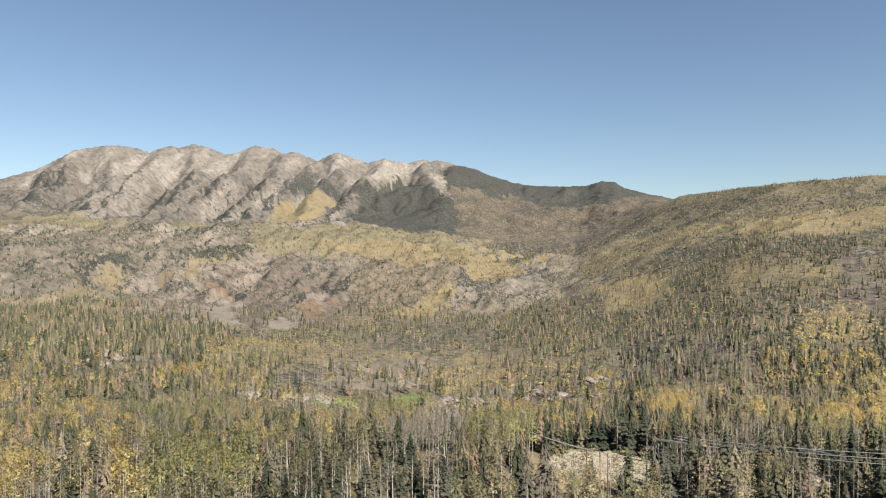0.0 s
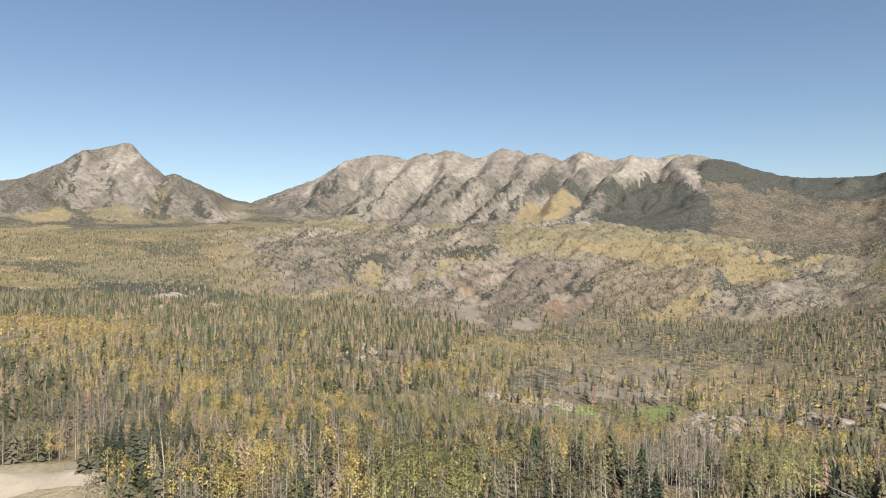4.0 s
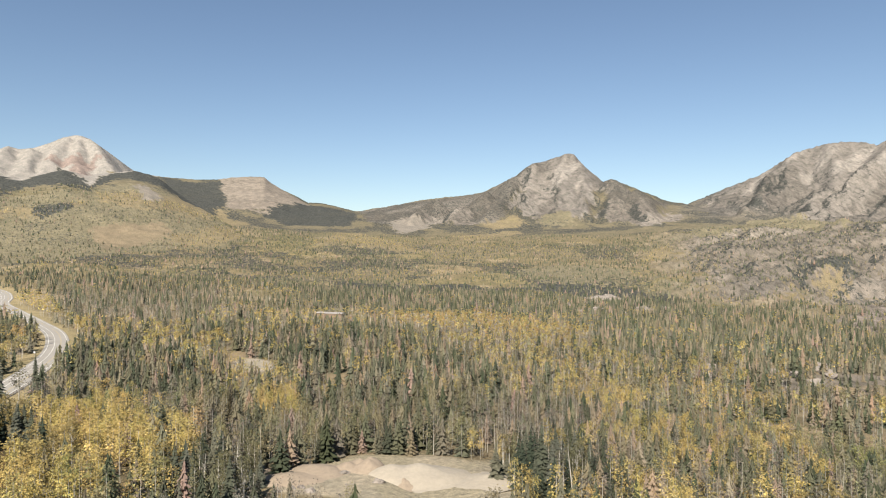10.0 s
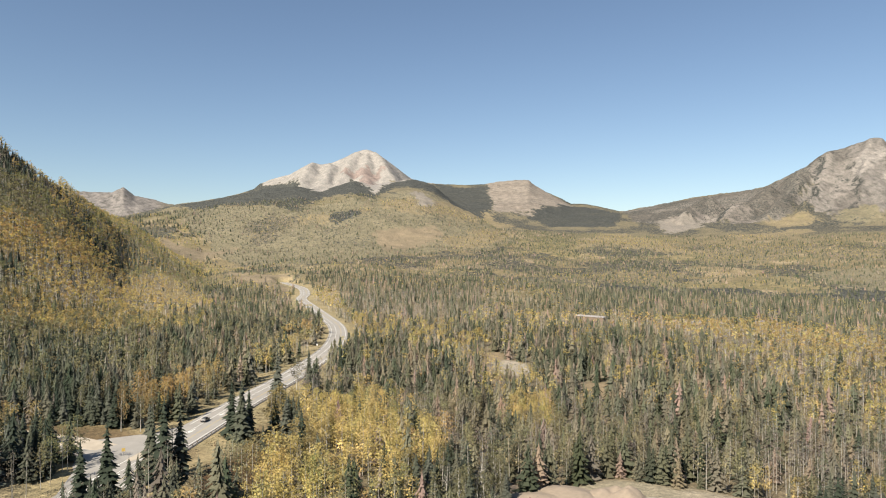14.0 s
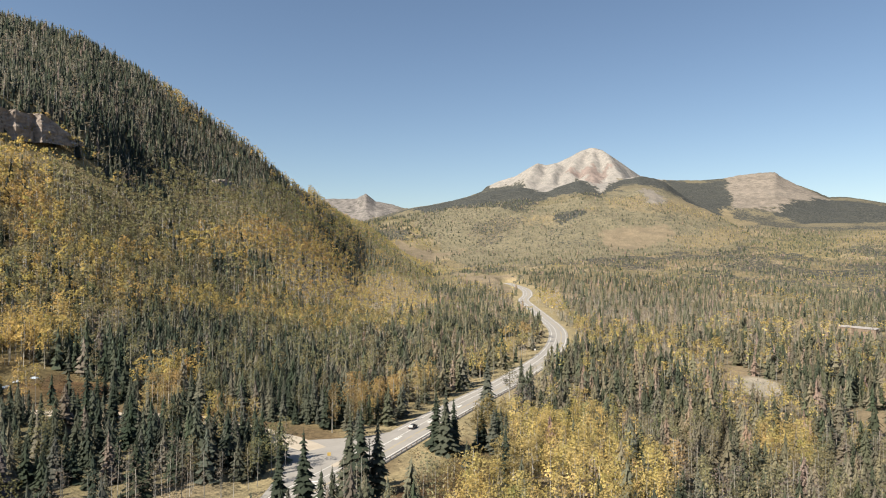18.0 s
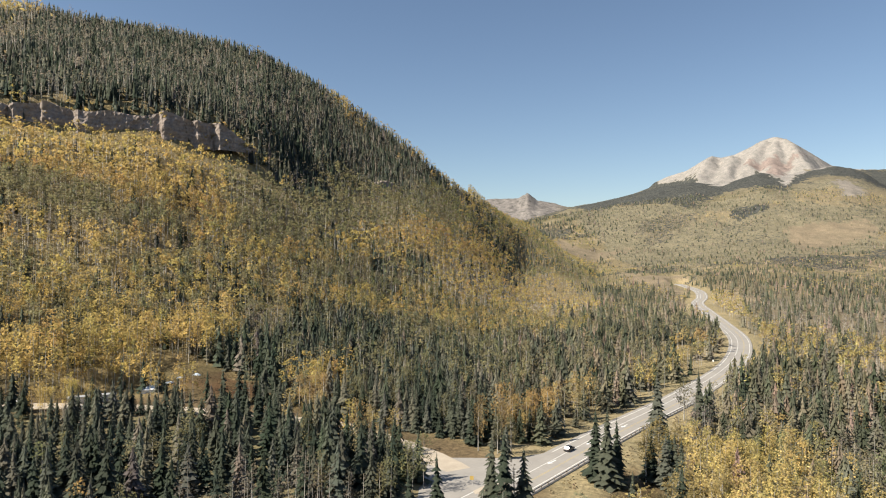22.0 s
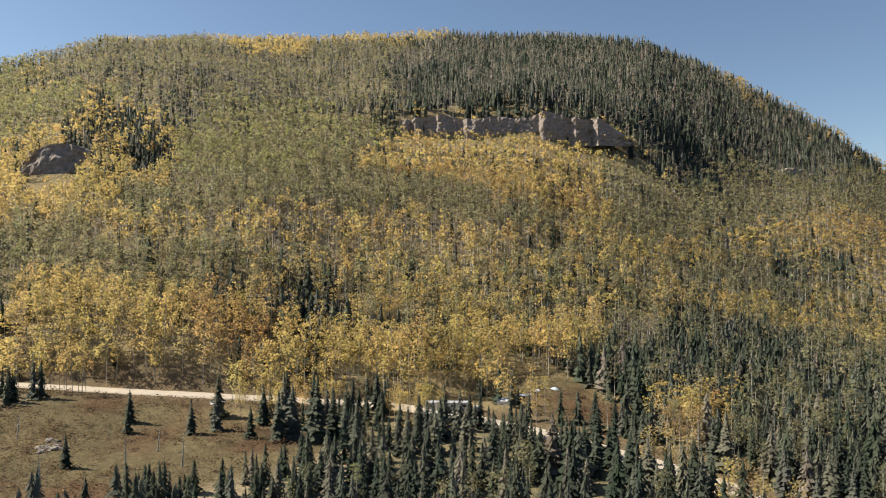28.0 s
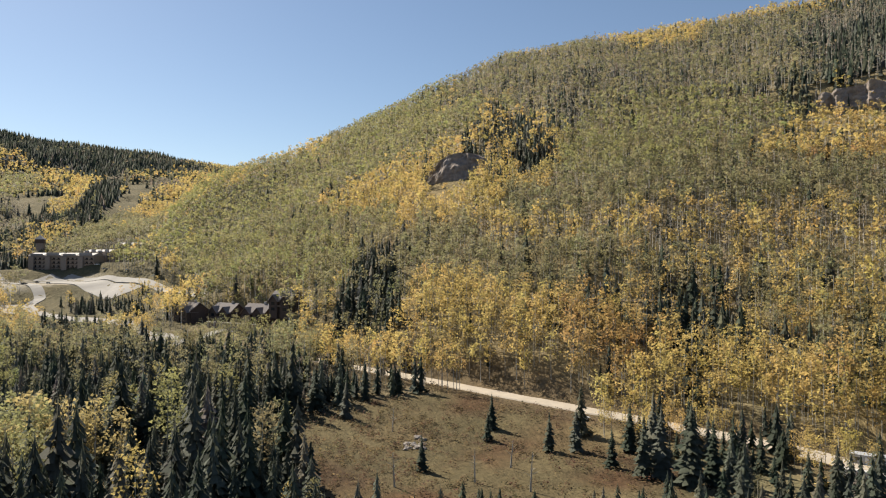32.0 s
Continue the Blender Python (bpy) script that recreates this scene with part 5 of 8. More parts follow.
stand("hdark", (57.4, 1197), (51.1, 1285), (44.8, 1211), (38.1, 1194), (33.3, 1338), (32.8, 1233), (37.9, 1011), (44.0, 890), (48.9, 803), (53.1, 760), (56.4, 736))
stand("hgoldc", (45.2, 1156), (41.5, 1195), (42.3, 1130), (44.3, 1121))
stand("hgoldc", (38.0, 1171), (33.7, 1344), (34.1, 1245), (37.1, 1151))
stand("hgold", (56.3, 726), (53.1, 760), (51.3, 758), (51.7, 672), (55.7, 580))
stand("hgreen", (51.9, 704), (48.9, 797), (44.0, 889), (38.6, 908), (36.7, 850), (41.5, 719), (49.0, 623), (51.6, 643))
stand("horange", (41.5, 717), (35.1, 913), (30.1, 1254), (33.2, 840), (39.4, 698))
stand("hyg", (33.6, 1144), (28.3, 1403), (23.2, 1322), (26.2, 1021), (31.7, 1098))
stand("hpale", (35.7, 741), (29.0, 1090), (25.0, 712), (30.9, 583), (35.1, 680))
stand("hmidc", (55.1, 494), (44.9, 550), (34.6, 648), (19.5, 644), (14.6, 547), (14.8, 422), (18.7, 359), (27.9, 496), (40.7, 504), (51.4, 447))
stand("hspruce", (45.3, 497), (36.7, 536), (23.2, 411), (18.7, 359), (21.6, 291), (28.5, 286), (32.0, 271), (43.3, 353))
stand("hyg", (112.1, 690), (106.8, 866), (101.6, 864), (94.9, 916), (91.5, 636), (101.7, 729), (92.0, 536), (94.6, 535), (105.2, 586))
stand("hyg", (110.8, 615), (105.6, 625), (94.3, 524), (92.5, 467), (99.2, 464), (106.6, 542))
stand("hgold", (101.7, 729), (94.5, 659), (86.1, 577), (84.8, 519), (88.5, 501), (95.4, 568), (100.7, 664))
stand("hspruce", (94.9, 502), (94.3, 524), (89.8, 474), (87.3, 409), (89.5, 411), (92.3, 428))
stand("hspruce", (116.8, 436), (115.0, 482), (108.8, 439), (98.4, 388), (93.1, 354), (84.5, 264), (76.2, 219), (88.3, 201), (97.8, 240), (104.2, 259))
stand("lowyg", (101.9, 243), (100.6, 249), (94.7, 231), (87.8, 202), (93.2, 198))
stand("hgold", (85.4, 385), (83.7, 393), (76.1, 376), (66.5, 378), (64.2, 359), (62.8, 325), (68.3, 317), (80.2, 319))
stand("hgold", (61.9, 359), (60.9, 398), (58.2, 415), (54.7, 428), (50.8, 418), (48.5, 365), (50.9, 339), (56.4, 313), (59.9, 326))
stand("hspruce", (59.4, 389), (58.4, 407), (55.7, 333), (56.4, 319))
stand("hspruce", (57.9, 407), (56.7, 413), (54.6, 340), (55.5, 334))
stand("hspruce", (53.7, 391), (52.6, 398), (51.1, 344), (52.2, 342))
stand("hspruce", (62.6, 417), (61.7, 429), (58.8, 423), (57.9, 402), (60.8, 394))
stand("hspruce", (69.8, 411), (68.0, 427), (66.6, 400), (68.5, 393))
stand("hspruce", (75.5, 410), (73.9, 418), (72.5, 399), (74.5, 391))
stand("hspruce", (87.4, 414), (86.1, 420), (84.5, 396), (86.6, 401))
# the valley floor
stand("vmixc", (11.6, 728), (4.3, 659), (0.1, 800), (-4.1, 708), (-11.4, 772), (-22.9, 584), (-23.8, 458), (-23.9, 330), (-10.7, 246), (0.3, 217), (8.1, 210), (13.2, 267))
stand("vbare", (11.3, 1099), (2.1, 999), (0.1, 800), (4.3, 659), (11.6, 728))
stand("vdark", (11.2, 1280), (-0.1, 1503), (-2.1, 1076), (2.1, 999), (11.3, 1108))
stand("vdark", (12.1, 468), (8.3, 419), (5.3, 391), (1.2, 377), (1.0, 327), (4.2, 272), (13.0, 278))
stand("vpale", (11.9, 558), (10.0, 632), (9.9, 507), (12.1, 463))
stand("vpale", (8.1, 543), (4.4, 590), (2.9, 547), (6.4, 399), (8.4, 444))
stand("vdark", (-2.6, 564), (-7.7, 744), (-15.1, 603), (-20.9, 544), (-20.9, 350), (-14.9, 335), (-3.5, 345))
stand("vspire", (-0.3, 328), (-17.9, 333), (-22.8, 300), (-22.8, 223), (-8.5, 203), (0.3, 217))
stand("vgold", (3.5, 331), (1.8, 340), (1.7, 276), (3.5, 261))
stand("vgold", (-0.4, 343), (-3.5, 345), (-3.3, 285), (-0.6, 294))
stand("vfront", (12.9, 290), (10.6, 315), (7.9, 267), (6.0, 212), (6.4, 160), (14.7, 165))
stand("vgold", (-17.7, 237), (-21.3, 257), (-22.8, 223), (-17.9, 212))
stand("vdark", (-7.8, 1053), (-22.9, 1020), (-22.9, 863), (-11.4, 806), (-7.7, 891))
stand("vpale", (-15.1, 726), (-21.9, 618), (-27.7, 653), (-32.5, 596), (-30.7, 379), (-24.3, 430), (-17.9, 432))
stand("vorange", (-11.4, 791), (-20.9, 868), (-25.8, 723), (-28.3, 750), (-27.7, 653), (-21.9, 618), (-13.2, 713))
stand("vgold", (-23.6, 509), (-27.7, 491), (-29.2, 410), (-27.3, 360), (-23.6, 424))
stand("vbare", (-18.8, 311), (-27.8, 345), (-34.5, 400), (-37.5, 324), (-32.8, 277), (-28.0, 233), (-22.8, 235), (-18.8, 261))
stand("vdark", (-22.4, 1318), (-32.3, 1064), (-39.1, 1071), (-55.5, 1081), (-55.6, 814), (-51.1, 799), (-45.9, 557), (-40.8, 502), (-38.5, 634), (-32.5, 646), (-28.6, 743), (-22.9, 858))
stand("vmix", (-32.5, 596), (-38.5, 634), (-40.8, 502), (-40.9, 425), (-34.5, 400))
stand("vrock", (-41.6, 607), (-45.8, 618), (-51.1, 776), (-53.3, 779), (-49.8, 627), (-43.4, 536))
stand("vmix", (-36.4, 397), (-41.8, 451), (-46.8, 472), (-47.5, 391), (-42.0, 369))
stand("vgold", (-49.5, 542), (-55.7, 763), (-55.9, 619), (-50.0, 486))
stand("vdark", (-46.5, 436), (-53.5, 597), (-54.6, 574), (-55.0, 432), (-53.3, 399), (-51.7, 418), (-47.1, 364))
stand("vgold", (-54.4, 610), (-55.8, 651), (-56.1, 521), (-54.6, 493))
stand("vgreen", (-36.7, 277), (-42.2, 302), (-56.4, 409), (-56.9, 312), (-47.2, 213), (-37.6, 192))
stand("vspire", (-28.4, 264), (-36.7, 277), (-37.8, 169), (-28.6, 163))
stand("vspire", (-37.6, 192), (-56.9, 312), (-57.5, 241), (-37.8, 169))
stand("vmixc", (-25.2, 334), (-43.0, 360), (-49.5, 241), (-49.5, 122), (-27.5, 150), (-29.2, 219), (-24.6, 263))
stand("vrock", (-63.4, 770), (-72.2, 840), (-72.9, 752), (-69.7, 657), (-64.3, 616))
stand("vrock", (-57.8, 564), (-62.9, 579), (-61.4, 422), (-57.8, 409))
stand("vrock", (-76.3, 719), (-87.6, 669), (-88.7, 553), (-83.0, 567), (-78.9, 649))
stand("vmix", (-48.8, 472), (-58.6, 677), (-58.9, 522), (-50.0, 405))
stand("vyg", (-52.6, 624), (-59.4, 796), (-62.4, 789), (-60.6, 675), (-53.7, 592))
stand("vorange", (-52.4, 801), (-62.2, 908), (-62.3, 841), (-57.4, 769))
stand("vpale", (-72.3, 768), (-84.7, 764), (-85.5, 685), (-73.1, 659))
stand("vdark", (-50.4, 269), (-58.8, 330), (-65.3, 327), (-68.6, 163), (-52.3, 180))
stand("vbare", (-70.8, 316), (-78.4, 373), (-84.3, 161), (-75.7, 156))
stand("vyg", (-50.0, 179), (-61.0, 168), (-63.5, 134), (-62.9, 119), (-48.2, 123), (-49.0, 159))
stand("vdark", (-84.5, 432), (-92.1, 446), (-91.8, 574), (-93.4, 565), (-97.0, 336), (-103.9, 226), (-105.2, 202), (-92.2, 167))
stand("vorange", (-95.0, 439), (-98.9, 422), (-100.9, 314), (-97.3, 324))
stand("vgreen", (-78.1, 406), (-84.4, 397), (-91.8, 165), (-85.6, 144))
stand("vorange", (-34.4, 166), (-37.0, 160), (-36.8, 139), (-34.1, 143))
stand("vorange", (-45.3, 181), (-47.6, 180), (-47.9, 144), (-45.8, 142))
stand("vdark", (14.1, 461), (9.7, 539), (4.2, 457), (4.2, 328), (10.6, 322), (13.7, 305))
stand("vfront", (15.1, 247), (8.0, 246), (6.2, 216), (6.7, 163), (14.4, 158))
stand("vgold", (18.5, 262), (15.1, 291), (11.6, 269), (15.3, 159), (19.9, 161), (18.1, 213))
stand("vspire", (7.9, 318), (0.4, 327), (-0.4, 196), (5.3, 180))
stand("vpale", (-22.0, 489), (-29.6, 479), (-28.8, 386), (-22.4, 387))
stand("vbare", (-18.1, 303), (-29.6, 377), (-29.6, 288), (-19.4, 250))
stand("vgold", (-27.7, 377), (-33.2, 408), (-32.5, 355), (-28.1, 336))
stand("vopen", (-35.7, 464), (-43.8, 545), (-50.8, 673), (-50.5, 631), (-43.0, 487))
stand("vopen", (-42.1, 409), (-46.1, 415), (-48.0, 418), (-46.3, 364), (-42.9, 354))
stand("vopen", (-47.0, 387), (-53.0, 507), (-53.5, 447), (-50.3, 391))
stand("vopen", (1.5, 518), (-0.8, 526), (-1.3, 419), (1.1, 406))
stand("vopen", (-6.0, 425), (-8.8, 423), (-8.2, 364), (-6.1, 374))
stand("hmidc", (32.8, 636), (26.4, 651), (22.1, 729), (20.4, 655), (24.0, 446), (32.7, 446))
stand("hspruce", (25.6, 943), (20.4, 1012), (15.8, 742), (15.3, 561), (17.9, 476), (21.6, 376), (26.3, 361), (29.3, 336), (32.7, 368), (32.7, 494), (27.5, 527), (23.7, 566))
stand("hpale", (32.8, 861), (26.4, 1206), (22.1, 769), (26.4, 651), (32.8, 636))
stand("hcon", (32.8, 1163), (29.3, 1357), (25.6, 1306), (27.9, 1188), (32.8, 978))
stand("hspruce", (32.7, 351), (28.2, 350), (25.6, 326), (28.5, 264), (30.0, 234), (32.7, 238))
stand("horange", (28.2, 254), (24.4, 282), (20.4, 312), (20.0, 291), (24.4, 255), (27.8, 233))



def stand_fill(x, y):
    """The cover of each place, -1 where none is laid; the last one laid holds, with ragged rims."""
    out = np.full(len(x), -1)
    az, r = polar(x, y)
    lr = np.log(np.maximum(r, 1.0))
    n1, n2 = fbm(x, y, 130, 5, 131) - 0.5, fbm(x, y, 110, 5, 137) - 0.5
    g1, g2 = hash2(np.floor(x / 9), np.floor(y / 9), 31) - 0.5, hash2(np.floor(x / 9), np.floor(y / 9), 33) - 0.5
    far = np.clip(1500 / np.maximum(r, 1), 0.22, 1.0) * np.where((az > 30) & (r > 650), 2.2, 1.0)
    az = az + (n1 * 3.0 + g1 * 0.9) * far
    lr = lr + (n2 * 0.14 + g2 * 0.035) * far
    for k, corners in STANDS:
        ca, cl = [a for a, _ in corners], [math.log(q) for _, q in corners]
        m = np.where((az > min(ca)) & (az < max(ca)) & (lr > min(cl)) & (lr < max(cl)))[0]
        odd = np.zeros(len(m), bool)
        for i in range(len(ca)):
            a0, l0, a1, l1 = ca[i - 1], cl[i - 1], ca[i], cl[i]
            if a0 == a1:
                continue
            cross = (az[m] > min(a0, a1)) & (az[m] <= max(a0, a1)) & (lr[m] < l0 + (az[m] - a0) / (a1 - a0) * (l1 - l0))
            odd ^= cross
        out[m[odd]] = k
    return out


def zone_fill(x, y, con, kind, dens):
    """Lays the groves over the woods' own pattern; the last one laid holds."""
    az, r = polar(x, y)
    lr = np.log(np.maximum(r, 1.0))
    rag = np.where(r < 900, fbm(x, y, 45, 4, 121) - 0.5, fbm(x, y, 150, 5, 122) - 0.5) * 1.7
    pick = hash2(np.floor(x * 3), np.floor(y * 3), 23)
    hit = np.zeros(len(x), bool)
    for ca, cr, ha, h, k, zc, zk, zd in ZONES:
        m = np.where(np.abs(az - ca) < ha * 1.3)[0]
        u = (az[m] - ca) / ha
        v = (lr[m] - math.log(cr) - k * (az[m] - ca)) / h
        m = m[np.hypot(u, v) + rag[m] < 1]
        con[m], dens[m], hit[m] = zc, zd, True
        kind[m] = np.where(pick[m] < 0.06, kind[m], np.where(pick[m] < 0.5, zk // 10 if zk > 9 else zk, zk % 10))
    return con, kind, dens, hit



ground = make_ground()


def keep_clear(x, y):
    """True where no tree may stand."""
    gravel, bare, meadow, green = patches(x, y)
    no = (gravel > 0.3) | (bare > 0.3) | (green > 0.3) | (meadow > 0.4)
    for line, half in ((HIGHWAY, 13), (SIDE_ROAD, 7), (BENCH_ROAD, 3.4), (RESORT_ROAD, 9), (RESORT_DRIVE, 9)):
        no |= near_line(x, y, line)[0] < half
    for cx, cy, rad in CLEARINGS:
        no |= np.hypot(x - cx, y - cy) < rad
    return no


# stands of young, low trees before the resort
YOUNG = [(-472, -218, 88, 56, 0.68), (-408, -84, 30, 40, 0.51), (-540, -215, 60, 30, 0.9)]
CLEARINGS = [(6, 425, 12), (4, 402, 9), (160, -28, 12), (172, -14, 12), (30, 175, 20), (52, 166, 18), (12, 182, 14), (-290, 196, 17), (-124, 214, 14), (-150, 226, 10), (95, 745, 22), (-640, -375, 55), (-600, -375, 30), (-690, -345, 42), (-600, -330, 36), (-570, -300, 34), (-560, -265, 26), (-525, -300, 26), (-500, -270, 20), (-468, -108, 30), (-440, -100, 18), (-478, -84, 20), (-450, -74, 12), (-465, -176, 12),
             *[(-655 + 9.5 * k, 290 + 20 * k, 17) for k in range(11)], (-604, 10, 26), (-582, 12, 20), (-562, 12, 14)]
SPRUCE = np.array([[0.05, 0.064, 0.047], [0.09, 0.10, 0.075], [0.152, 0.15, 0.114], [0.118, 0.126, 0.104], [0.20, 0.175, 0.148]])
ASPEN = np.array([[0.235, 0.225, 0.132], [0.42, 0.34, 0.155], [0.385, 0.28, 0.14], [0.22, 0.20, 0.168], [0.26, 0.262, 0.12]])


def tree_tint(palette, kind, g):
    c = palette[kind] * g.uniform(0.92, 1.08, (len(kind), 1))
    return np.clip(c * (1 + g.normal(0, 0.04, (len(kind), 3))), 0.01, 0.7)


def plant(r0, r1, cell, seed, factor, thin=0.0, bearings=(-124, 141)):
    x, y, g = scatter(r0, r1, cell, seed, *bearings)
    z = height(x, y)
    dens, con, kind = woods(x, y, z)
    az, r = polar(x, y)
    # the valley woods are more open than the hill's aspens
    factor = factor * (1 - thin * (1 - step(27, 33, az)))
    hidden = (r > 1320) & (az > 34) & (az < 108) | (r > 1300) & (r < 1600) & (az > 24.5) & (az < 34) & (cell > 8)
    factor = factor * (1 - 0.3 * step(38, 44, az) * (1 - step(300, 330, r)))
    m = (g.uniform(0, 1, len(x)) < dens * factor) & ~keep_clear(x, y) & ~hidden
    x, y, z, con, kind = x[m], y[m], z[m], con[m], kind[m]
    is_con = g.uniform(0, 1, len(x)) < con
    pos = np.stack([x, y, z], -1)
    az, r = polar(x, y)
    west = az > 30
    # lighter spruce tints in the valley stand in for its front light
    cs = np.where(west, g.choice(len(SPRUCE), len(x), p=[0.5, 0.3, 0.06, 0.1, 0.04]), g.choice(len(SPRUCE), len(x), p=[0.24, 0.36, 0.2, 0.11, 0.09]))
    # valley trees tinted lighter than the hill's: their fuller sunlight, put into the colour
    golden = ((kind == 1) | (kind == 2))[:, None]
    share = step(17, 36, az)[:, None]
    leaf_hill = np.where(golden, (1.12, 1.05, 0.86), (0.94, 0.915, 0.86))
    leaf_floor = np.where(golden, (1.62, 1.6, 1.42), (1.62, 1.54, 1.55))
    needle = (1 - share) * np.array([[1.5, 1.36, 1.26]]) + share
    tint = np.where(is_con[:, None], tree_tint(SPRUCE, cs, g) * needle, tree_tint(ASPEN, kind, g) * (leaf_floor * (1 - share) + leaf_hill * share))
    size = np.where(is_con, g.triangular(5, 13, 20, len(x)), g.triangular(10, 14, 17.5, len(x)))
    az, r = polar(x, y)
    size = size * (1 - 0.15 * inside(x, y, -252, 150, 55, 74, 0.2)) * (1 + 0.55 * inside(x, y, -248, -5, 70, 50))
    for q in YOUNG:
        size = size * (1 - 0.42 * inside(x, y, *q))
    size = size * (1 + 0.2 * step(35, 45, az) * step(330, 380, r)) * (1 - 0.22 * step(600, 900, r) * (1 - step(27, 33, az))) * (1 - 0.35 * step(1150, 1400, r) * (1 - step(22, 26, az))) * np.where((az > 27) & ~is_con & (r > 330), 1.22, 1.0) * (1 - 0.2 * step(-78, -86, az) * step(600, 1000, r))
    return pos, is_con, kind, tint, size, g


def stuff(name, label, v, f, c, mids, mat):
    me = mesh_from(v, f, name)
    if mat is LEAVES:
        crown_side(me, v, mids)
    if c is not None:
        paint(me, "tint", c)
    me.polygons.foreach_set("use_smooth", np.ones(len(me.polygons), bool))
    me.materials.append(mat)
    return tagged(new(name, me), label, "forest", kind="stuff")


NEAR_SPRUCE = [spruce_shape(s, 18, 7, 0.22, 0.18) for s in range(6)]
MID_SPRUCE = [spruce_shape(20 + s, 9, 4, 0.42, 0.18) for s in range(6)]
FAR_SPRUCE = [spruce_shape(40 + s, 4, 3, 0.7, 0.175) for s in range(4)]
DISTANT_SPRUCE = [spruce_shape(50 + s, 1, 2, 0.95, 0.2) for s in range(4)]
NEAR_BARE = [crown_shape(120 + s, 110, 0.018, 0.35, 0.11) for s in range(5)]
FORE_BARE = [crown_shape(150 + s, 60, 0.02, 0.42, 0.11) for s in range(5)]
MID_BARE = [crown_shape(130 + s, 34, 0.03, 0.38, 0.11) for s in range(5)]
FAR_BARE = [crown_shape(140 + s, 12, 0.05, 0.4, 0.10) for s in range(5)]
NEAR_ASPEN = [crown_shape(60 + s, 300, 0.0205, 0.36, 0.14) for s in range(8)]
FORE_ASPEN = [crown_shape(90 + s, 125, 0.028, 0.42, 0.145) for s in range(8)]
MID_ASPEN = [crown_shape(80 + s, 60, 0.038, 0.46, 0.145) for s in range(8)]
FAR_ASPEN = [crown_shape(100 + s, 22, 0.06, 0.46, 0.15) for s in range(8)]
DISTANT_ASPEN = [crown_shape(110 + s, 7, 0.13, 0.35, 0.16) for s in range(6)]
SPIKES = [spike_shape(0.009, 0.9, s) for s in range(4)]
TRUNKS = [trunk_shape(0.0078, 0.9, 3, 0.03, s) for s in range(4)]


SINGLE = []
OPEN_SPOTS = np.array([(-93, 240), (-75, 205), (46, 205), (90, 200), (-268, 78), (-262, 232), (182, -30), (-140, 226), (-106, 330), (-226, -30), (0, 190), (-200, 215), (120, 30), (140, 110)])


def grow(tag, r0, r1, cell, seed, factor, spruces, aspens, bare, trunks, singles=0, thin=0.0, bearings=(-124, 141)):
    pos, is_con, kind, tint, size, g = plant(r0, r1, cell, seed, factor, thin, bearings)
    turn, wide = g.uniform(0, 6.28, len(pos)), g.uniform(0.8, 1.25, len(pos)) * np.where(is_con & (polar(pos[:, 0], pos[:, 1])[0] < 27), 1.12, 1.0)
    keep = np.ones(len(pos), bool)
    if singles:
        # the trees that stand round the open spots are things of their own
        d = np.min(np.hypot(pos[:, None, 0] - OPEN_SPOTS[None, :, 0], pos[:, None, 1] - OPEN_SPOTS[None, :, 1]), 1)
        for sel in (is_con, ~is_con):
            idx = np.where(sel)[0]
            idx = idx[np.argsort(d[idx])][:singles]
            keep[idx] = False
            SINGLE.extend((is_con[k], int(kind[k]), tuple(pos[k]), float(size[k]), float(turn[k]), float(wide[k])) for k in idx)
    m = is_con & keep
    pick = g.integers(0, len(spruces), len(pos))
    v, f, c, mids = joined(spruces, pos[m], size[m], wide[m], turn[m], pick[m], tint[m])
    stuff("spruce_forest", "dark green spruce and fir forest, " + tag, v, f, c, mids, NEEDLES)
    m = ~is_con & keep
    pick = np.where(kind == 3, len(aspens) + g.integers(0, len(bare), len(pos)), g.integers(0, len(aspens), len(pos)))
    v, f, c, mids = joined(aspens + bare, pos[m], size[m], wide[m], turn[m], pick[m], tint[m])
    crowns = stuff("aspen_forest", "green, gold and bare autumn aspens, " + tag, v, f, c, mids, LEAVES)
    if trunks:
        stems = TRUNKS if r1 < 600 else SPIKES
        pick = g.integers(0, len(stems), len(pos))
        v, f, *_ = joined(stems, pos[m], size[m], np.ones(m.sum()), turn[m], pick[m])
        me = mesh_from(v, f, "trunks")
        me.materials.append(PALE_BARK)
        t = new("trunks", me)
        t.parent = crowns
        tagged(t, "pale aspen trunks", kind="stuff")


grow("close below the slopes", 30, 330, 4.6, 1001, 0.95, NEAR_SPRUCE, NEAR_ASPEN, NEAR_BARE, True, 230)
grow("beside the dirt road", 330, 450, 4.7, 1005, 0.95, MID_SPRUCE, FORE_ASPEN, FORE_BARE, True, thin=0.33)
grow("in the middle distance", 450, 640, 5.0, 1002, 0.95, MID_SPRUCE, MID_ASPEN, MID_BARE, True, thin=0.33)
grow("on the lower hills", 640, 1300, 5.7, 1003, 1.0, FAR_SPRUCE, FAR_ASPEN, FAR_BARE, True, thin=0.42)
grow("behind the hill's shoulder", 1300, 1600, 5.7, 1006, 1.0, FAR_SPRUCE, FAR_ASPEN, FAR_BARE, True, bearings=(24.5, 36))
grow("on the far hills", 1300, 2600, 10.0, 1004, 0.95, DISTANT_SPRUCE, DISTANT_ASPEN, DISTANT_ASPEN, False)



# ---- building blocks ----
def part(name, bm, mat, parent=None, label="", smooth=False):
    me = bpy.data.meshes.new(name)
    bm.normal_update()
    bm.to_mesh(me)
    bm.free()
    me.materials.append(mat)
    if smooth:
        me.polygons.foreach_set("use_smooth", np.ones(len(me.polygons), bool))
    ob = new(name, me)
    if parent is not None:
        ob.parent = parent
    if label:
        ob["label"] = label
    return ob


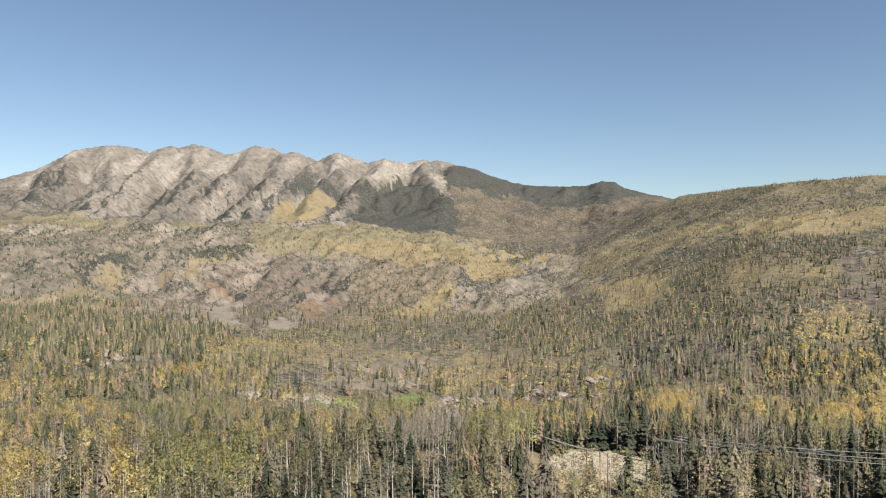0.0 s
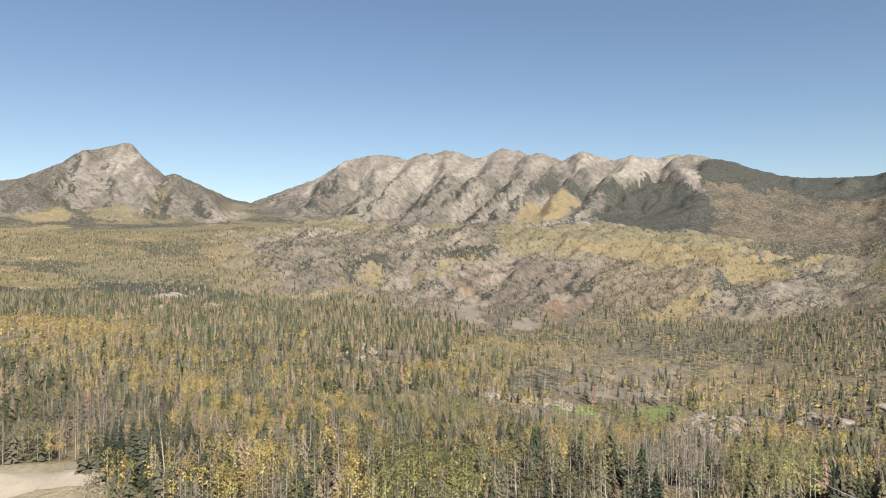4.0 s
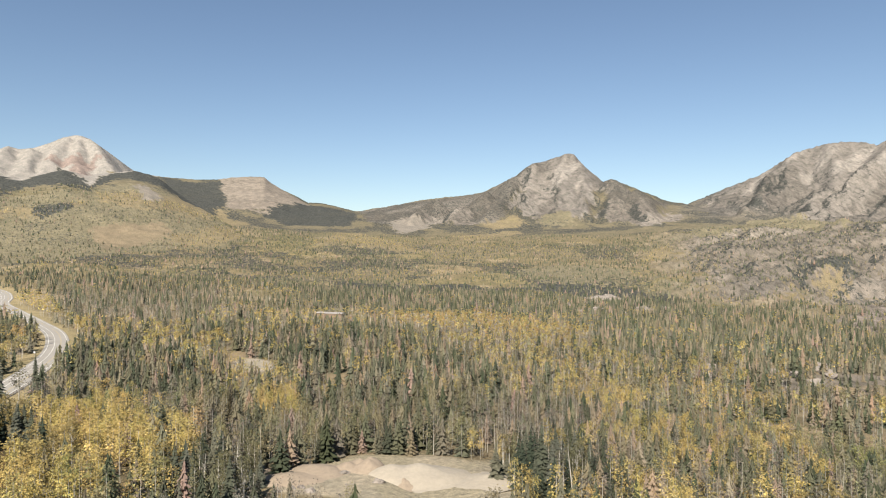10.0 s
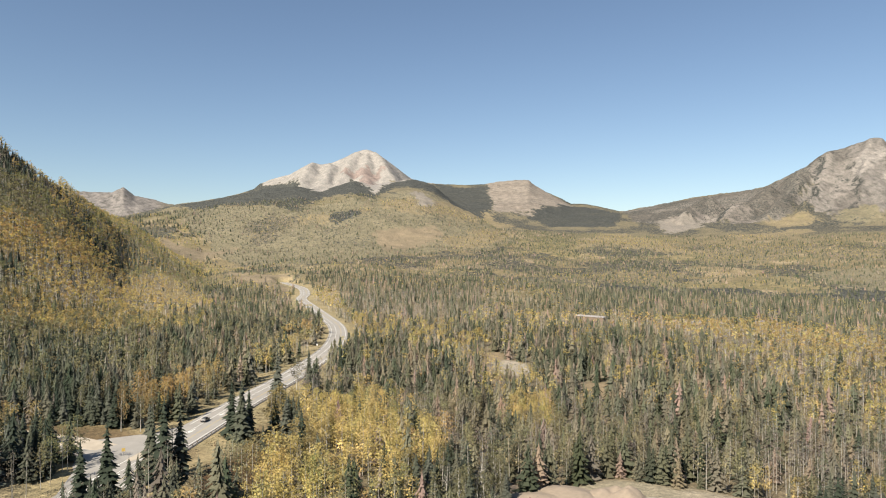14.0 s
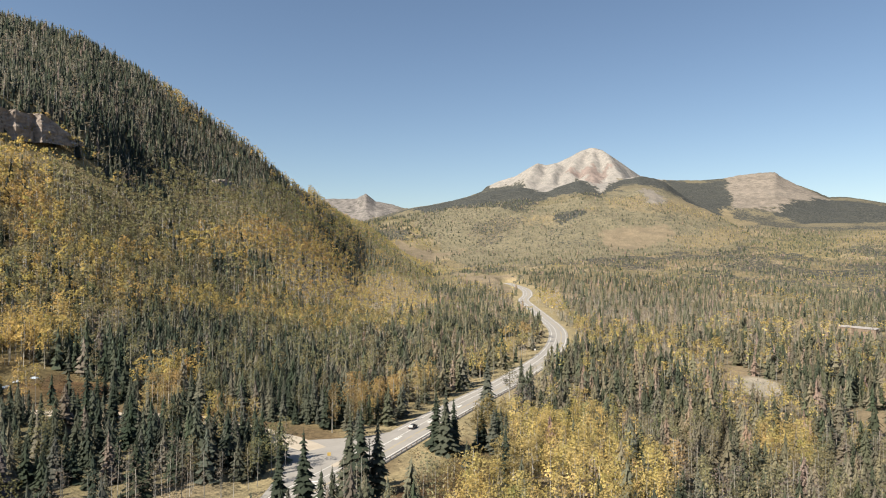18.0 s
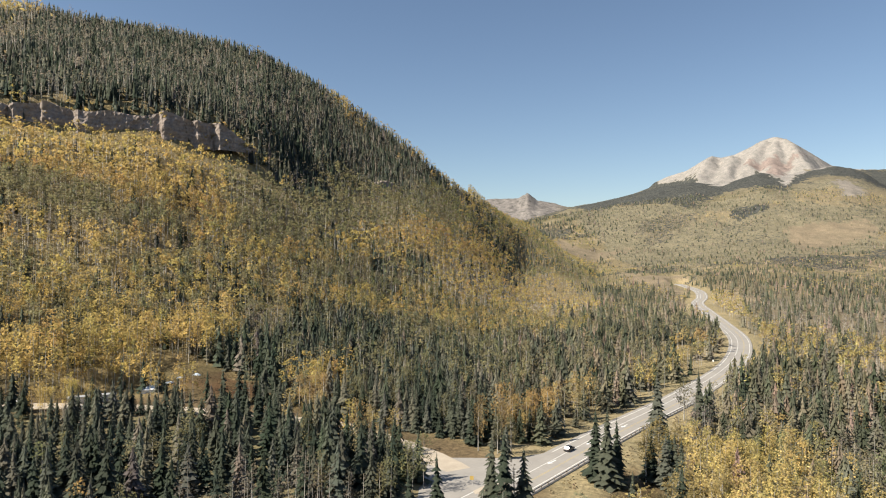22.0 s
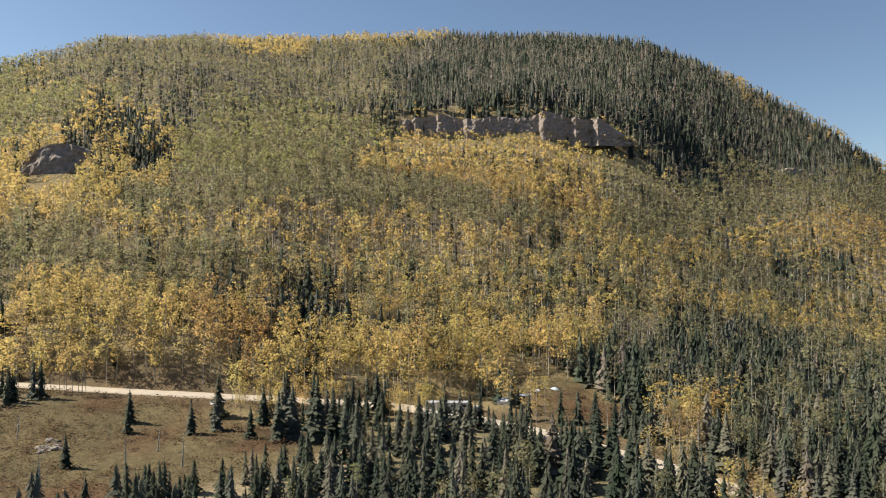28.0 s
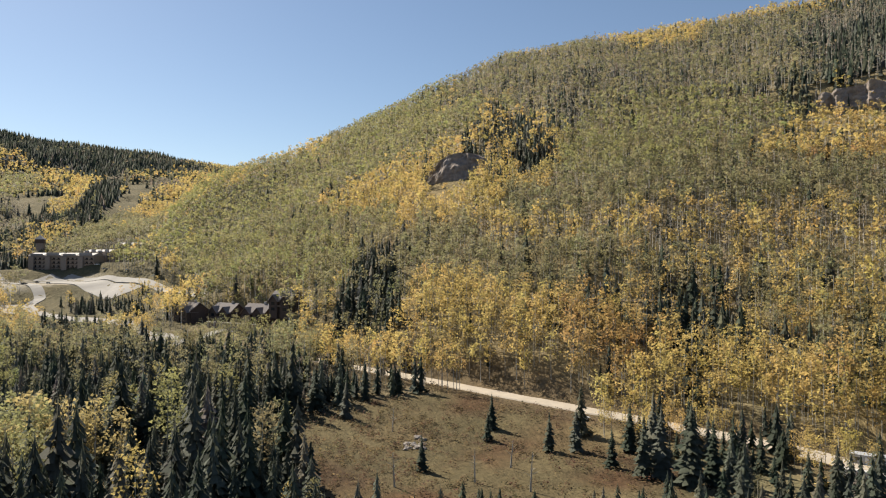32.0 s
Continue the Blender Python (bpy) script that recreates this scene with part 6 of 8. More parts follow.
def thing(name, label, category, at=(0, 0, 0), turn=0.0, group=""):
    e = new(name)
    e.empty_display_size = 0.5
    e.matrix_world = pose(*at, 0, 0, turn)
    return tagged(e, label, category, group)


def add_box(bm, x0, x1, y0, y1, z0, z1, bevel=0.0):
    m = Matrix.Translation(((x0 + x1) / 2, (y0 + y1) / 2, (z0 + z1) / 2)) @ Matrix.Diagonal((x1 - x0, y1 - y0, z1 - z0, 1))
    r = bmesh.ops.create_cube(bm, size=1, matrix=m)
    if bevel:
        edges = list({e for v in r["verts"] for e in v.link_edges})
        bmesh.ops.bevel(bm, geom=edges, offset=bevel, segments=1, affect="EDGES")
    return bm


def box(*a, bevel=0.0):
    return add_box(bmesh.new(), *a, bevel=bevel)


def add_rod(bm, p, q, r0, r1=None, sides=8):
    p, q = Vector(p), Vector(q)
    d = q - p
    m = Matrix.Translation((p + q) / 2) @ d.to_track_quat("Z", "Y").to_matrix().to_4x4()
    bmesh.ops.create_cone(bm, cap_ends=True, segments=sides, radius1=r0, radius2=r0 if r1 is None else r1, depth=d.length, matrix=m)
    return bm


def rod(*a, **k):
    return add_rod(bmesh.new(), *a, **k)


def solid(profile_pts, x0, x1):
    """A prism along x from a closed outline in y, z."""
    bm = bmesh.new()
    a = [bm.verts.new((x0, y, z)) for y, z in profile_pts]
    b = [bm.verts.new((x1, y, z)) for y, z in profile_pts]
    bm.faces.new(a[::-1])
    bm.faces.new(b)
    n = len(a)
    for i in range(n):
        bm.faces.new((a[i], a[(i + 1) % n], b[(i + 1) % n], b[i]))
    bmesh.ops.recalc_face_normals(bm, faces=bm.faces)
    return bm


ASPHALT = plain("asphalt", (0.285, 0.268, 0.245), 0.9, 0, 0.14, 0.12, 0.004)
DIRT = plain("dirt_road", (0.40, 0.345, 0.275), 0.95, 0, 0.16, 0.25, 0.02)
WHITE_LINE = plain("road_paint", (0.66, 0.65, 0.62), 0.8, 0, 0.12, 1.0)
YELLOW_LINE = plain("yellow_paint", (0.42, 0.33, 0.15), 0.8, 0, 0.12, 1.0)
STEEL = plain("galvanised_steel", (0.36, 0.36, 0.36), 0.5, 0.7, 0.15, 2.0)
WEATHERED = plain("weathered_wood", (0.20, 0.15, 0.115), 0.9, 0, 0.25, 2.0)
GRAVEL_MAT = plain("crushed_stone", (0.31, 0.275, 0.225), 0.95, 0, 0.12, 0.8, 0.1)
SAND_MAT = plain("brown_fill", (0.26, 0.21, 0.16), 0.95, 0, 0.16, 0.8, 0.1)
WHITE_PAINT = plain("white_panel", (0.70, 0.70, 0.68), 0.5, 0, 0.06, 1.0)
GREY_PANEL = plain("grey_panel", (0.36, 0.37, 0.38), 0.6, 0, 0.1, 1.0)
DARK_WOOD = plain("dark_stained_wood", (0.075, 0.052, 0.042), 0.8, 0, 0.25, 1.0)
TAN_STUCCO = plain("tan_stucco", (0.27, 0.22, 0.185), 0.85, 0, 0.12, 0.6)
ROOF_GREY = plain("roof_shingle", (0.17, 0.15, 0.145), 0.9, 0, 0.2, 1.0)
ROOF_PALE = plain("pale_roof", (0.30, 0.28, 0.27), 0.7, 0, 0.12, 0.6)
CONCRETE = plain("concrete", (0.42, 0.39, 0.35), 0.9, 0, 0.15, 0.6)
RED_PAINT = plain("rust_red_paint", (0.13, 0.045, 0.035), 0.7, 0, 0.25, 1.5)
YELLOW_PAINT = plain("machine_yellow", (0.52, 0.36, 0.10), 0.6, 0, 0.15, 1.5)
TARP = plain("white_tarp", (0.68, 0.70, 0.72), 0.6, 0, 0.08, 1.0)
BLUE_TARP = plain("pale_blue_tarp", (0.42, 0.50, 0.58), 0.6, 0, 0.1, 1.0)
RUBBER = plain("rubber", (0.02, 0.02, 0.02), 0.8, 0, 0.2, 4.0)
WIRE = plain("aluminium_wire", (0.75, 0.75, 0.74), 0.5, 0.2, 0.1, 1.0)


def glass():
    m, _, b = nodes_of("dark_glass")
    b.inputs["Base Color"].default_value = (0.02, 0.025, 0.03, 1)
    b.inputs["Roughness"].default_value = 0.08
    return m


GLASS = glass()


def stone(name, colour, grain):
    """Layered cliff rock: pale and dark beds, stains down the face."""
    m, nt, b = nodes_of(name)
    pos = place(nt)
    w = nt.nodes.new("ShaderNodeTexWave")
    w.wave_type, w.bands_direction = "BANDS", "Z"
    w.inputs["Scale"].default_value, w.inputs["Distortion"].default_value = 0.09, 6.0
    w.inputs["Detail"].default_value = 3.0
    nt.links.new(pos, w.inputs["Vector"])
    c = ramp_node(nt, w.outputs["Fac"], (0.2, tuple(v * 0.7 for v in colour)), (0.8, tuple(v * 1.2 for v in colour)))
    c = mix_node(nt, 0.78, c, ramp_node(nt, noise_node(nt, grain, 8, 0.7, pos), (0.32, tuple(v * 0.5 for v in colour)), (0.68, tuple(min(1, v * 1.35) for v in colour))))
    nt.links.new(c, b.inputs["Base Color"])
    b.inputs["Roughness"].default_value = 0.95
    bump_node(nt, noise_node(nt, grain * 1.5, 8, 0.75, pos), b, 0.8, 0.8)
    return m


CLIFF_ROCK = stone("cliff_rock", (0.27, 0.225, 0.195), 0.25)
GRANITE = stone("granite", (0.25, 0.22, 0.195), 0.3)


# ---- roads ----
def sides_of(line):
    out = []
    for i, p in enumerate(line):
        a, b = Vector(line[max(0, i - 1)]), Vector(line[min(len(line) - 1, i + 1)])
        d = (b - a)
        d.z = 0
        d.normalize()
        out.append((Vector(p), Vector((d.y, -d.x, 0))))
    return out


def strip(line, a, b, lift, thick=0.0, wander=0.0, seed=0):
    """A band along a line between two offsets to its right, with closed edges where it has a thickness."""
    bm = bmesh.new()
    g = rng_of(seed)
    rows = []
    for p, n in sides_of(line):
        wa, wb = (g.uniform(-wander, wander), g.uniform(-wander, wander)) if wander else (0, 0)
        p0, p1 = p + n * (a + wa), p + n * (b + wb)
        row = [bm.verts.new((p0.x, p0.y, p.z + lift)), bm.verts.new((p1.x, p1.y, p.z + lift))]
        if thick:
            row += [bm.verts.new((p1.x + n.x * 0.8, p1.y + n.y * 0.8, p.z + lift - thick)), bm.verts.new((p0.x - n.x * 0.8, p0.y - n.y * 0.8, p.z + lift - thick))]
        rows.append(row)
    for r, s in zip(rows, rows[1:]):
        bm.faces.new((r[0], r[1], s[1], s[0]))
        if thick:
            bm.faces.new((r[1], r[2], s[2], s[1]))
            bm.faces.new((r[3], r[0], s[0], s[3]))
    bmesh.ops.recalc_face_normals(bm, faces=bm.faces)
    return bm


def resample(line, step_m):
    pts = [Vector(p) for p in line]
    out, acc = [tuple(pts[0])], 0.0
    for a, b in zip(pts, pts[1:]):
        d = (b - a).length
        while acc + d >= step_m:
            f = (step_m - acc) / d
            a = a + (b - a) * f
            out.append(tuple(a))
            d = (b - a).length
            acc = 0.0
        acc += d
    return out


HW = resample(HIGHWAY, 6.0)
SR = resample(SIDE_ROAD, 5.0)
BR = resample(BENCH_ROAD, 6.0)
road = tagged(part("road", strip(HW, -7.4, 7.0, 0.12, 0.9), ASPHALT), "pale grey asphalt highway winding up the valley", "road", kind="structure")
for off, w, mat, nm in ((-5.7, 0.26, WHITE_LINE, "edge_line"), (5.4, 0.26, WHITE_LINE, "edge_line"), (1.75, 0.14, YELLOW_LINE, "centre_line"), (2.15, 0.14, YELLOW_LINE, "centre_line"), (-1.9, 0.22, WHITE_LINE, "lane_line")):
    part(nm, strip(HW, off - w / 2, off + w / 2, 0.126), mat, road)


def arrow_mark(x, y, turn):
    bm = bmesh.new()
    vs = [bm.verts.new(c) for c in ((-0.25, -2.6, 0), (0.25, -2.6, 0), (0.25, 0.6, 0), (0.9, 0.6, 0), (0, 2.6, 0), (-0.9, 0.6, 0), (-0.25, 0.6, 0))]
    bm.faces.new(vs)
    ob = part("lane_arrow", bm, WHITE_LINE, road)
    ob.matrix_world = pose(x, y, 0.128, 0, 0, turn)


for ay in (236, 262, 290, 318):
    arrow_mark(-106.1, ay, 180)
for dy in (186, 188.5):
    m = part("stop_line", box(-6.0, -0.5, -0.4, 0.4, 0, 0.006), WHITE_LINE, road)
    m.matrix_world = pose(-104, dy, 0.124, 0, 0, 24)
dirt = tagged(part("dirt_road", strip(SR, -4.2, 4.2, 0.16, 0.7, 0.5, 3), DIRT), "light tan graded dirt road below the hill", "road", kind="structure")
apron = bmesh.new()
ap = [apron.verts.new((x, y, 0.155)) for x, y in ((-110, 168), (-110.5, 246), (-118, 232), (-132, 222), (-150, 224), (-152, 215), (-140, 209), (-128, 202), (-119, 190))]
apron.faces.new(ap)
tagged(part("road_apron", apron, ASPHALT), "pale paved apron where the side road leaves", "road", kind="structure")
tagged(part("bench_road", strip(BR, -1.8, 1.8, 0.1, 0.6, 0.3, 5), SAND_MAT), "narrow bench road cut across the aspen slope", "road", kind="structure")


# ---- guard rails ----
def guard_rail(line, off, label, spacing=3.8, mat=STEEL):
    e = thing("guard_rail", label, "guard rail")
    bm = bmesh.new()
    rows = []
    for p, n in sides_of(line):
        q = p + n * off
        rows.append([bm.verts.new((q.x - n.x * w, q.y - n.y * w, q.z + z)) for w, z in ((0.10, 0.45), (0.16, 0.53), (0.08, 0.6), (0.16, 0.67), (0.10, 0.75))])
    for r, s in zip(rows, rows[1:]):
        for k in range(4):
            bm.faces.new((r[k], r[k + 1], s[k + 1], s[k]))
    part("rail", bm, mat, e, "weathered steel beam")
    me = None
    for p, n in sides_of(resample(line, spacing)):
        q = p + n * off
        if me is None:
            ob = part("post", box(-0.09, 0.09, -0.09, 0.09, -0.6, 0.78, bevel=0.015), WEATHERED, e)
            me = ob.data
        else:
            ob = new("post", me)
            ob.parent = e
        ob.location = q
    return e


guard_rail([p for p in HW if 176 < p[1] < 345], 7.0, "long steel guard rail on wooden posts beside the highway")
guard_rail([p for p in BR if -40 < p[1] < 300], 2.4, "pale guard rail along the bench road among aspens", 6.0, WHITE_PAINT)


# ---- vehicles ----
def car(label, paint_mat, at, turn, kind="sedan", group=""):
    """A car or pickup: body, cabin, windows, wheels. Its length runs along x."""
    long_, wide, tall = (5.8, 2.0, 1.85) if kind == "pickup" else (4.6, 1.8, 1.5)
    name = "pickup_truck" if kind == "pickup" else "car"
    e = thing(name, label, "car", at, turn, group)
    h = long_ / 2
    outline = [(-h, 0.35), (h, 0.35), (h, 0.75), (h - 0.25, 0.92), (h - 1.1, 0.98), (-h + 0.15, 1.0), (-h, 0.8)]
    bm = bmesh.new()
    f, b = ([bm.verts.new((x, s * wide / 2, z)) for x, z in outline] for s in (-1, 1))
    bm.faces.new(f)
    bm.faces.new(b[::-1])
    for i in range(len(f)):
        j = (i + 1) % len(f)
        bm.faces.new((f[i], b[i], b[j], f[j]))
    bmesh.ops.recalc_face_normals(bm, faces=bm.faces)
    bmesh.ops.bevel(bm, geom=list(bm.edges), offset=0.07, segments=2, affect="EDGES")
    part("body", bm, paint_mat, e, smooth=False)
    c0, c1 = (-0.7, 1.15) if kind == "pickup" else (-1.75, 1.0)
    bm = bmesh.new()
    lo = [bm.verts.new((x, y, 0.97)) for x, y in ((c0, -wide / 2 + 0.08), (c1, -wide / 2 + 0.08), (c1, wide / 2 - 0.08), (c0, wide / 2 - 0.08))]
    hi = [bm.verts.new((x, y, tall)) for x, y in ((c0 + 0.35, -wide / 2 + 0.3), (c1 - 0.6, -wide / 2 + 0.3), (c1 - 0.6, wide / 2 - 0.3), (c0 + 0.35, wide / 2 - 0.3))]
    for i in range(4):
        bm.faces.new((lo[i], lo[(i + 1) % 4], hi[(i + 1) % 4], hi[i]))
    bm.faces.new(hi)
    part("windows", bm, GLASS, e, "dark tinted glass")
    part("roof", box(c0 + 0.35, c1 - 0.6, -wide / 2 + 0.3, wide / 2 - 0.3, tall - 0.01, tall + 0.05, bevel=0.02), paint_mat, e)
    if kind == "pickup":
        part("bed", box(-h + 0.25, -0.85, -wide / 2 + 0.18, wide / 2 - 0.18, 0.99, 1.03), RUBBER, e, "dark open load bed")
        for s in (-1, 1):
            part("bed_wall", box(-h + 0.1, -0.75, s * wide / 2 - 0.09, s * wide / 2 + 0.01, 0.9, 1.25, bevel=0.02), paint_mat, e)
    for sx in (-1, 1):
        for sy in (-1, 1):
            w = part("wheel", rod((sx * h * 0.62, sy * (wide / 2 - 0.2), 0.34), (sx * h * 0.62, sy * (wide / 2 + 0.02), 0.34), 0.34, sides=14), RUBBER, e)
            part("rim", rod((sx * h * 0.62, sy * (wide / 2 - 0.02), 0.34), (sx * h * 0.62, sy * (wide / 2 + 0.03), 0.34), 0.2, sides=10), STEEL, w)
    for sy in (-0.6, 0.6):
        part("headlight", box(h - 0.05, h + 0.02, sy - 0.18, sy + 0.18, 0.62, 0.76), GLASS, e)
        part("tail_light", box(-h - 0.02, -h + 0.05, sy - 0.15, sy + 0.15, 0.68, 0.82), RED_PAINT, e)
    return e


CAR_WHITE = plain("white_car_paint", (0.72, 0.72, 0.71), 0.3, 0, 0.04, 1.0)
CAR_DARK = plain("dark_car_paint", (0.035, 0.035, 0.04), 0.3, 0.2, 0.1, 1.0)
CAR_SILVER = plain("silver_car_paint", (0.42, 0.43, 0.44), 0.3, 0.5, 0.08, 1.0)
car("dark sport utility car on the highway", CAR_DARK, (-107.5, 250, 0.13), 92)
car("white pickup truck on the dirt road", CAR_WHITE, (-317, 108, 4.7), 121, "pickup")
car("white car parked before the mobile home", CAR_WHITE, (-277, 187.5, ground_at(-277, 187.5)), 30)
car("dark car parked before the mobile home", CAR_DARK, (-275, 194, ground_at(-275, 194)), 40)
car("white pickup truck parked among spruces", CAR_WHITE, (-262, 176, ground_at(-262, 176)), 75, "pickup")
for i, (cx, cy, mat, lb) in enumerate(((-590, -372, CAR_WHITE, "white car parked by the lodge"), (-596, -360, CAR_DARK, "dark car parked by the lodge"), (-575, -330, CAR_SILVER, "silver car parked by the lodge"), (-640, -335, CAR_WHITE, "white car parked by the lodge"),
                                      (-634, -322, CAR_SILVER, "silver car parked by the lodge"), (-560, -340, CAR_DARK, "dark car parked by the lodge"), (-622, -290, CAR_WHITE, "white car parked by the lodge"), (-470, -118, CAR_SILVER, "silver car by the dark houses"))):
    car(lb, mat, (cx, cy, ground_at(cx, cy) + 0.35), 40 + 25 * i, group="cars at the resort")


# ---- the yard under the hill ----
def mobile_home():
    e = thing("mobile_home", "long pale grey mobile home beside the dirt road", "mobile home", (-286.8, 190.5, ground_at(-286.8, 190.5)), 68)
    part("body", box(-8.5, 8.5, -1.8, 1.8, 0.55, 3.1, bevel=0.05), GREY_PANEL, e, "pale grey sheet-metal wall")
    part("skirting", box(-8.4, 8.4, -1.7, 1.7, -0.3, 0.55), WEATHERED, e, "dark skirting")
    part("roof", solid([(-2.0, 3.1), (2.0, 3.1), (2.0, 3.2), (0, 3.55), (-2.0, 3.2)], -8.7, 8.7), GREY_PANEL, e, "low grey roof")
    for x in (-6.6, -2.0, 1.6, 6.4):
        w = part("window", box(x - 0.6, x + 0.6, -1.86, -1.78, 1.5, 2.5), GLASS, e)
        part("frame", box(x - 0.68, x + 0.68, -1.84, -1.79, 1.42, 2.58), WHITE_PAINT, w)
    for x in (-4.4, 4.2):
        d = part("door", box(x - 0.45, x + 0.45, -1.87, -1.78, 0.6, 2.6), WHITE_PAINT, e)
        part("step", box(x - 0.6, x + 0.6, -2.6, -1.87, -0.1, 0.4), WEATHERED, d)
    part("panel", box(7.4, 8.56, -1.86, 1.86, 0.6, 3.05), WHITE_PAINT, e, "bright white end panel")


def gable_shed(name, label, category, at, turn, sx, sy, wall, rise, wall_mat, roof_mat, door=True):
    e = thing(name, label, category, at, turn)
    part("walls", solid([(-sy / 2, -0.4), (sy / 2, -0.4), (sy / 2, wall), (0, wall + rise), (-sy / 2, wall)], -sx / 2, sx / 2), wall_mat, e)
    for s in (-1, 1):
        o = s * 0.25
        part("roof", solid([(0, wall + rise + 0.02), (0, wall + rise + 0.14), (s * sy / 2 + o, wall + 0.12 - 0.25 * rise / sy * 2), (s * sy / 2 + o, wall - 0.25 * rise / sy * 2)], -sx / 2 - 0.25, sx / 2 + 0.25), roof_mat, e)
    if door:
        part("door", box(sx / 2, sx / 2 + 0.05, -0.5, 0.5, -0.1, 1.95), DARK_WOOD, e)
    return e


def tarp_heap(label, at, turn, sx, sy, h, mat, seed):
    """A draped sheet over stored goods."""
    bm = bmesh.new()
    g = rng_of(seed)
    n, m = 9, 7
    vs = [[bm.verts.new(((i / n - 0.5) * sx * (1 + 0.1 * g.uniform(-1, 1)), (j / m - 0.5) * sy * (1 + 0.1 * g.uniform(-1, 1)),
                         -0.15 + h * min(1, 3.2 * min(i / n, 1 - i / n, j / m, 1 - j / m)) * g.uniform(0.75, 1.1))) for j in range(m + 1)] for i in range(n + 1)]
    for i in range(n):
        for j in range(m):
            bm.faces.new((vs[i][j], vs[i + 1][j], vs[i + 1][j + 1], vs[i][j + 1]))
    ob = part("tarp", bm, mat, smooth=True)
    ob.matrix_world = pose(*at, 0, 0, turn)
    return tagged(ob, label, "tarp")


def on_ground(x, y, up=0.0):
    return (x, y, ground_at(x, y) + up)


mobile_home()
gable_shed("shed", "small pale garden shed beside the dirt road", "shed", on_ground(-298.5, 168), 60, 3.6, 3.0, 2.3, 0.8, WHITE_PAINT, GREY_PANEL)
tent = gable_shed("canvas_tent", "white canvas wall tent on the meadow edge", "tent", on_ground(-289.5, 215.5), 62, 5.2, 4.4, 1.6, 1.3, TARP, TARP, False)
tarp_heap("pale blue tarpaulin over stored goods in grass", on_ground(-288.5, 225.5), 60, 7.5, 2.2, 0.8, BLUE_TARP, 5)
tarp_heap("white tarpaulin over stored goods in grass", on_ground(-286.5, 229), 50, 3.0, 1.8, 0.7, TARP, 6)
tarp_heap("grey tarpaulin at the wood's edge", on_ground(-285, 236), 40, 4.0, 2.0, 0.9, BLUE_TARP, 7)


def trailer_box(label, at, turn, sx, mat):
    e = thing("utility_trailer", label, "trailer", at, turn)
    part("box", box(-sx / 2, sx / 2, -1.0, 1.0, 0.5, 2.3, bevel=0.04), mat, e)
    part("tow_bar", box(sx / 2, sx / 2 + 1.2, -0.06, 0.06, 0.42, 0.54), STEEL, e)
    for sy in (-1.0, 1.0):
        part("wheel", rod((0, sy - 0.1, 0.32), (0, sy + 0.1, 0.32), 0.33, sides=12), RUBBER, e)


trailer_box("small grey enclosed trailer in the yard", on_ground(-279.2, 199.5), 70, 3.0, GREY_PANEL)
trailer_box("long white flat trailer in the yard", on_ground(-273, 178), 65, 6.5, WHITE_PAINT)


def loader(at, turn):
    e = thing("wheel_loader", "weathered yellow loader parked among spruces", "loader", at, turn)
    part("chassis", box(-2.4, 1.8, -0.9, 0.9, 0.6, 1.5, bevel=0.08), YELLOW_PAINT, e)
    cab = part("cab", box(-0.9, 0.7, -0.75, 0.75, 1.5, 2.9, bevel=0.06), YELLOW_PAINT, e)
    part("cab_window", box(-0.7, 0.72, -0.77, 0.77, 1.9, 2.6), GLASS, cab)
    for sy in (-0.55, 0.55):
        part("arm", rod((1.4, sy, 1.4), (3.6, sy, 0.8), 0.12, sides=6), YELLOW_PAINT, e)
    part("bucket", solid([(-1.2, 0.2), (1.2, 0.2), (1.2, 1.1), (-1.2, 1.1)], 3.5, 4.1), STEEL, e, "worn steel bucket")
    for sx in (-1.5, 1.3):
        for sy in (-1.0, 1.0):
            part("wheel", rod((sx, sy - 0.2, 0.62), (sx, sy + 0.2, 0.62), 0.65, sides=14), RUBBER, e)


loader(on_ground(-263.5, 167), 130)


# ---- gravel pit ----
def heap(label, at, rad, tall, mat, seed, stretch=1.0):
    """A dumped pile with several rounded tops and runnels."""
    bm = bmesh.new()
    n, rings = 40, 14
    g = rng_of(seed)
    bumps = [(g.uniform(-0.45, 0.45), g.uniform(-0.3, 0.3), g.uniform(0.55, 1.0)) for _ in range(4)]
    rows = []
    for i in range(rings + 1):
        k = i / rings
        row = []
        for j in range(n):
            a = 6.2832 * j / n
            u, v = k * math.cos(a), k * math.sin(a)
            z = max(h * max(0.0, 1 - 1.25 * math.hypot(u - bx, v - by)) for bx, by, h in bumps) * min(1, (1 - k) * 3.5)
            z += 0.07 * noise.noise((u * 5, v * 5, seed)) + 0.035 * noise.noise((u * 14, v * 14, seed)) * (1 - k)
            row.append(bm.verts.new((u * rad * stretch, v * rad, z * tall - 0.3)))
        rows.append(row)
    for r, s in zip(rows, rows[1:]):
        for j in range(n):
            bm.faces.new((r[j], s[j], s[(j + 1) % n], r[(j + 1) % n]))
    bmesh.ops.remove_doubles(bm, verts=bm.verts, dist=0.001)
    bmesh.ops.recalc_face_normals(bm, faces=bm.faces)
    ob = part("gravel_mound", bm, mat, smooth=True)
    ob.location = at
    return tagged(ob, label, "gravel pile", "piles in the gravel pit")


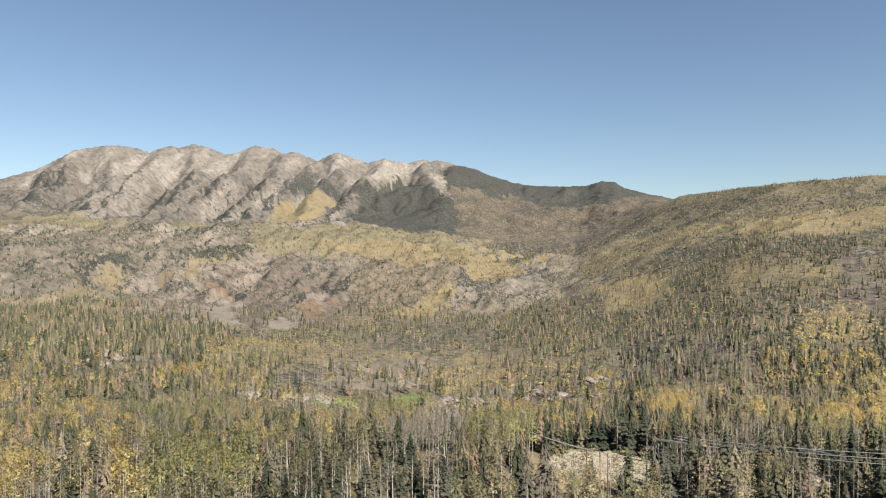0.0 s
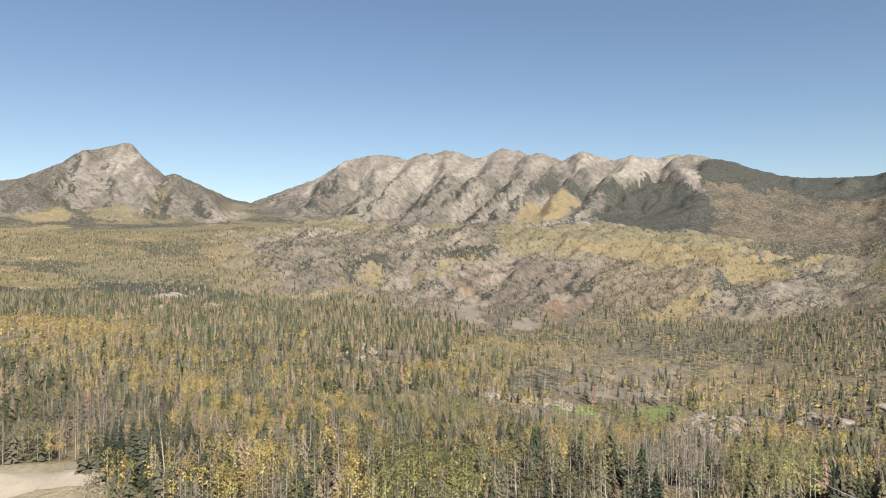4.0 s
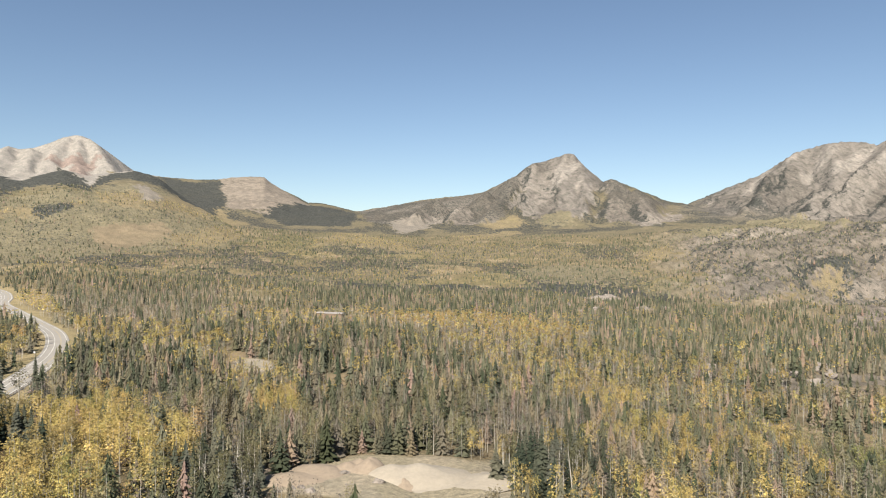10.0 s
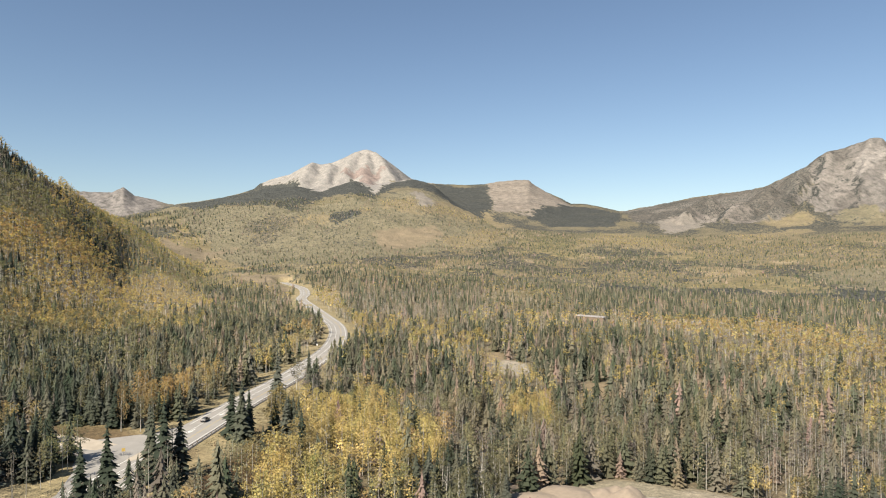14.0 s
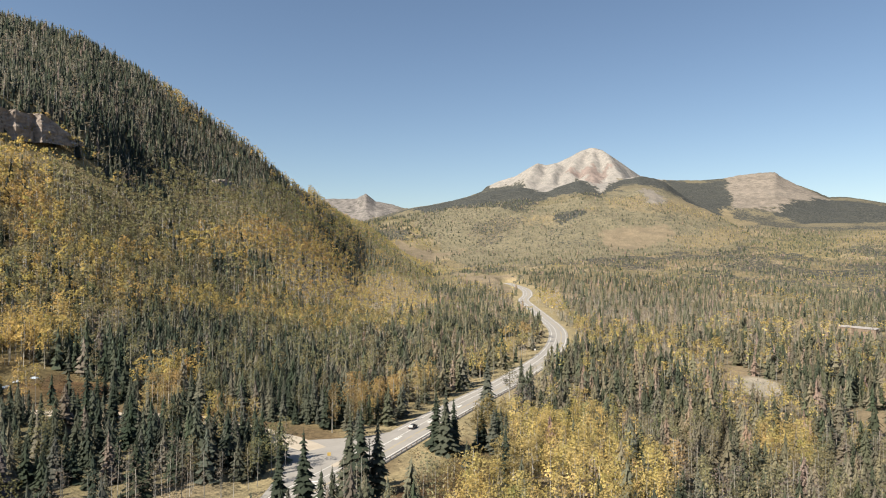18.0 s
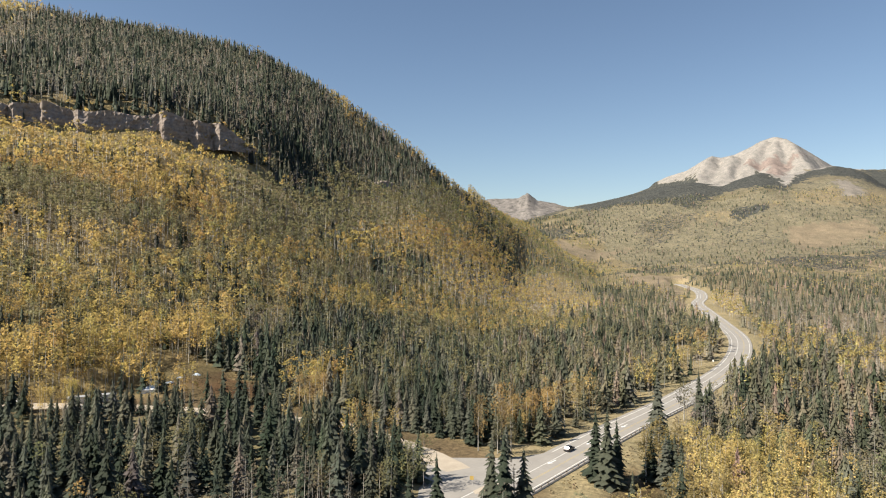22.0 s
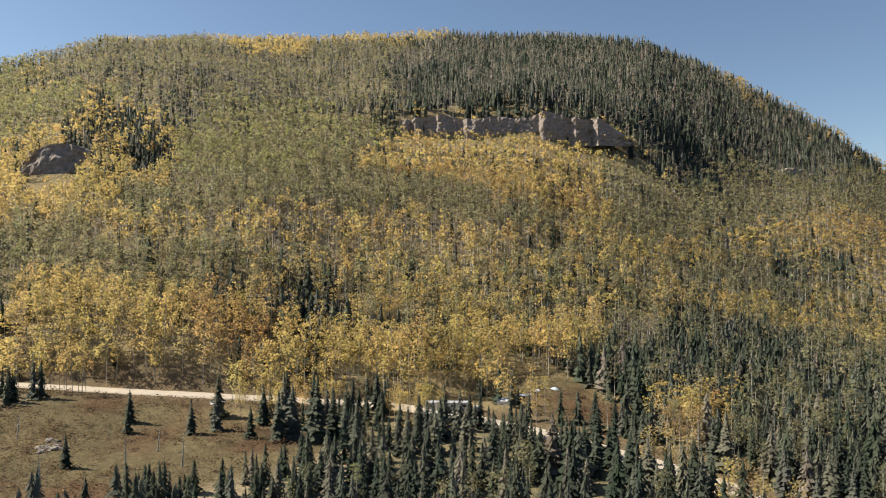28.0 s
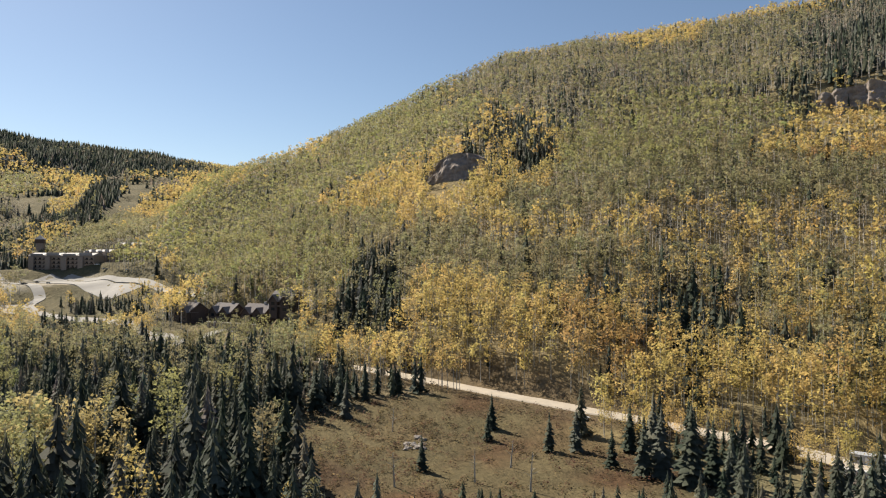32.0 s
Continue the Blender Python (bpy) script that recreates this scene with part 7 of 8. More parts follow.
heap("broad pale pile of crushed stone in the pit", on_ground(52, 208), 18, 6.5, GRAVEL_MAT, 3, 1.3)
heap("low grey-tan gravel pile in the pit", on_ground(34, 212), 10, 4.5, SAND_MAT, 4)
heap("brown fill heap at the pit's edge", on_ground(14, 210), 13, 3.2, SAND_MAT, 5, 1.3)
heap("small brown fill heap in the pit", on_ground(46, 199), 7, 4.0, SAND_MAT, 8)
heap("pale gravel spread by the pit road", on_ground(70, 196), 11, 2.0, GRAVEL_MAT, 9, 1.4)


def skip_bin():
    e = thing("metal_container", "rust-red open metal container in the gravel pit", "container", on_ground(10, 206), 20)
    part("floor", box(-1.8, 1.8, -0.9, 0.9, 0.1, 0.2), RED_PAINT, e)
    for s in (-1, 1):
        part("side_wall", box(-1.8, 1.8, s * 0.9 - 0.06, s * 0.9 + 0.06, 0.2, 1.6), RED_PAINT, e)
        part("end_wall", box(s * 1.8 - 0.06, s * 1.8 + 0.06, -0.84, 0.84, 0.2, 1.6), RED_PAINT, e)
    for x in (-1.2, 0, 1.2):
        part("rib", box(x - 0.08, x + 0.08, -1.06, -0.96, 0.2, 1.6), RED_PAINT, e)


skip_bin()


# ---- rocks ----
def boulder_mesh(seed, rough=0.3, flat=0.7):
    bm = bmesh.new()
    bmesh.ops.create_icosphere(bm, subdivisions=3, radius=1)
    off = Vector((seed * 7.1, seed * 3.3, seed * 1.7))
    for v in bm.verts:
        d = v.co.normalized()
        k = 1 + rough * noise.noise(d * 1.2 + off) * 1.6 + rough * 0.6 * noise.noise(d * 3.1 + off) + rough * 0.25 * noise.noise(d * 8 + off)
        v.co = Vector((d.x * k, d.y * k, d.z * k * flat))
    return bm


BOULDERS = []
for sd in range(5):
    o = part("boulder", boulder_mesh(sd + 1), GRANITE)
    BOULDERS.append(o.data)
    bpy.data.objects.remove(o)


def boulder(x, y, size, turn, k, label, group):
    ob = new("boulder", BOULDERS[k % 5])
    ob.matrix_world = pose(x, y, ground_at(x, y) + size * 0.1, 0, 0, turn) @ Matrix.Diagonal((size * 1.3, size, size * 0.8, 1))
    return tagged(ob, label, "rock", group)


grk = rng_of(77)
for cx, cy, rx, ry, n, s0, s1 in ((470, 262, 60, 30, 26, 3, 9), (560, 130, 50, 30, 16, 3, 9), (600, 60, 60, 40, 10, 3, 8), (420, 440, 80, 40, 18, 3, 8), (620, 1100, 40, 22, 12, 8, 20), (560, 900, 120, 60, 10, 4, 10), (250, 830, 60, 14, 8, 3, 7)):
    for k in range(n):
        x, y = cx + rx * grk.normal() * 0.6, cy + ry * grk.normal() * 0.6
        boulder(x, y, grk.uniform(s0, s1), grk.uniform(0, 360), k, "pale rounded granite outcrop among trees", "granite outcrops")
for k in range(22):
    boulder(10 + grk.normal() * 14, 200 + grk.normal() * 7, grk.uniform(0.5, 1.6), grk.uniform(0, 360), k, "pale boulder at the gravel pit", "boulders at the gravel pit")

for k in range(9):
    boulder(-285 + grk.normal() * 3.5, 55 + grk.normal() * 2, grk.uniform(0.6, 1.5), grk.uniform(0, 360), k, "grey boulder in a pile on the dry meadow", "rock pile on the meadow")


def cliff(name, label, line, tall, depth, columns, seed, mat=CLIFF_ROCK, foot=None, dome=False):
    """A band of rock along a line on the slope: buttresses with clefts between them, rough along and up."""
    g = rng_of(seed)
    pts = resample(smooth_line([(x, y, 0) for x, y in line]), 2.0)
    length = 2.0 * len(pts)
    nv = 14
    bm = bmesh.new()
    edges = np.sort(g.uniform(0, length, columns))
    grid = []
    for i, (p, n) in enumerate(sides_of(pts)):
        s = 2.0 * i
        before, after = max([0.0, *edges[edges <= s]]), min([length, *edges[edges > s]])
        rib = min(1.0, (s - before) / 4.0) * (1 - 0.85 * (s - before) / max(after - before, 1.0))
        end = min(1.0, s / 14, (length - s) / 45)
        if dome:
            rib = math.sin(math.pi * min(1.0, s / length)) ** 0.6
            end = rib
        front = p + n * depth
        low = (ground_at(front.x, front.y) if foot is None else foot) - 4
        high = low + 4 + tall * end * (0.85 + 0.3 * noise.noise((s * 0.03, seed, 0)) + 0.1 * rib)
        row = []
        for j in range(nv + 1):
            v = j / nv
            out = depth * (0.2 + 0.8 * rib) * (1 - 0.5 * v) + 2.6 * noise.noise((s * 0.15, v * 3, seed)) + 1.6 * noise.noise((s * 0.45, v * 8, seed + 3))
            out += 0.9 * round(noise.noise((s * 0.02, v * 5.0, seed + 9)) * 2)
            q = p + n * out if j < nv else p - n * 9
            row.append(bm.verts.new((q.x, q.y, low + (high - low) * v)))
        grid.append(row)
    for r, s in zip(grid, grid[1:]):
        for j in range(nv):
            bm.faces.new((r[j], s[j], s[j + 1], r[j + 1]))
    bmesh.ops.recalc_face_normals(bm, faces=bm.faces)
    return tagged(part(name, bm, mat), label, "cliff", kind="structure")


cliff("cliff", "banded grey-pink cliff across the aspen hill", [(-680, 283), (-662, 325), (-639, 374), (-611, 433), (-594, 474), (-586, 500)], 31, 13, 9, 2, foot=170)
cliff("cliff", "small grey cliff among spruces on the hill", [(-650, 735), (-642, 765), (-628, 795)], 19, 9, 5, 4, dome=True)
cliff("cliff", "bare grey rock knob above gold aspens", [(-638, -26), (-626, 8), (-624, 44)], 27, 16, 4, 6, dome=True)
cliff("cliff", "low red-brown rock band above the aspens", [(-668, -110), (-660, -60), (-652, -26)], 9, 4, 6, 8)


# ---- resort at the foot of the ski hill ----
def hotel(label, a, b, base, tall, deep, storeys, bays):
    """A long block with storeys of windows and balconies under a pale, stepped roof."""
    a, b = Vector((*a, 0)), Vector((*b, 0))
    d = b - a
    long_ = d.length
    mid = (a + b) / 2
    e = thing("lodge", label, "hotel", (mid.x, mid.y, base), math.degrees(math.atan2(d.y, d.x)))
    part("wall", box(-long_ / 2, long_ / 2, 0, deep, -8, tall, bevel=0.1), TAN_STUCCO, e)
    wings = 4
    for k in range(wings):
        x0, x1 = -long_ / 2 + long_ * k / wings, -long_ / 2 + long_ * (k + 1) / wings
        part("roof", solid([(-1.2, tall), (deep + 1.2, tall), (deep * 0.5, tall + 2.6)], x0 + 0.6, x1 - 0.6), ROOF_PALE, e, "pale low roof")
        part("parapet", box(x0 + 2, x1 - 2, -0.6, 0.6, tall - 0.2, tall + 1.6 + 1.1 * (k % 2), bevel=0.08), ROOF_PALE, e, "pale stepped parapet")
        part("bay", box(x0 + 1.5, x0 + 6.5, -2.4, 0.2, -8, tall - 1.2, bevel=0.08), TAN_STUCCO, e)
    pane = rail = None
    for s in range(storeys):
        z = 1.2 + s * (tall - 1.5) / storeys
        for k in range(bays):
            x = -long_ / 2 + long_ * (k + 0.5) / bays
            if pane is None:
                w = part("window", box(-0.95, 0.95, -0.12, 0.05, 0, 1.9), GLASS, e)
                r = part("balcony", box(-1.4, 1.4, -1.3, -0.02, -0.35, 0.5), DARK_WOOD, e)
                pane, rail = w.data, r.data
            else:
                w, r = new("window", pane), new("balcony", rail)
                w.parent = r.parent = e
            w.location = r.location = (x, 0, z)
    return e


hotel("four-storey tan lodge under the ski runs", (-634, -404), (-642, -340), 46.5, 16, 17, 4, 14)
hotel("three-storey tan lodge wing", (-668, -372), (-662, -338), 53, 13, 14, 3, 8)
hotel("tan lodge block at the hill's foot", (-712, -370), (-708, -326), 62, 12, 14, 3, 9)


def tower(at):
    e = thing("lodge_tower", "square tan tower with a pale pyramid roof", "tower", at, 25)
    part("shaft", box(-3.4, 3.4, -3.4, 3.4, -10, 25, bevel=0.1), TAN_STUCCO, e)
    part("belfry", box(-3.9, 3.9, -3.9, 3.9, 25, 29, bevel=0.1), DARK_WOOD, e)
    bm = bmesh.new()
    bmesh.ops.create_cone(bm, cap_ends=True, segments=4, radius1=6.4, radius2=0.2, depth=4.5, matrix=Matrix.Translation((0, 0, 31.2)) @ Matrix.Rotation(math.pi / 4, 4, "Z"))
    part("roof", bm, ROOF_PALE, e)


tower((-680, -432, 50))


def house(at, turn, sx, sy, wall, rise):
    """A dark timber house: gabled roof, side gable, windows, balcony, chimney."""
    e = thing("timber_house", "large dark timber house with steep gables", "house", at, turn, "dark timber houses")
    part("wall", solid([(-sy / 2, -4), (sy / 2, -4), (sy / 2, wall), (0, wall + rise), (-sy / 2, wall)], -sx / 2, sx / 2), DARK_WOOD, e)
    for s in (-1, 1):
        q = rise / (sy / 2)
        roof = part("roof", solid([(0, wall + rise + 0.05), (0, wall + rise + 0.35), (s * (sy / 2 + 1), wall - q + 0.35), (s * (sy / 2 + 1), wall - q + 0.05)], -sx / 2 - 0.9, sx / 2 + 0.9), ROOF_GREY, e)
        if s == 1:
            part("chimney", box(sx * 0.2, sx * 0.2 + 1.3, -0.65, 0.65, wall, wall + rise + 1.6, bevel=0.05), CONCRETE, roof)
    for gx in (-sx * 0.27, sx * 0.27):
        w = sx * 0.19
        bm = bmesh.new()
        front = [bm.verts.new((gx + dx, -sy / 2 - 2.2, z)) for dx, z in ((-w, -4), (w, -4), (w, wall - 1), (0, wall + rise * 0.55), (-w, wall - 1))]
        back = [bm.verts.new((v.co.x, 0, v.co.z)) for v in front]
        bm.faces.new(front)
        for i in range(5):
            bm.faces.new((front[i], back[i], back[(i + 1) % 5], front[(i + 1) % 5]))
        bmesh.ops.recalc_face_normals(bm, faces=bm.faces)
        gable = part("gable", bm, DARK_WOOD, e)
        for s in (-1, 1):
            bm = bmesh.new()
            p = [(gx, -sy / 2 - 2.9, wall + rise * 0.55 + 0.2), (gx, 0, wall + rise * 0.55 + 0.2), (gx + s * (w + 0.7), 0, wall - 1.5), (gx + s * (w + 0.7), -sy / 2 - 2.9, wall - 1.5)]
            lo, hi = [bm.verts.new(v) for v in p], [bm.verts.new((x, y, z + 0.25)) for x, y, z in p]
            bm.faces.new(lo[::-1])
            bm.faces.new(hi)
            for i in range(4):
                bm.faces.new((lo[i], lo[(i + 1) % 4], hi[(i + 1) % 4], hi[i]))
            bmesh.ops.recalc_face_normals(bm, faces=bm.faces)
            part("gable_roof", bm, ROOF_GREY, gable)
        for z in (0.8, 4.2):
            part("window", box(gx - 1.2, gx + 1.2, -sy / 2 - 2.28, -sy / 2 - 2.15, z, z + 1.8), GLASS, e)
    part("balcony", box(-sx * 0.1, sx * 0.1, -sy / 2 - 1.8, -sy / 2 - 0.02, 3.0, 4.0), WEATHERED, e)
    return e


for hx, hy, ht, w in ((-474, -136, 62, 17), (-478, -113, 70, 18), (-476, -90, 74, 18), (-466, -68, 80, 15)):
    house((hx, hy, ground_at(hx, hy) + 0.5), ht, w, 12, 7.5, 4.5)
wall = thing("retaining_wall", "brown timber retaining wall with pale posts", "wall", on_ground(-443, -92), 74)
part("face", box(-19, 19, -0.3, 0.3, -3, 4.0), WEATHERED, wall)
part("coping", box(-19.2, 19.2, -0.5, 0.5, 4.0, 4.3), CONCRETE, wall)
for k in range(9):
    part("post", box(-18 + k * 4.5 - 0.2, -18 + k * 4.5 + 0.2, -0.5, -0.3, -3, 4.0), CONCRETE, wall)


def paved(name, label, pts, left, right, lift=0.5):
    line = resample(smooth_line([(x, y, 0) for x, y in pts]), 6)
    bm = bmesh.new()
    rows = []
    for p, n in sides_of(line):
        q = [p + n * (left + (right - left) * k / 6) for k in range(7)]
        zs = height(np.array([v.x for v in q]), np.array([v.y for v in q]))
        row = [bm.verts.new((v.x, v.y, float(z) + lift)) for v, z in zip(q, zs)]
        rows.append([bm.verts.new(row[0].co - Vector((0, 0, 1.4))), *row, bm.verts.new(row[-1].co - Vector((0, 0, 1.4)))])
    for r, s in zip(rows, rows[1:]):
        for k in range(len(r) - 1):
            bm.faces.new((r[k], r[k + 1], s[k + 1], s[k]))
    bmesh.ops.recalc_face_normals(bm, faces=bm.faces)
    return tagged(part(name, bm, ASPHALT), label, "parking lot" if name == "parking_lot" else "road", kind="structure")


paved("resort_road", "pale road winding to the lodge", ((-423, -112), (-446, -150), (-466, -178), (-491, -254), (-514, -294), (-540, -307), (-560, -335), (-584, -384), (-600, -420)), -4, 4)
paved("parking_lot", "pale paved parking lot below the lodge", ((-560, -248), (-572, -270), (-588, -300), (-602, -335), (-612, -376)), -13, 15)
paved("resort_road", "pale driveway above the parking lot", ((-521, -158), (-556, -205), (-583, -246), (-607, -292), (-622, -335), (-628, -360)), -4, 4, 0.7)
paved("resort_road", "pale lane below the dark houses", ((-427, -102), (-440, -86), (-455, -74)), -3, 3)
paved("parking_lot", "small paved lot beside the winding road", ((-484, -289), (-500, -305), (-520, -318)), -9, 9)

long_shed = thing("long_shed", "long low tan shed roof among spruces", "shed", on_ground(98, 772), -42)
part("roof", solid([(-4.5, 7.0), (4.5, 7.0), (4.5, 7.5), (0, 8.6), (-4.5, 7.5)], -18, 18), ROOF_PALE, long_shed)
part("wall", box(-17.5, 17.5, -4.0, 4.0, -2, 7.0), WEATHERED, long_shed)


# ---- power lines and the yard in the east ----
def pole(at, tall, arms, label="weathered wooden utility pole with cross arms"):
    e = thing("utility_pole", label, "utility pole", at, 15, "utility poles")
    part("pole", rod((0, 0, -1), (0, 0, tall), 0.2, 0.13), WEATHERED, e)
    for k in range(arms):
        arm = part("cross_arm", box(-1.5, 1.5, -0.08, 0.08, tall - 0.9 - 1.2 * k, tall - 0.7 - 1.2 * k), WEATHERED, e)
        for x in (-1.3, 0.0, 1.3):
            part("insulator", rod((x, 0, tall - 0.7 - 1.2 * k), (x, 0, tall - 0.4 - 1.2 * k), 0.07, sides=6), GREY_PANEL, arm)
    return e


def wire(a, b, sag, n=16):
    bm = bmesh.new()
    a, b = Vector(a), Vector(b)
    pts = [a.lerp(b, k / n) - Vector((0, 0, 4 * sag * (k / n) * (1 - k / n))) for k in range(n + 1)]
    for p, q in zip(pts, pts[1:]):
        add_rod(bm, p, q, 0.07, sides=4)
    return tagged(part("power_line", bm, WIRE), "sagging bare metal power line over the trees", "power line", "power lines")


for px_, py_ in ((139, -24), (139.5, -27.5), (140, -29.5)):
    pole(on_ground(px_, py_), 14, 1)
pole(on_ground(230, 20), 13, 2)


def gantry(at, turn, tall, wide):
    e = thing("substation_gantry", "grey steel lattice gantry of a small substation", "gantry", at, turn, "substation gantries")
    for x in (-wide / 2, wide / 2):
        for dx in (-0.5, 0.5):
            part("leg", rod((x + dx * 2, 0, -1), (x + dx * 0.4, 0, tall), 0.12, 0.08, sides=5), STEEL, e)
        for k in range(4):
            z0, z1 = tall * k / 4, tall * (k + 1) / 4
            part("brace", rod((x - 0.7, 0, z0), (x + 0.5, 0, z1), 0.05, sides=4), STEEL, e)
    part("beam", box(-wide / 2 - 1, wide / 2 + 1, -0.25, 0.25, tall - 0.6, tall), STEEL, e)
    for x in (-wide / 3, 0, wide / 3):
        part("insulator", rod((x, 0, tall - 0.6), (x, 0, tall - 2.0), 0.12, sides=6), GREY_PANEL, e)
        part("mast", rod((x, 0, tall), (x, 0, tall + 1.5), 0.06, sides=5), STEEL, e)


gantry(on_ground(190, -46), 70, 9, 9)
gantry(on_ground(176, -86), 60, 8, 7)
for k in range(3):
    wire((190 + k * 1.5, -46 - k, ground_at(190, -46) + 9 + k * 0.4), (88, -150 - 3 * k, 26 + 2 * k), 3.0)
    wire((139.3, -27 - k, ground_at(139, -27) + 13.5), (232, 20 + k, ground_at(230, 20) + 12.4), 1.2)
for k in range(3):
    wire((-272, -110, 13 + k * 0.8), (-268, -32, 5 + k * 0.8), 1.5)


def lamp_post(at):
    e = thing("lamp_post", "slim grey lamp post at the gravel yard", "lamp post", at, 0, "lamp posts")
    part("post", rod((0, 0, -0.5), (0, 0, 8), 0.1, 0.07), STEEL, e)
    part("arm", rod((0, 0, 8), (1.2, 0, 8.2), 0.05, sides=6), STEEL, e)
    part("lamp_head", box(1.0, 1.7, -0.15, 0.15, 8.1, 8.25), GREY_PANEL, e)


lamp_post(on_ground(200, -39))
lamp_post(on_ground(195, -64))


def control_hut(at):
    e = thing("control_hut", "small pale control hut in the substation yard", "hut", at, 30)
    part("walls", box(-2, 2, -1.5, 1.5, -0.3, 2.7, bevel=0.04), GREY_PANEL, e)
    part("roof", box(-2.3, 2.3, -1.8, 1.8, 2.7, 2.9), ROOF_PALE, e)
    part("door", box(-0.5, 0.5, -1.56, -1.49, 0, 2.0), DARK_WOOD, e)


control_hut(on_ground(170, -72))


def road_sign(at, turn, label, mat):
    e = thing("road_sign", label, "road sign", at, turn)
    part("post", rod((0, 0, -0.4), (0, 0, 2.6), 0.05, sides=6), STEEL, e)
    part("panel", box(-0.5, 0.5, -0.05, -0.02, 1.6, 2.6), mat, e)


road_sign((-122, 455, 0), 0, "small pale road sign beside the highway", WHITE_PAINT)
road_sign((-113, 205, 0), 30, "small road sign at the junction", YELLOW_PAINT)


# ---- single trees ----
def spruce_parts(seed, tint):
    """Trunk and crown of unit height: whorls of drooping boughs round a thin core."""
    g = rng_of(seed)
    bm = rod((0, 0, -0.04), (0, 0, 0.93), 0.014, 0.002, sides=7)
    trunk = part("trunk", bm, BARK)
    v, f = [], []
    tiers = 20
    for t in range(tiers):
        a = t / tiers
        z = 0.07 + 0.87 * a
        rad = (0.175 * (1 - a) ** 0.88 + 0.01) * g.uniform(0.75, 1.2)
        n = 9 if a < 0.7 else 6
        turn = g.uniform(0, 6.28)
        for k in range(n):
            if g.uniform() < 0.08:
                continue
            ang = turn + 6.28 * k / n + g.uniform(-0.25, 0.25)
            r = rad * g.uniform(0.6, 1.25)
            c, s = math.cos(ang), math.sin(ang)
            w = r * 0.34
            drop = r * g.uniform(0.25, 0.55)
            b = len(v)
            lift = 0.022
            v += [(0, 0, z + lift), (c * r * 0.55 - s * w, s * r * 0.55 + c * w, z - drop * 0.45), (c * r, s * r, z - drop * 0.8), (c * r * 0.55 + s * w, s * r * 0.55 - c * w, z - drop * 0.45), (c * r * 0.5, s * r * 0.5, z - drop * 0.1 + lift * 0.6)]
            f += [(b, b + 1, b + 4), (b + 1, b + 2, b + 4), (b + 2, b + 3, b + 4), (b + 3, b, b + 4)]
    v, f = np.array(v), np.array(f)
    cv, cf = spruce_shape(seed + 300, 9, 3, 0.6)
    cv = cv * np.array([0.62, 0.62, 1.0])
    f = np.concatenate([f, cf + len(v)])
    v = np.concatenate([v, cv])
    me = mesh_from(v, f, "crown")
    paint(me, "tint", np.tile(tint, (len(v), 1)) * g.uniform(0.8, 1.2, (len(v), 1)))
    me.materials.append(NEEDLES)
    return trunk, me


def aspen_parts(seed, tint, leaves):
    g = rng_of(seed)
    bm = rod((0, 0, -0.03), (g.uniform(-0.01, 0.01), g.uniform(-0.01, 0.01), 0.6), 0.013, 0.009, sides=7)
    add_rod(bm, (0, 0, 0.59), (g.uniform(-0.02, 0.02), g.uniform(-0.02, 0.02), 0.94), 0.009, 0.002, sides=6)
    for k in range(7):
        a, z = g.uniform(0, 6.28), g.uniform(0.42, 0.8)
        l = g.uniform(0.06, 0.11)
        add_rod(bm, (0, 0, z), (l * math.cos(a), l * math.sin(a), z + l * 0.9), 0.004, 0.001, sides=4)
    trunk = part("trunk", bm, PALE_BARK)
    v, f = crown_shape(seed, leaves, 0.022, 0.36, 0.13)
    me = mesh_from(v, f, "crown")
    crown_side(me, v, np.array([[0, 0, 0.66]]))
    me.polygons.foreach_set("use_smooth", np.ones(len(me.polygons), bool))
    paint(me, "tint", np.tile(tint, (len(v), 1)) * g.uniform(0.85, 1.15, (len(v), 1)))
    me.materials.append(LEAVES)
    return trunk, me


def tree_models():
    models = {}
    for key, n in (("spruce", 6), (0, 2), (1, 3), (2, 2), (3, 2), (4, 2)):
        for k in range(n):
            if key == "spruce":
                t, c = spruce_parts(500 + k, SPRUCE[(0, 1, 0, 3, 1, 2)[k]])
            else:
                t, c = aspen_parts(600 + 10 * key + k, ASPEN[key], 130 if key == 3 else 420)
            models.setdefault(key, []).append((t.data, c))
            bpy.data.objects.remove(t)
    return models


TREES = tree_models()
ASPEN_LABEL = ("aspen with muted green leaves and pale trunk", "aspen with golden yellow leaves and pale trunk", "aspen with orange autumn leaves and pale trunk", "nearly bare grey aspen with pale trunk", "aspen with fresh yellow-green leaves and pale trunk")


def tree(conifer, kind, at, size, turn, wide):
    models = TREES["spruce" if conifer else kind]
    k = int(abs(at[0] * 13 + at[1] * 7)) % len(models)
    trunk_me, crown_me = models[k]
    if conifer:
        e = new("spruce")
        tagged(e, "grey, half-dead spruce with thin boughs" if k == 5 else "dark green pointed spruce with drooping boughs", "spruce", "spruces round the open spots")
    else:
        e = new("aspen")
        tagged(e, ASPEN_LABEL[kind], "aspen", "aspens round the open spots")
    e.matrix_world = pose(*at, 0, 0, math.degrees(turn)) @ Matrix.Diagonal((size * wide, size * wide, size, 1))
    for nm, me in (("trunk", trunk_me), ("crown", crown_me)):
        o = new(nm, me)
        o.parent = e


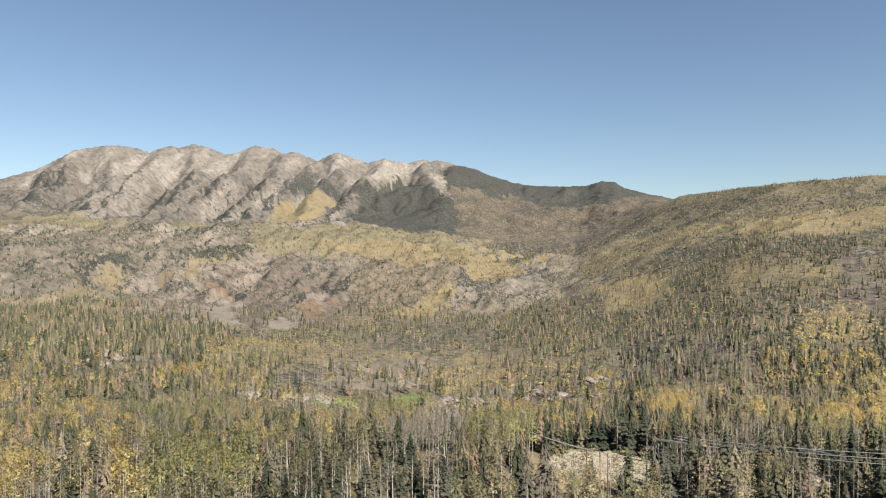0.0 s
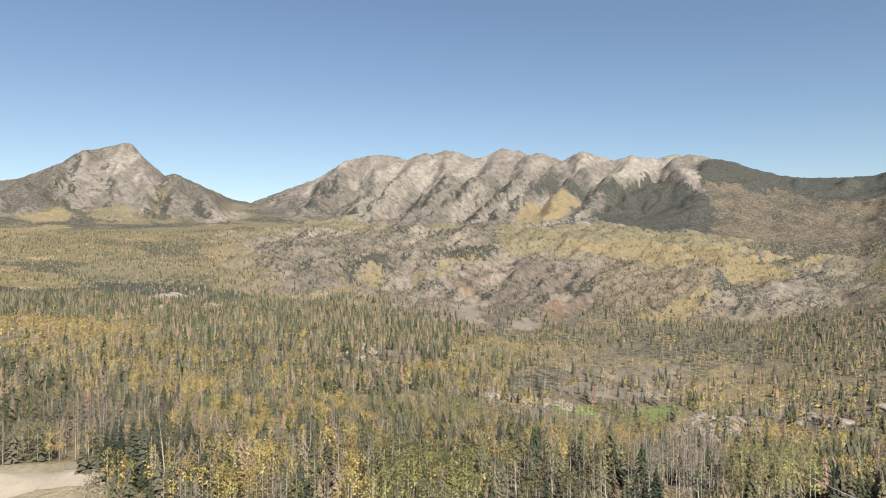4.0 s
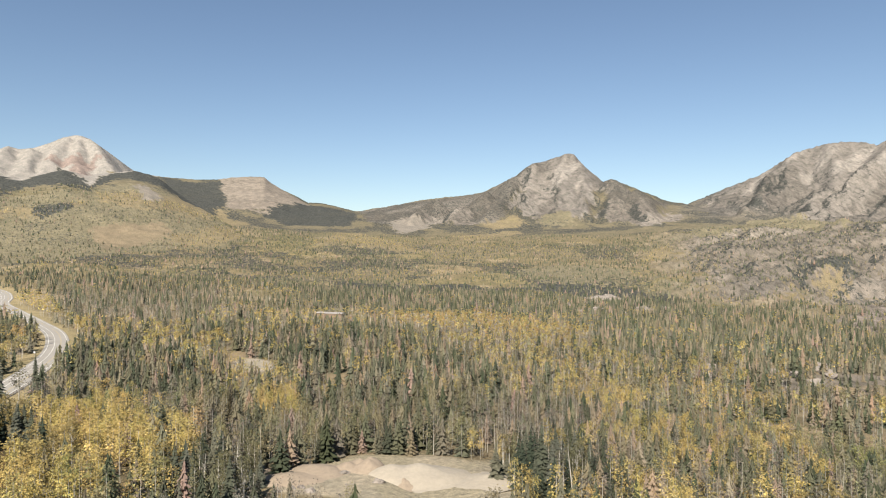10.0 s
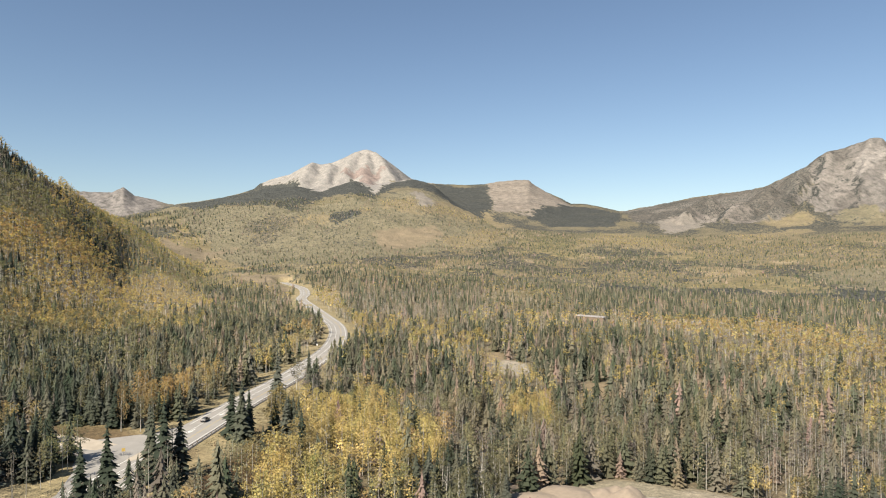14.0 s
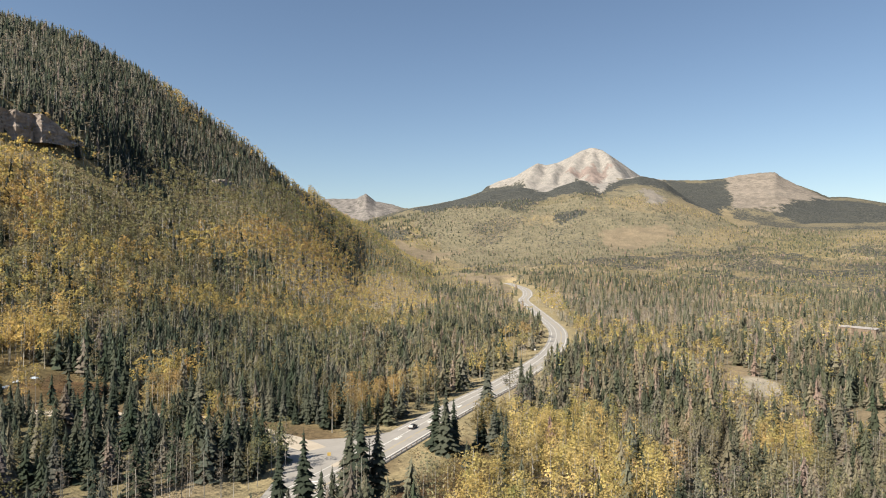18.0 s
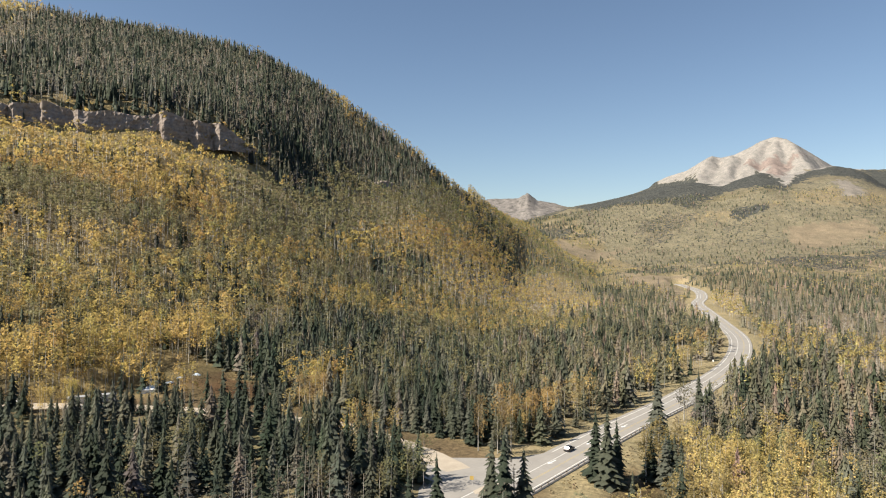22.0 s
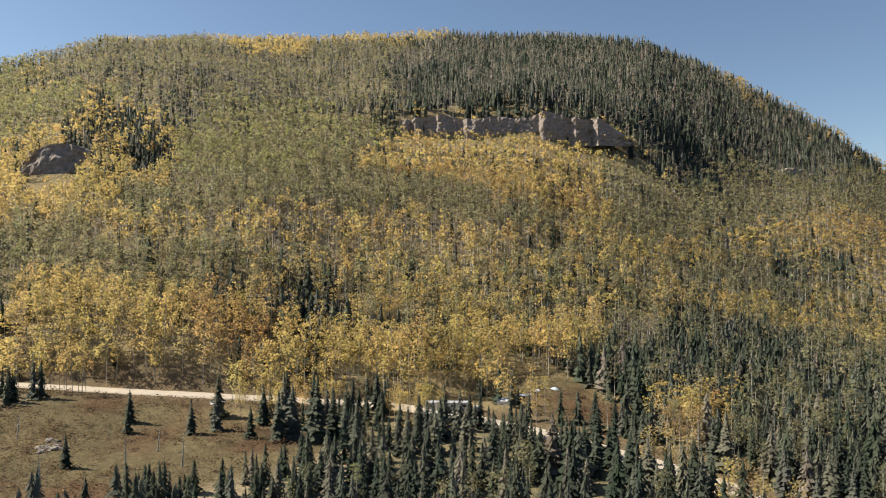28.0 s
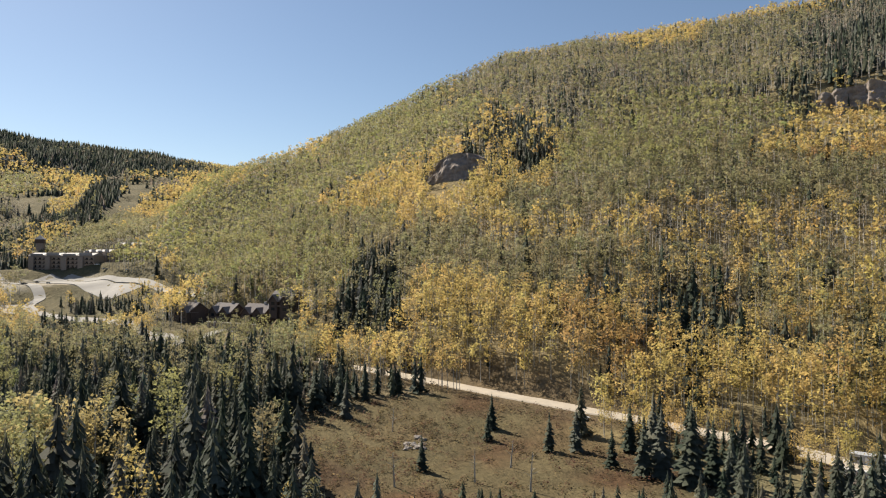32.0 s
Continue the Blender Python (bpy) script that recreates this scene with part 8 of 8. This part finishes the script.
for spec in SINGLE:
    tree(*spec)
for x, y, s in ((-90.5, 280, 24), (-83.5, 301, 24), (-89.5, 230, 20), (-85, 227.5, 22), (-84.3, 232, 18), (-93, 184, 22), (-88.6, 182, 24), (-86, 186, 20), (-75.5, 221, 9), (-96, 168, 21), (-101, 165, 17)):
    tree(True, 0, (x, y, ground_at(x, y) - 0.2), s, x * 1.7, 1.0)
for x, y, s in ((-274, 116, 12), (-267, 128.5, 20), (-270, 136, 22), (-288, 98, 13), (-306, 78, 13), (-310, 25, 15), (-266, 124, 18), (-283, 128, 21), (-290, 122, 16), (-262, 64, 11), (-289, 106, 14), (-259, 135, 23), (-263, 141, 18), (-296, 78, 10),
                (88, 186, 24), (86, 190, 21), (90, 183, 18), (158, -34, 18), (165, -52, 20), (153, -60, 22), (161, -70, 19), (160, -92, 22), (150, -45, 16), (156, -98, 20)):
    tree(True, 0, (x, y, ground_at(x, y) - 0.2), s, x * 1.7, 1.0)


# ---- shrubs, grass tufts and fallen wood ----
def shrubs():
    g = rng_of(4242)
    x = np.r_[g.normal(-290, 36, 4200), g.normal(-262, 24, 300), g.normal(-150, 14, 260), g.normal(-92, 8, 200), g.normal(30, 40, 160), g.normal(160, 30, 200)]
    y = np.r_[g.normal(65, 60, 4200), g.normal(232, 14, 300), g.normal(490, 45, 260), g.normal(250, 60, 200), g.normal(215, 30, 160), g.normal(-40, 40, 200)]
    ok = (near_line(x, y, HIGHWAY)[0] > 10) & (near_line(x, y, SIDE_ROAD)[0] > 6)
    gravel = patches(x, y)[0]
    ok &= gravel < 0.2
    band = fbm(x * 0.5 + y * 0.87, (y * 0.5 - x * 0.87) * 3, 34, 4, 97)
    ok &= (band > 0.47) | (g.uniform(0, 1, len(x)) < 0.2)
    x, y = x[ok], y[ok]
    pos = np.stack([x, y, height(x, y)], -1)
    pal = np.array([[0.16, 0.105, 0.07], [0.20, 0.155, 0.09], [0.14, 0.12, 0.07], [0.24, 0.18, 0.095], [0.16, 0.09, 0.065]])
    kind = g.integers(0, 5, len(x))
    tint = tree_tint(pal, kind, g)
    shapes = [crown_shape(700 + k, 44, 0.10, 0.02, 0.5) for k in range(5)]
    v, f, c, mids = joined(shapes, pos, g.triangular(0.6, 1.0, 2.3, len(x)), np.ones(len(x)) * 1.7, g.uniform(0, 6.28, len(x)), g.integers(0, 5, len(x)), tint)
    me = mesh_from(v, f, "shrubs")
    crown_side(me, v, mids - np.array([[0, 0, 0.6]]))
    paint(me, "tint", c)
    me.materials.append(LEAVES)
    tagged(new("shrubs", me), "low red-brown and tan shrubs on open ground", "shrubs", kind="stuff")


shrubs()


def snag(x, y, tall, lean, seed):
    """A dead standing trunk with broken limbs."""
    g = rng_of(seed)
    bm = rod((0, 0, -0.5), (0, 0, tall), 0.28, 0.05, sides=7)
    for k in range(9):
        z, a, l = g.uniform(0.35, 0.95) * tall, g.uniform(0, 6.28), g.uniform(0.8, 2.2)
        add_rod(bm, (0, 0, z), (l * math.cos(a), l * math.sin(a), z + l * 0.5), 0.06, 0.015, sides=4)
    ob = part("dead_tree", bm, PALE_BARK)
    ob.matrix_world = pose(x, y, ground_at(x, y), lean, lean * 0.6, g.uniform(0, 360))
    return tagged(ob, "bleached dead standing tree with broken limbs", "dead tree", "dead standing trees")


for k, (x, y, s) in enumerate(((94, 176, 17), (96, 178, 14), (92, 179, 12), (120, 120, 14), (131, 105, 16), (140, 88, 13), (127, 60, 14), (-255, 80, 9), (-250, 95, 10), (-248, 60, 9), (-270, 88, 8), (60, 262, 14), (-20, 250, 15), (-300, 45, 8))):
    snag(x, y, s, (k % 5 - 2) * 2.5, 900 + k)
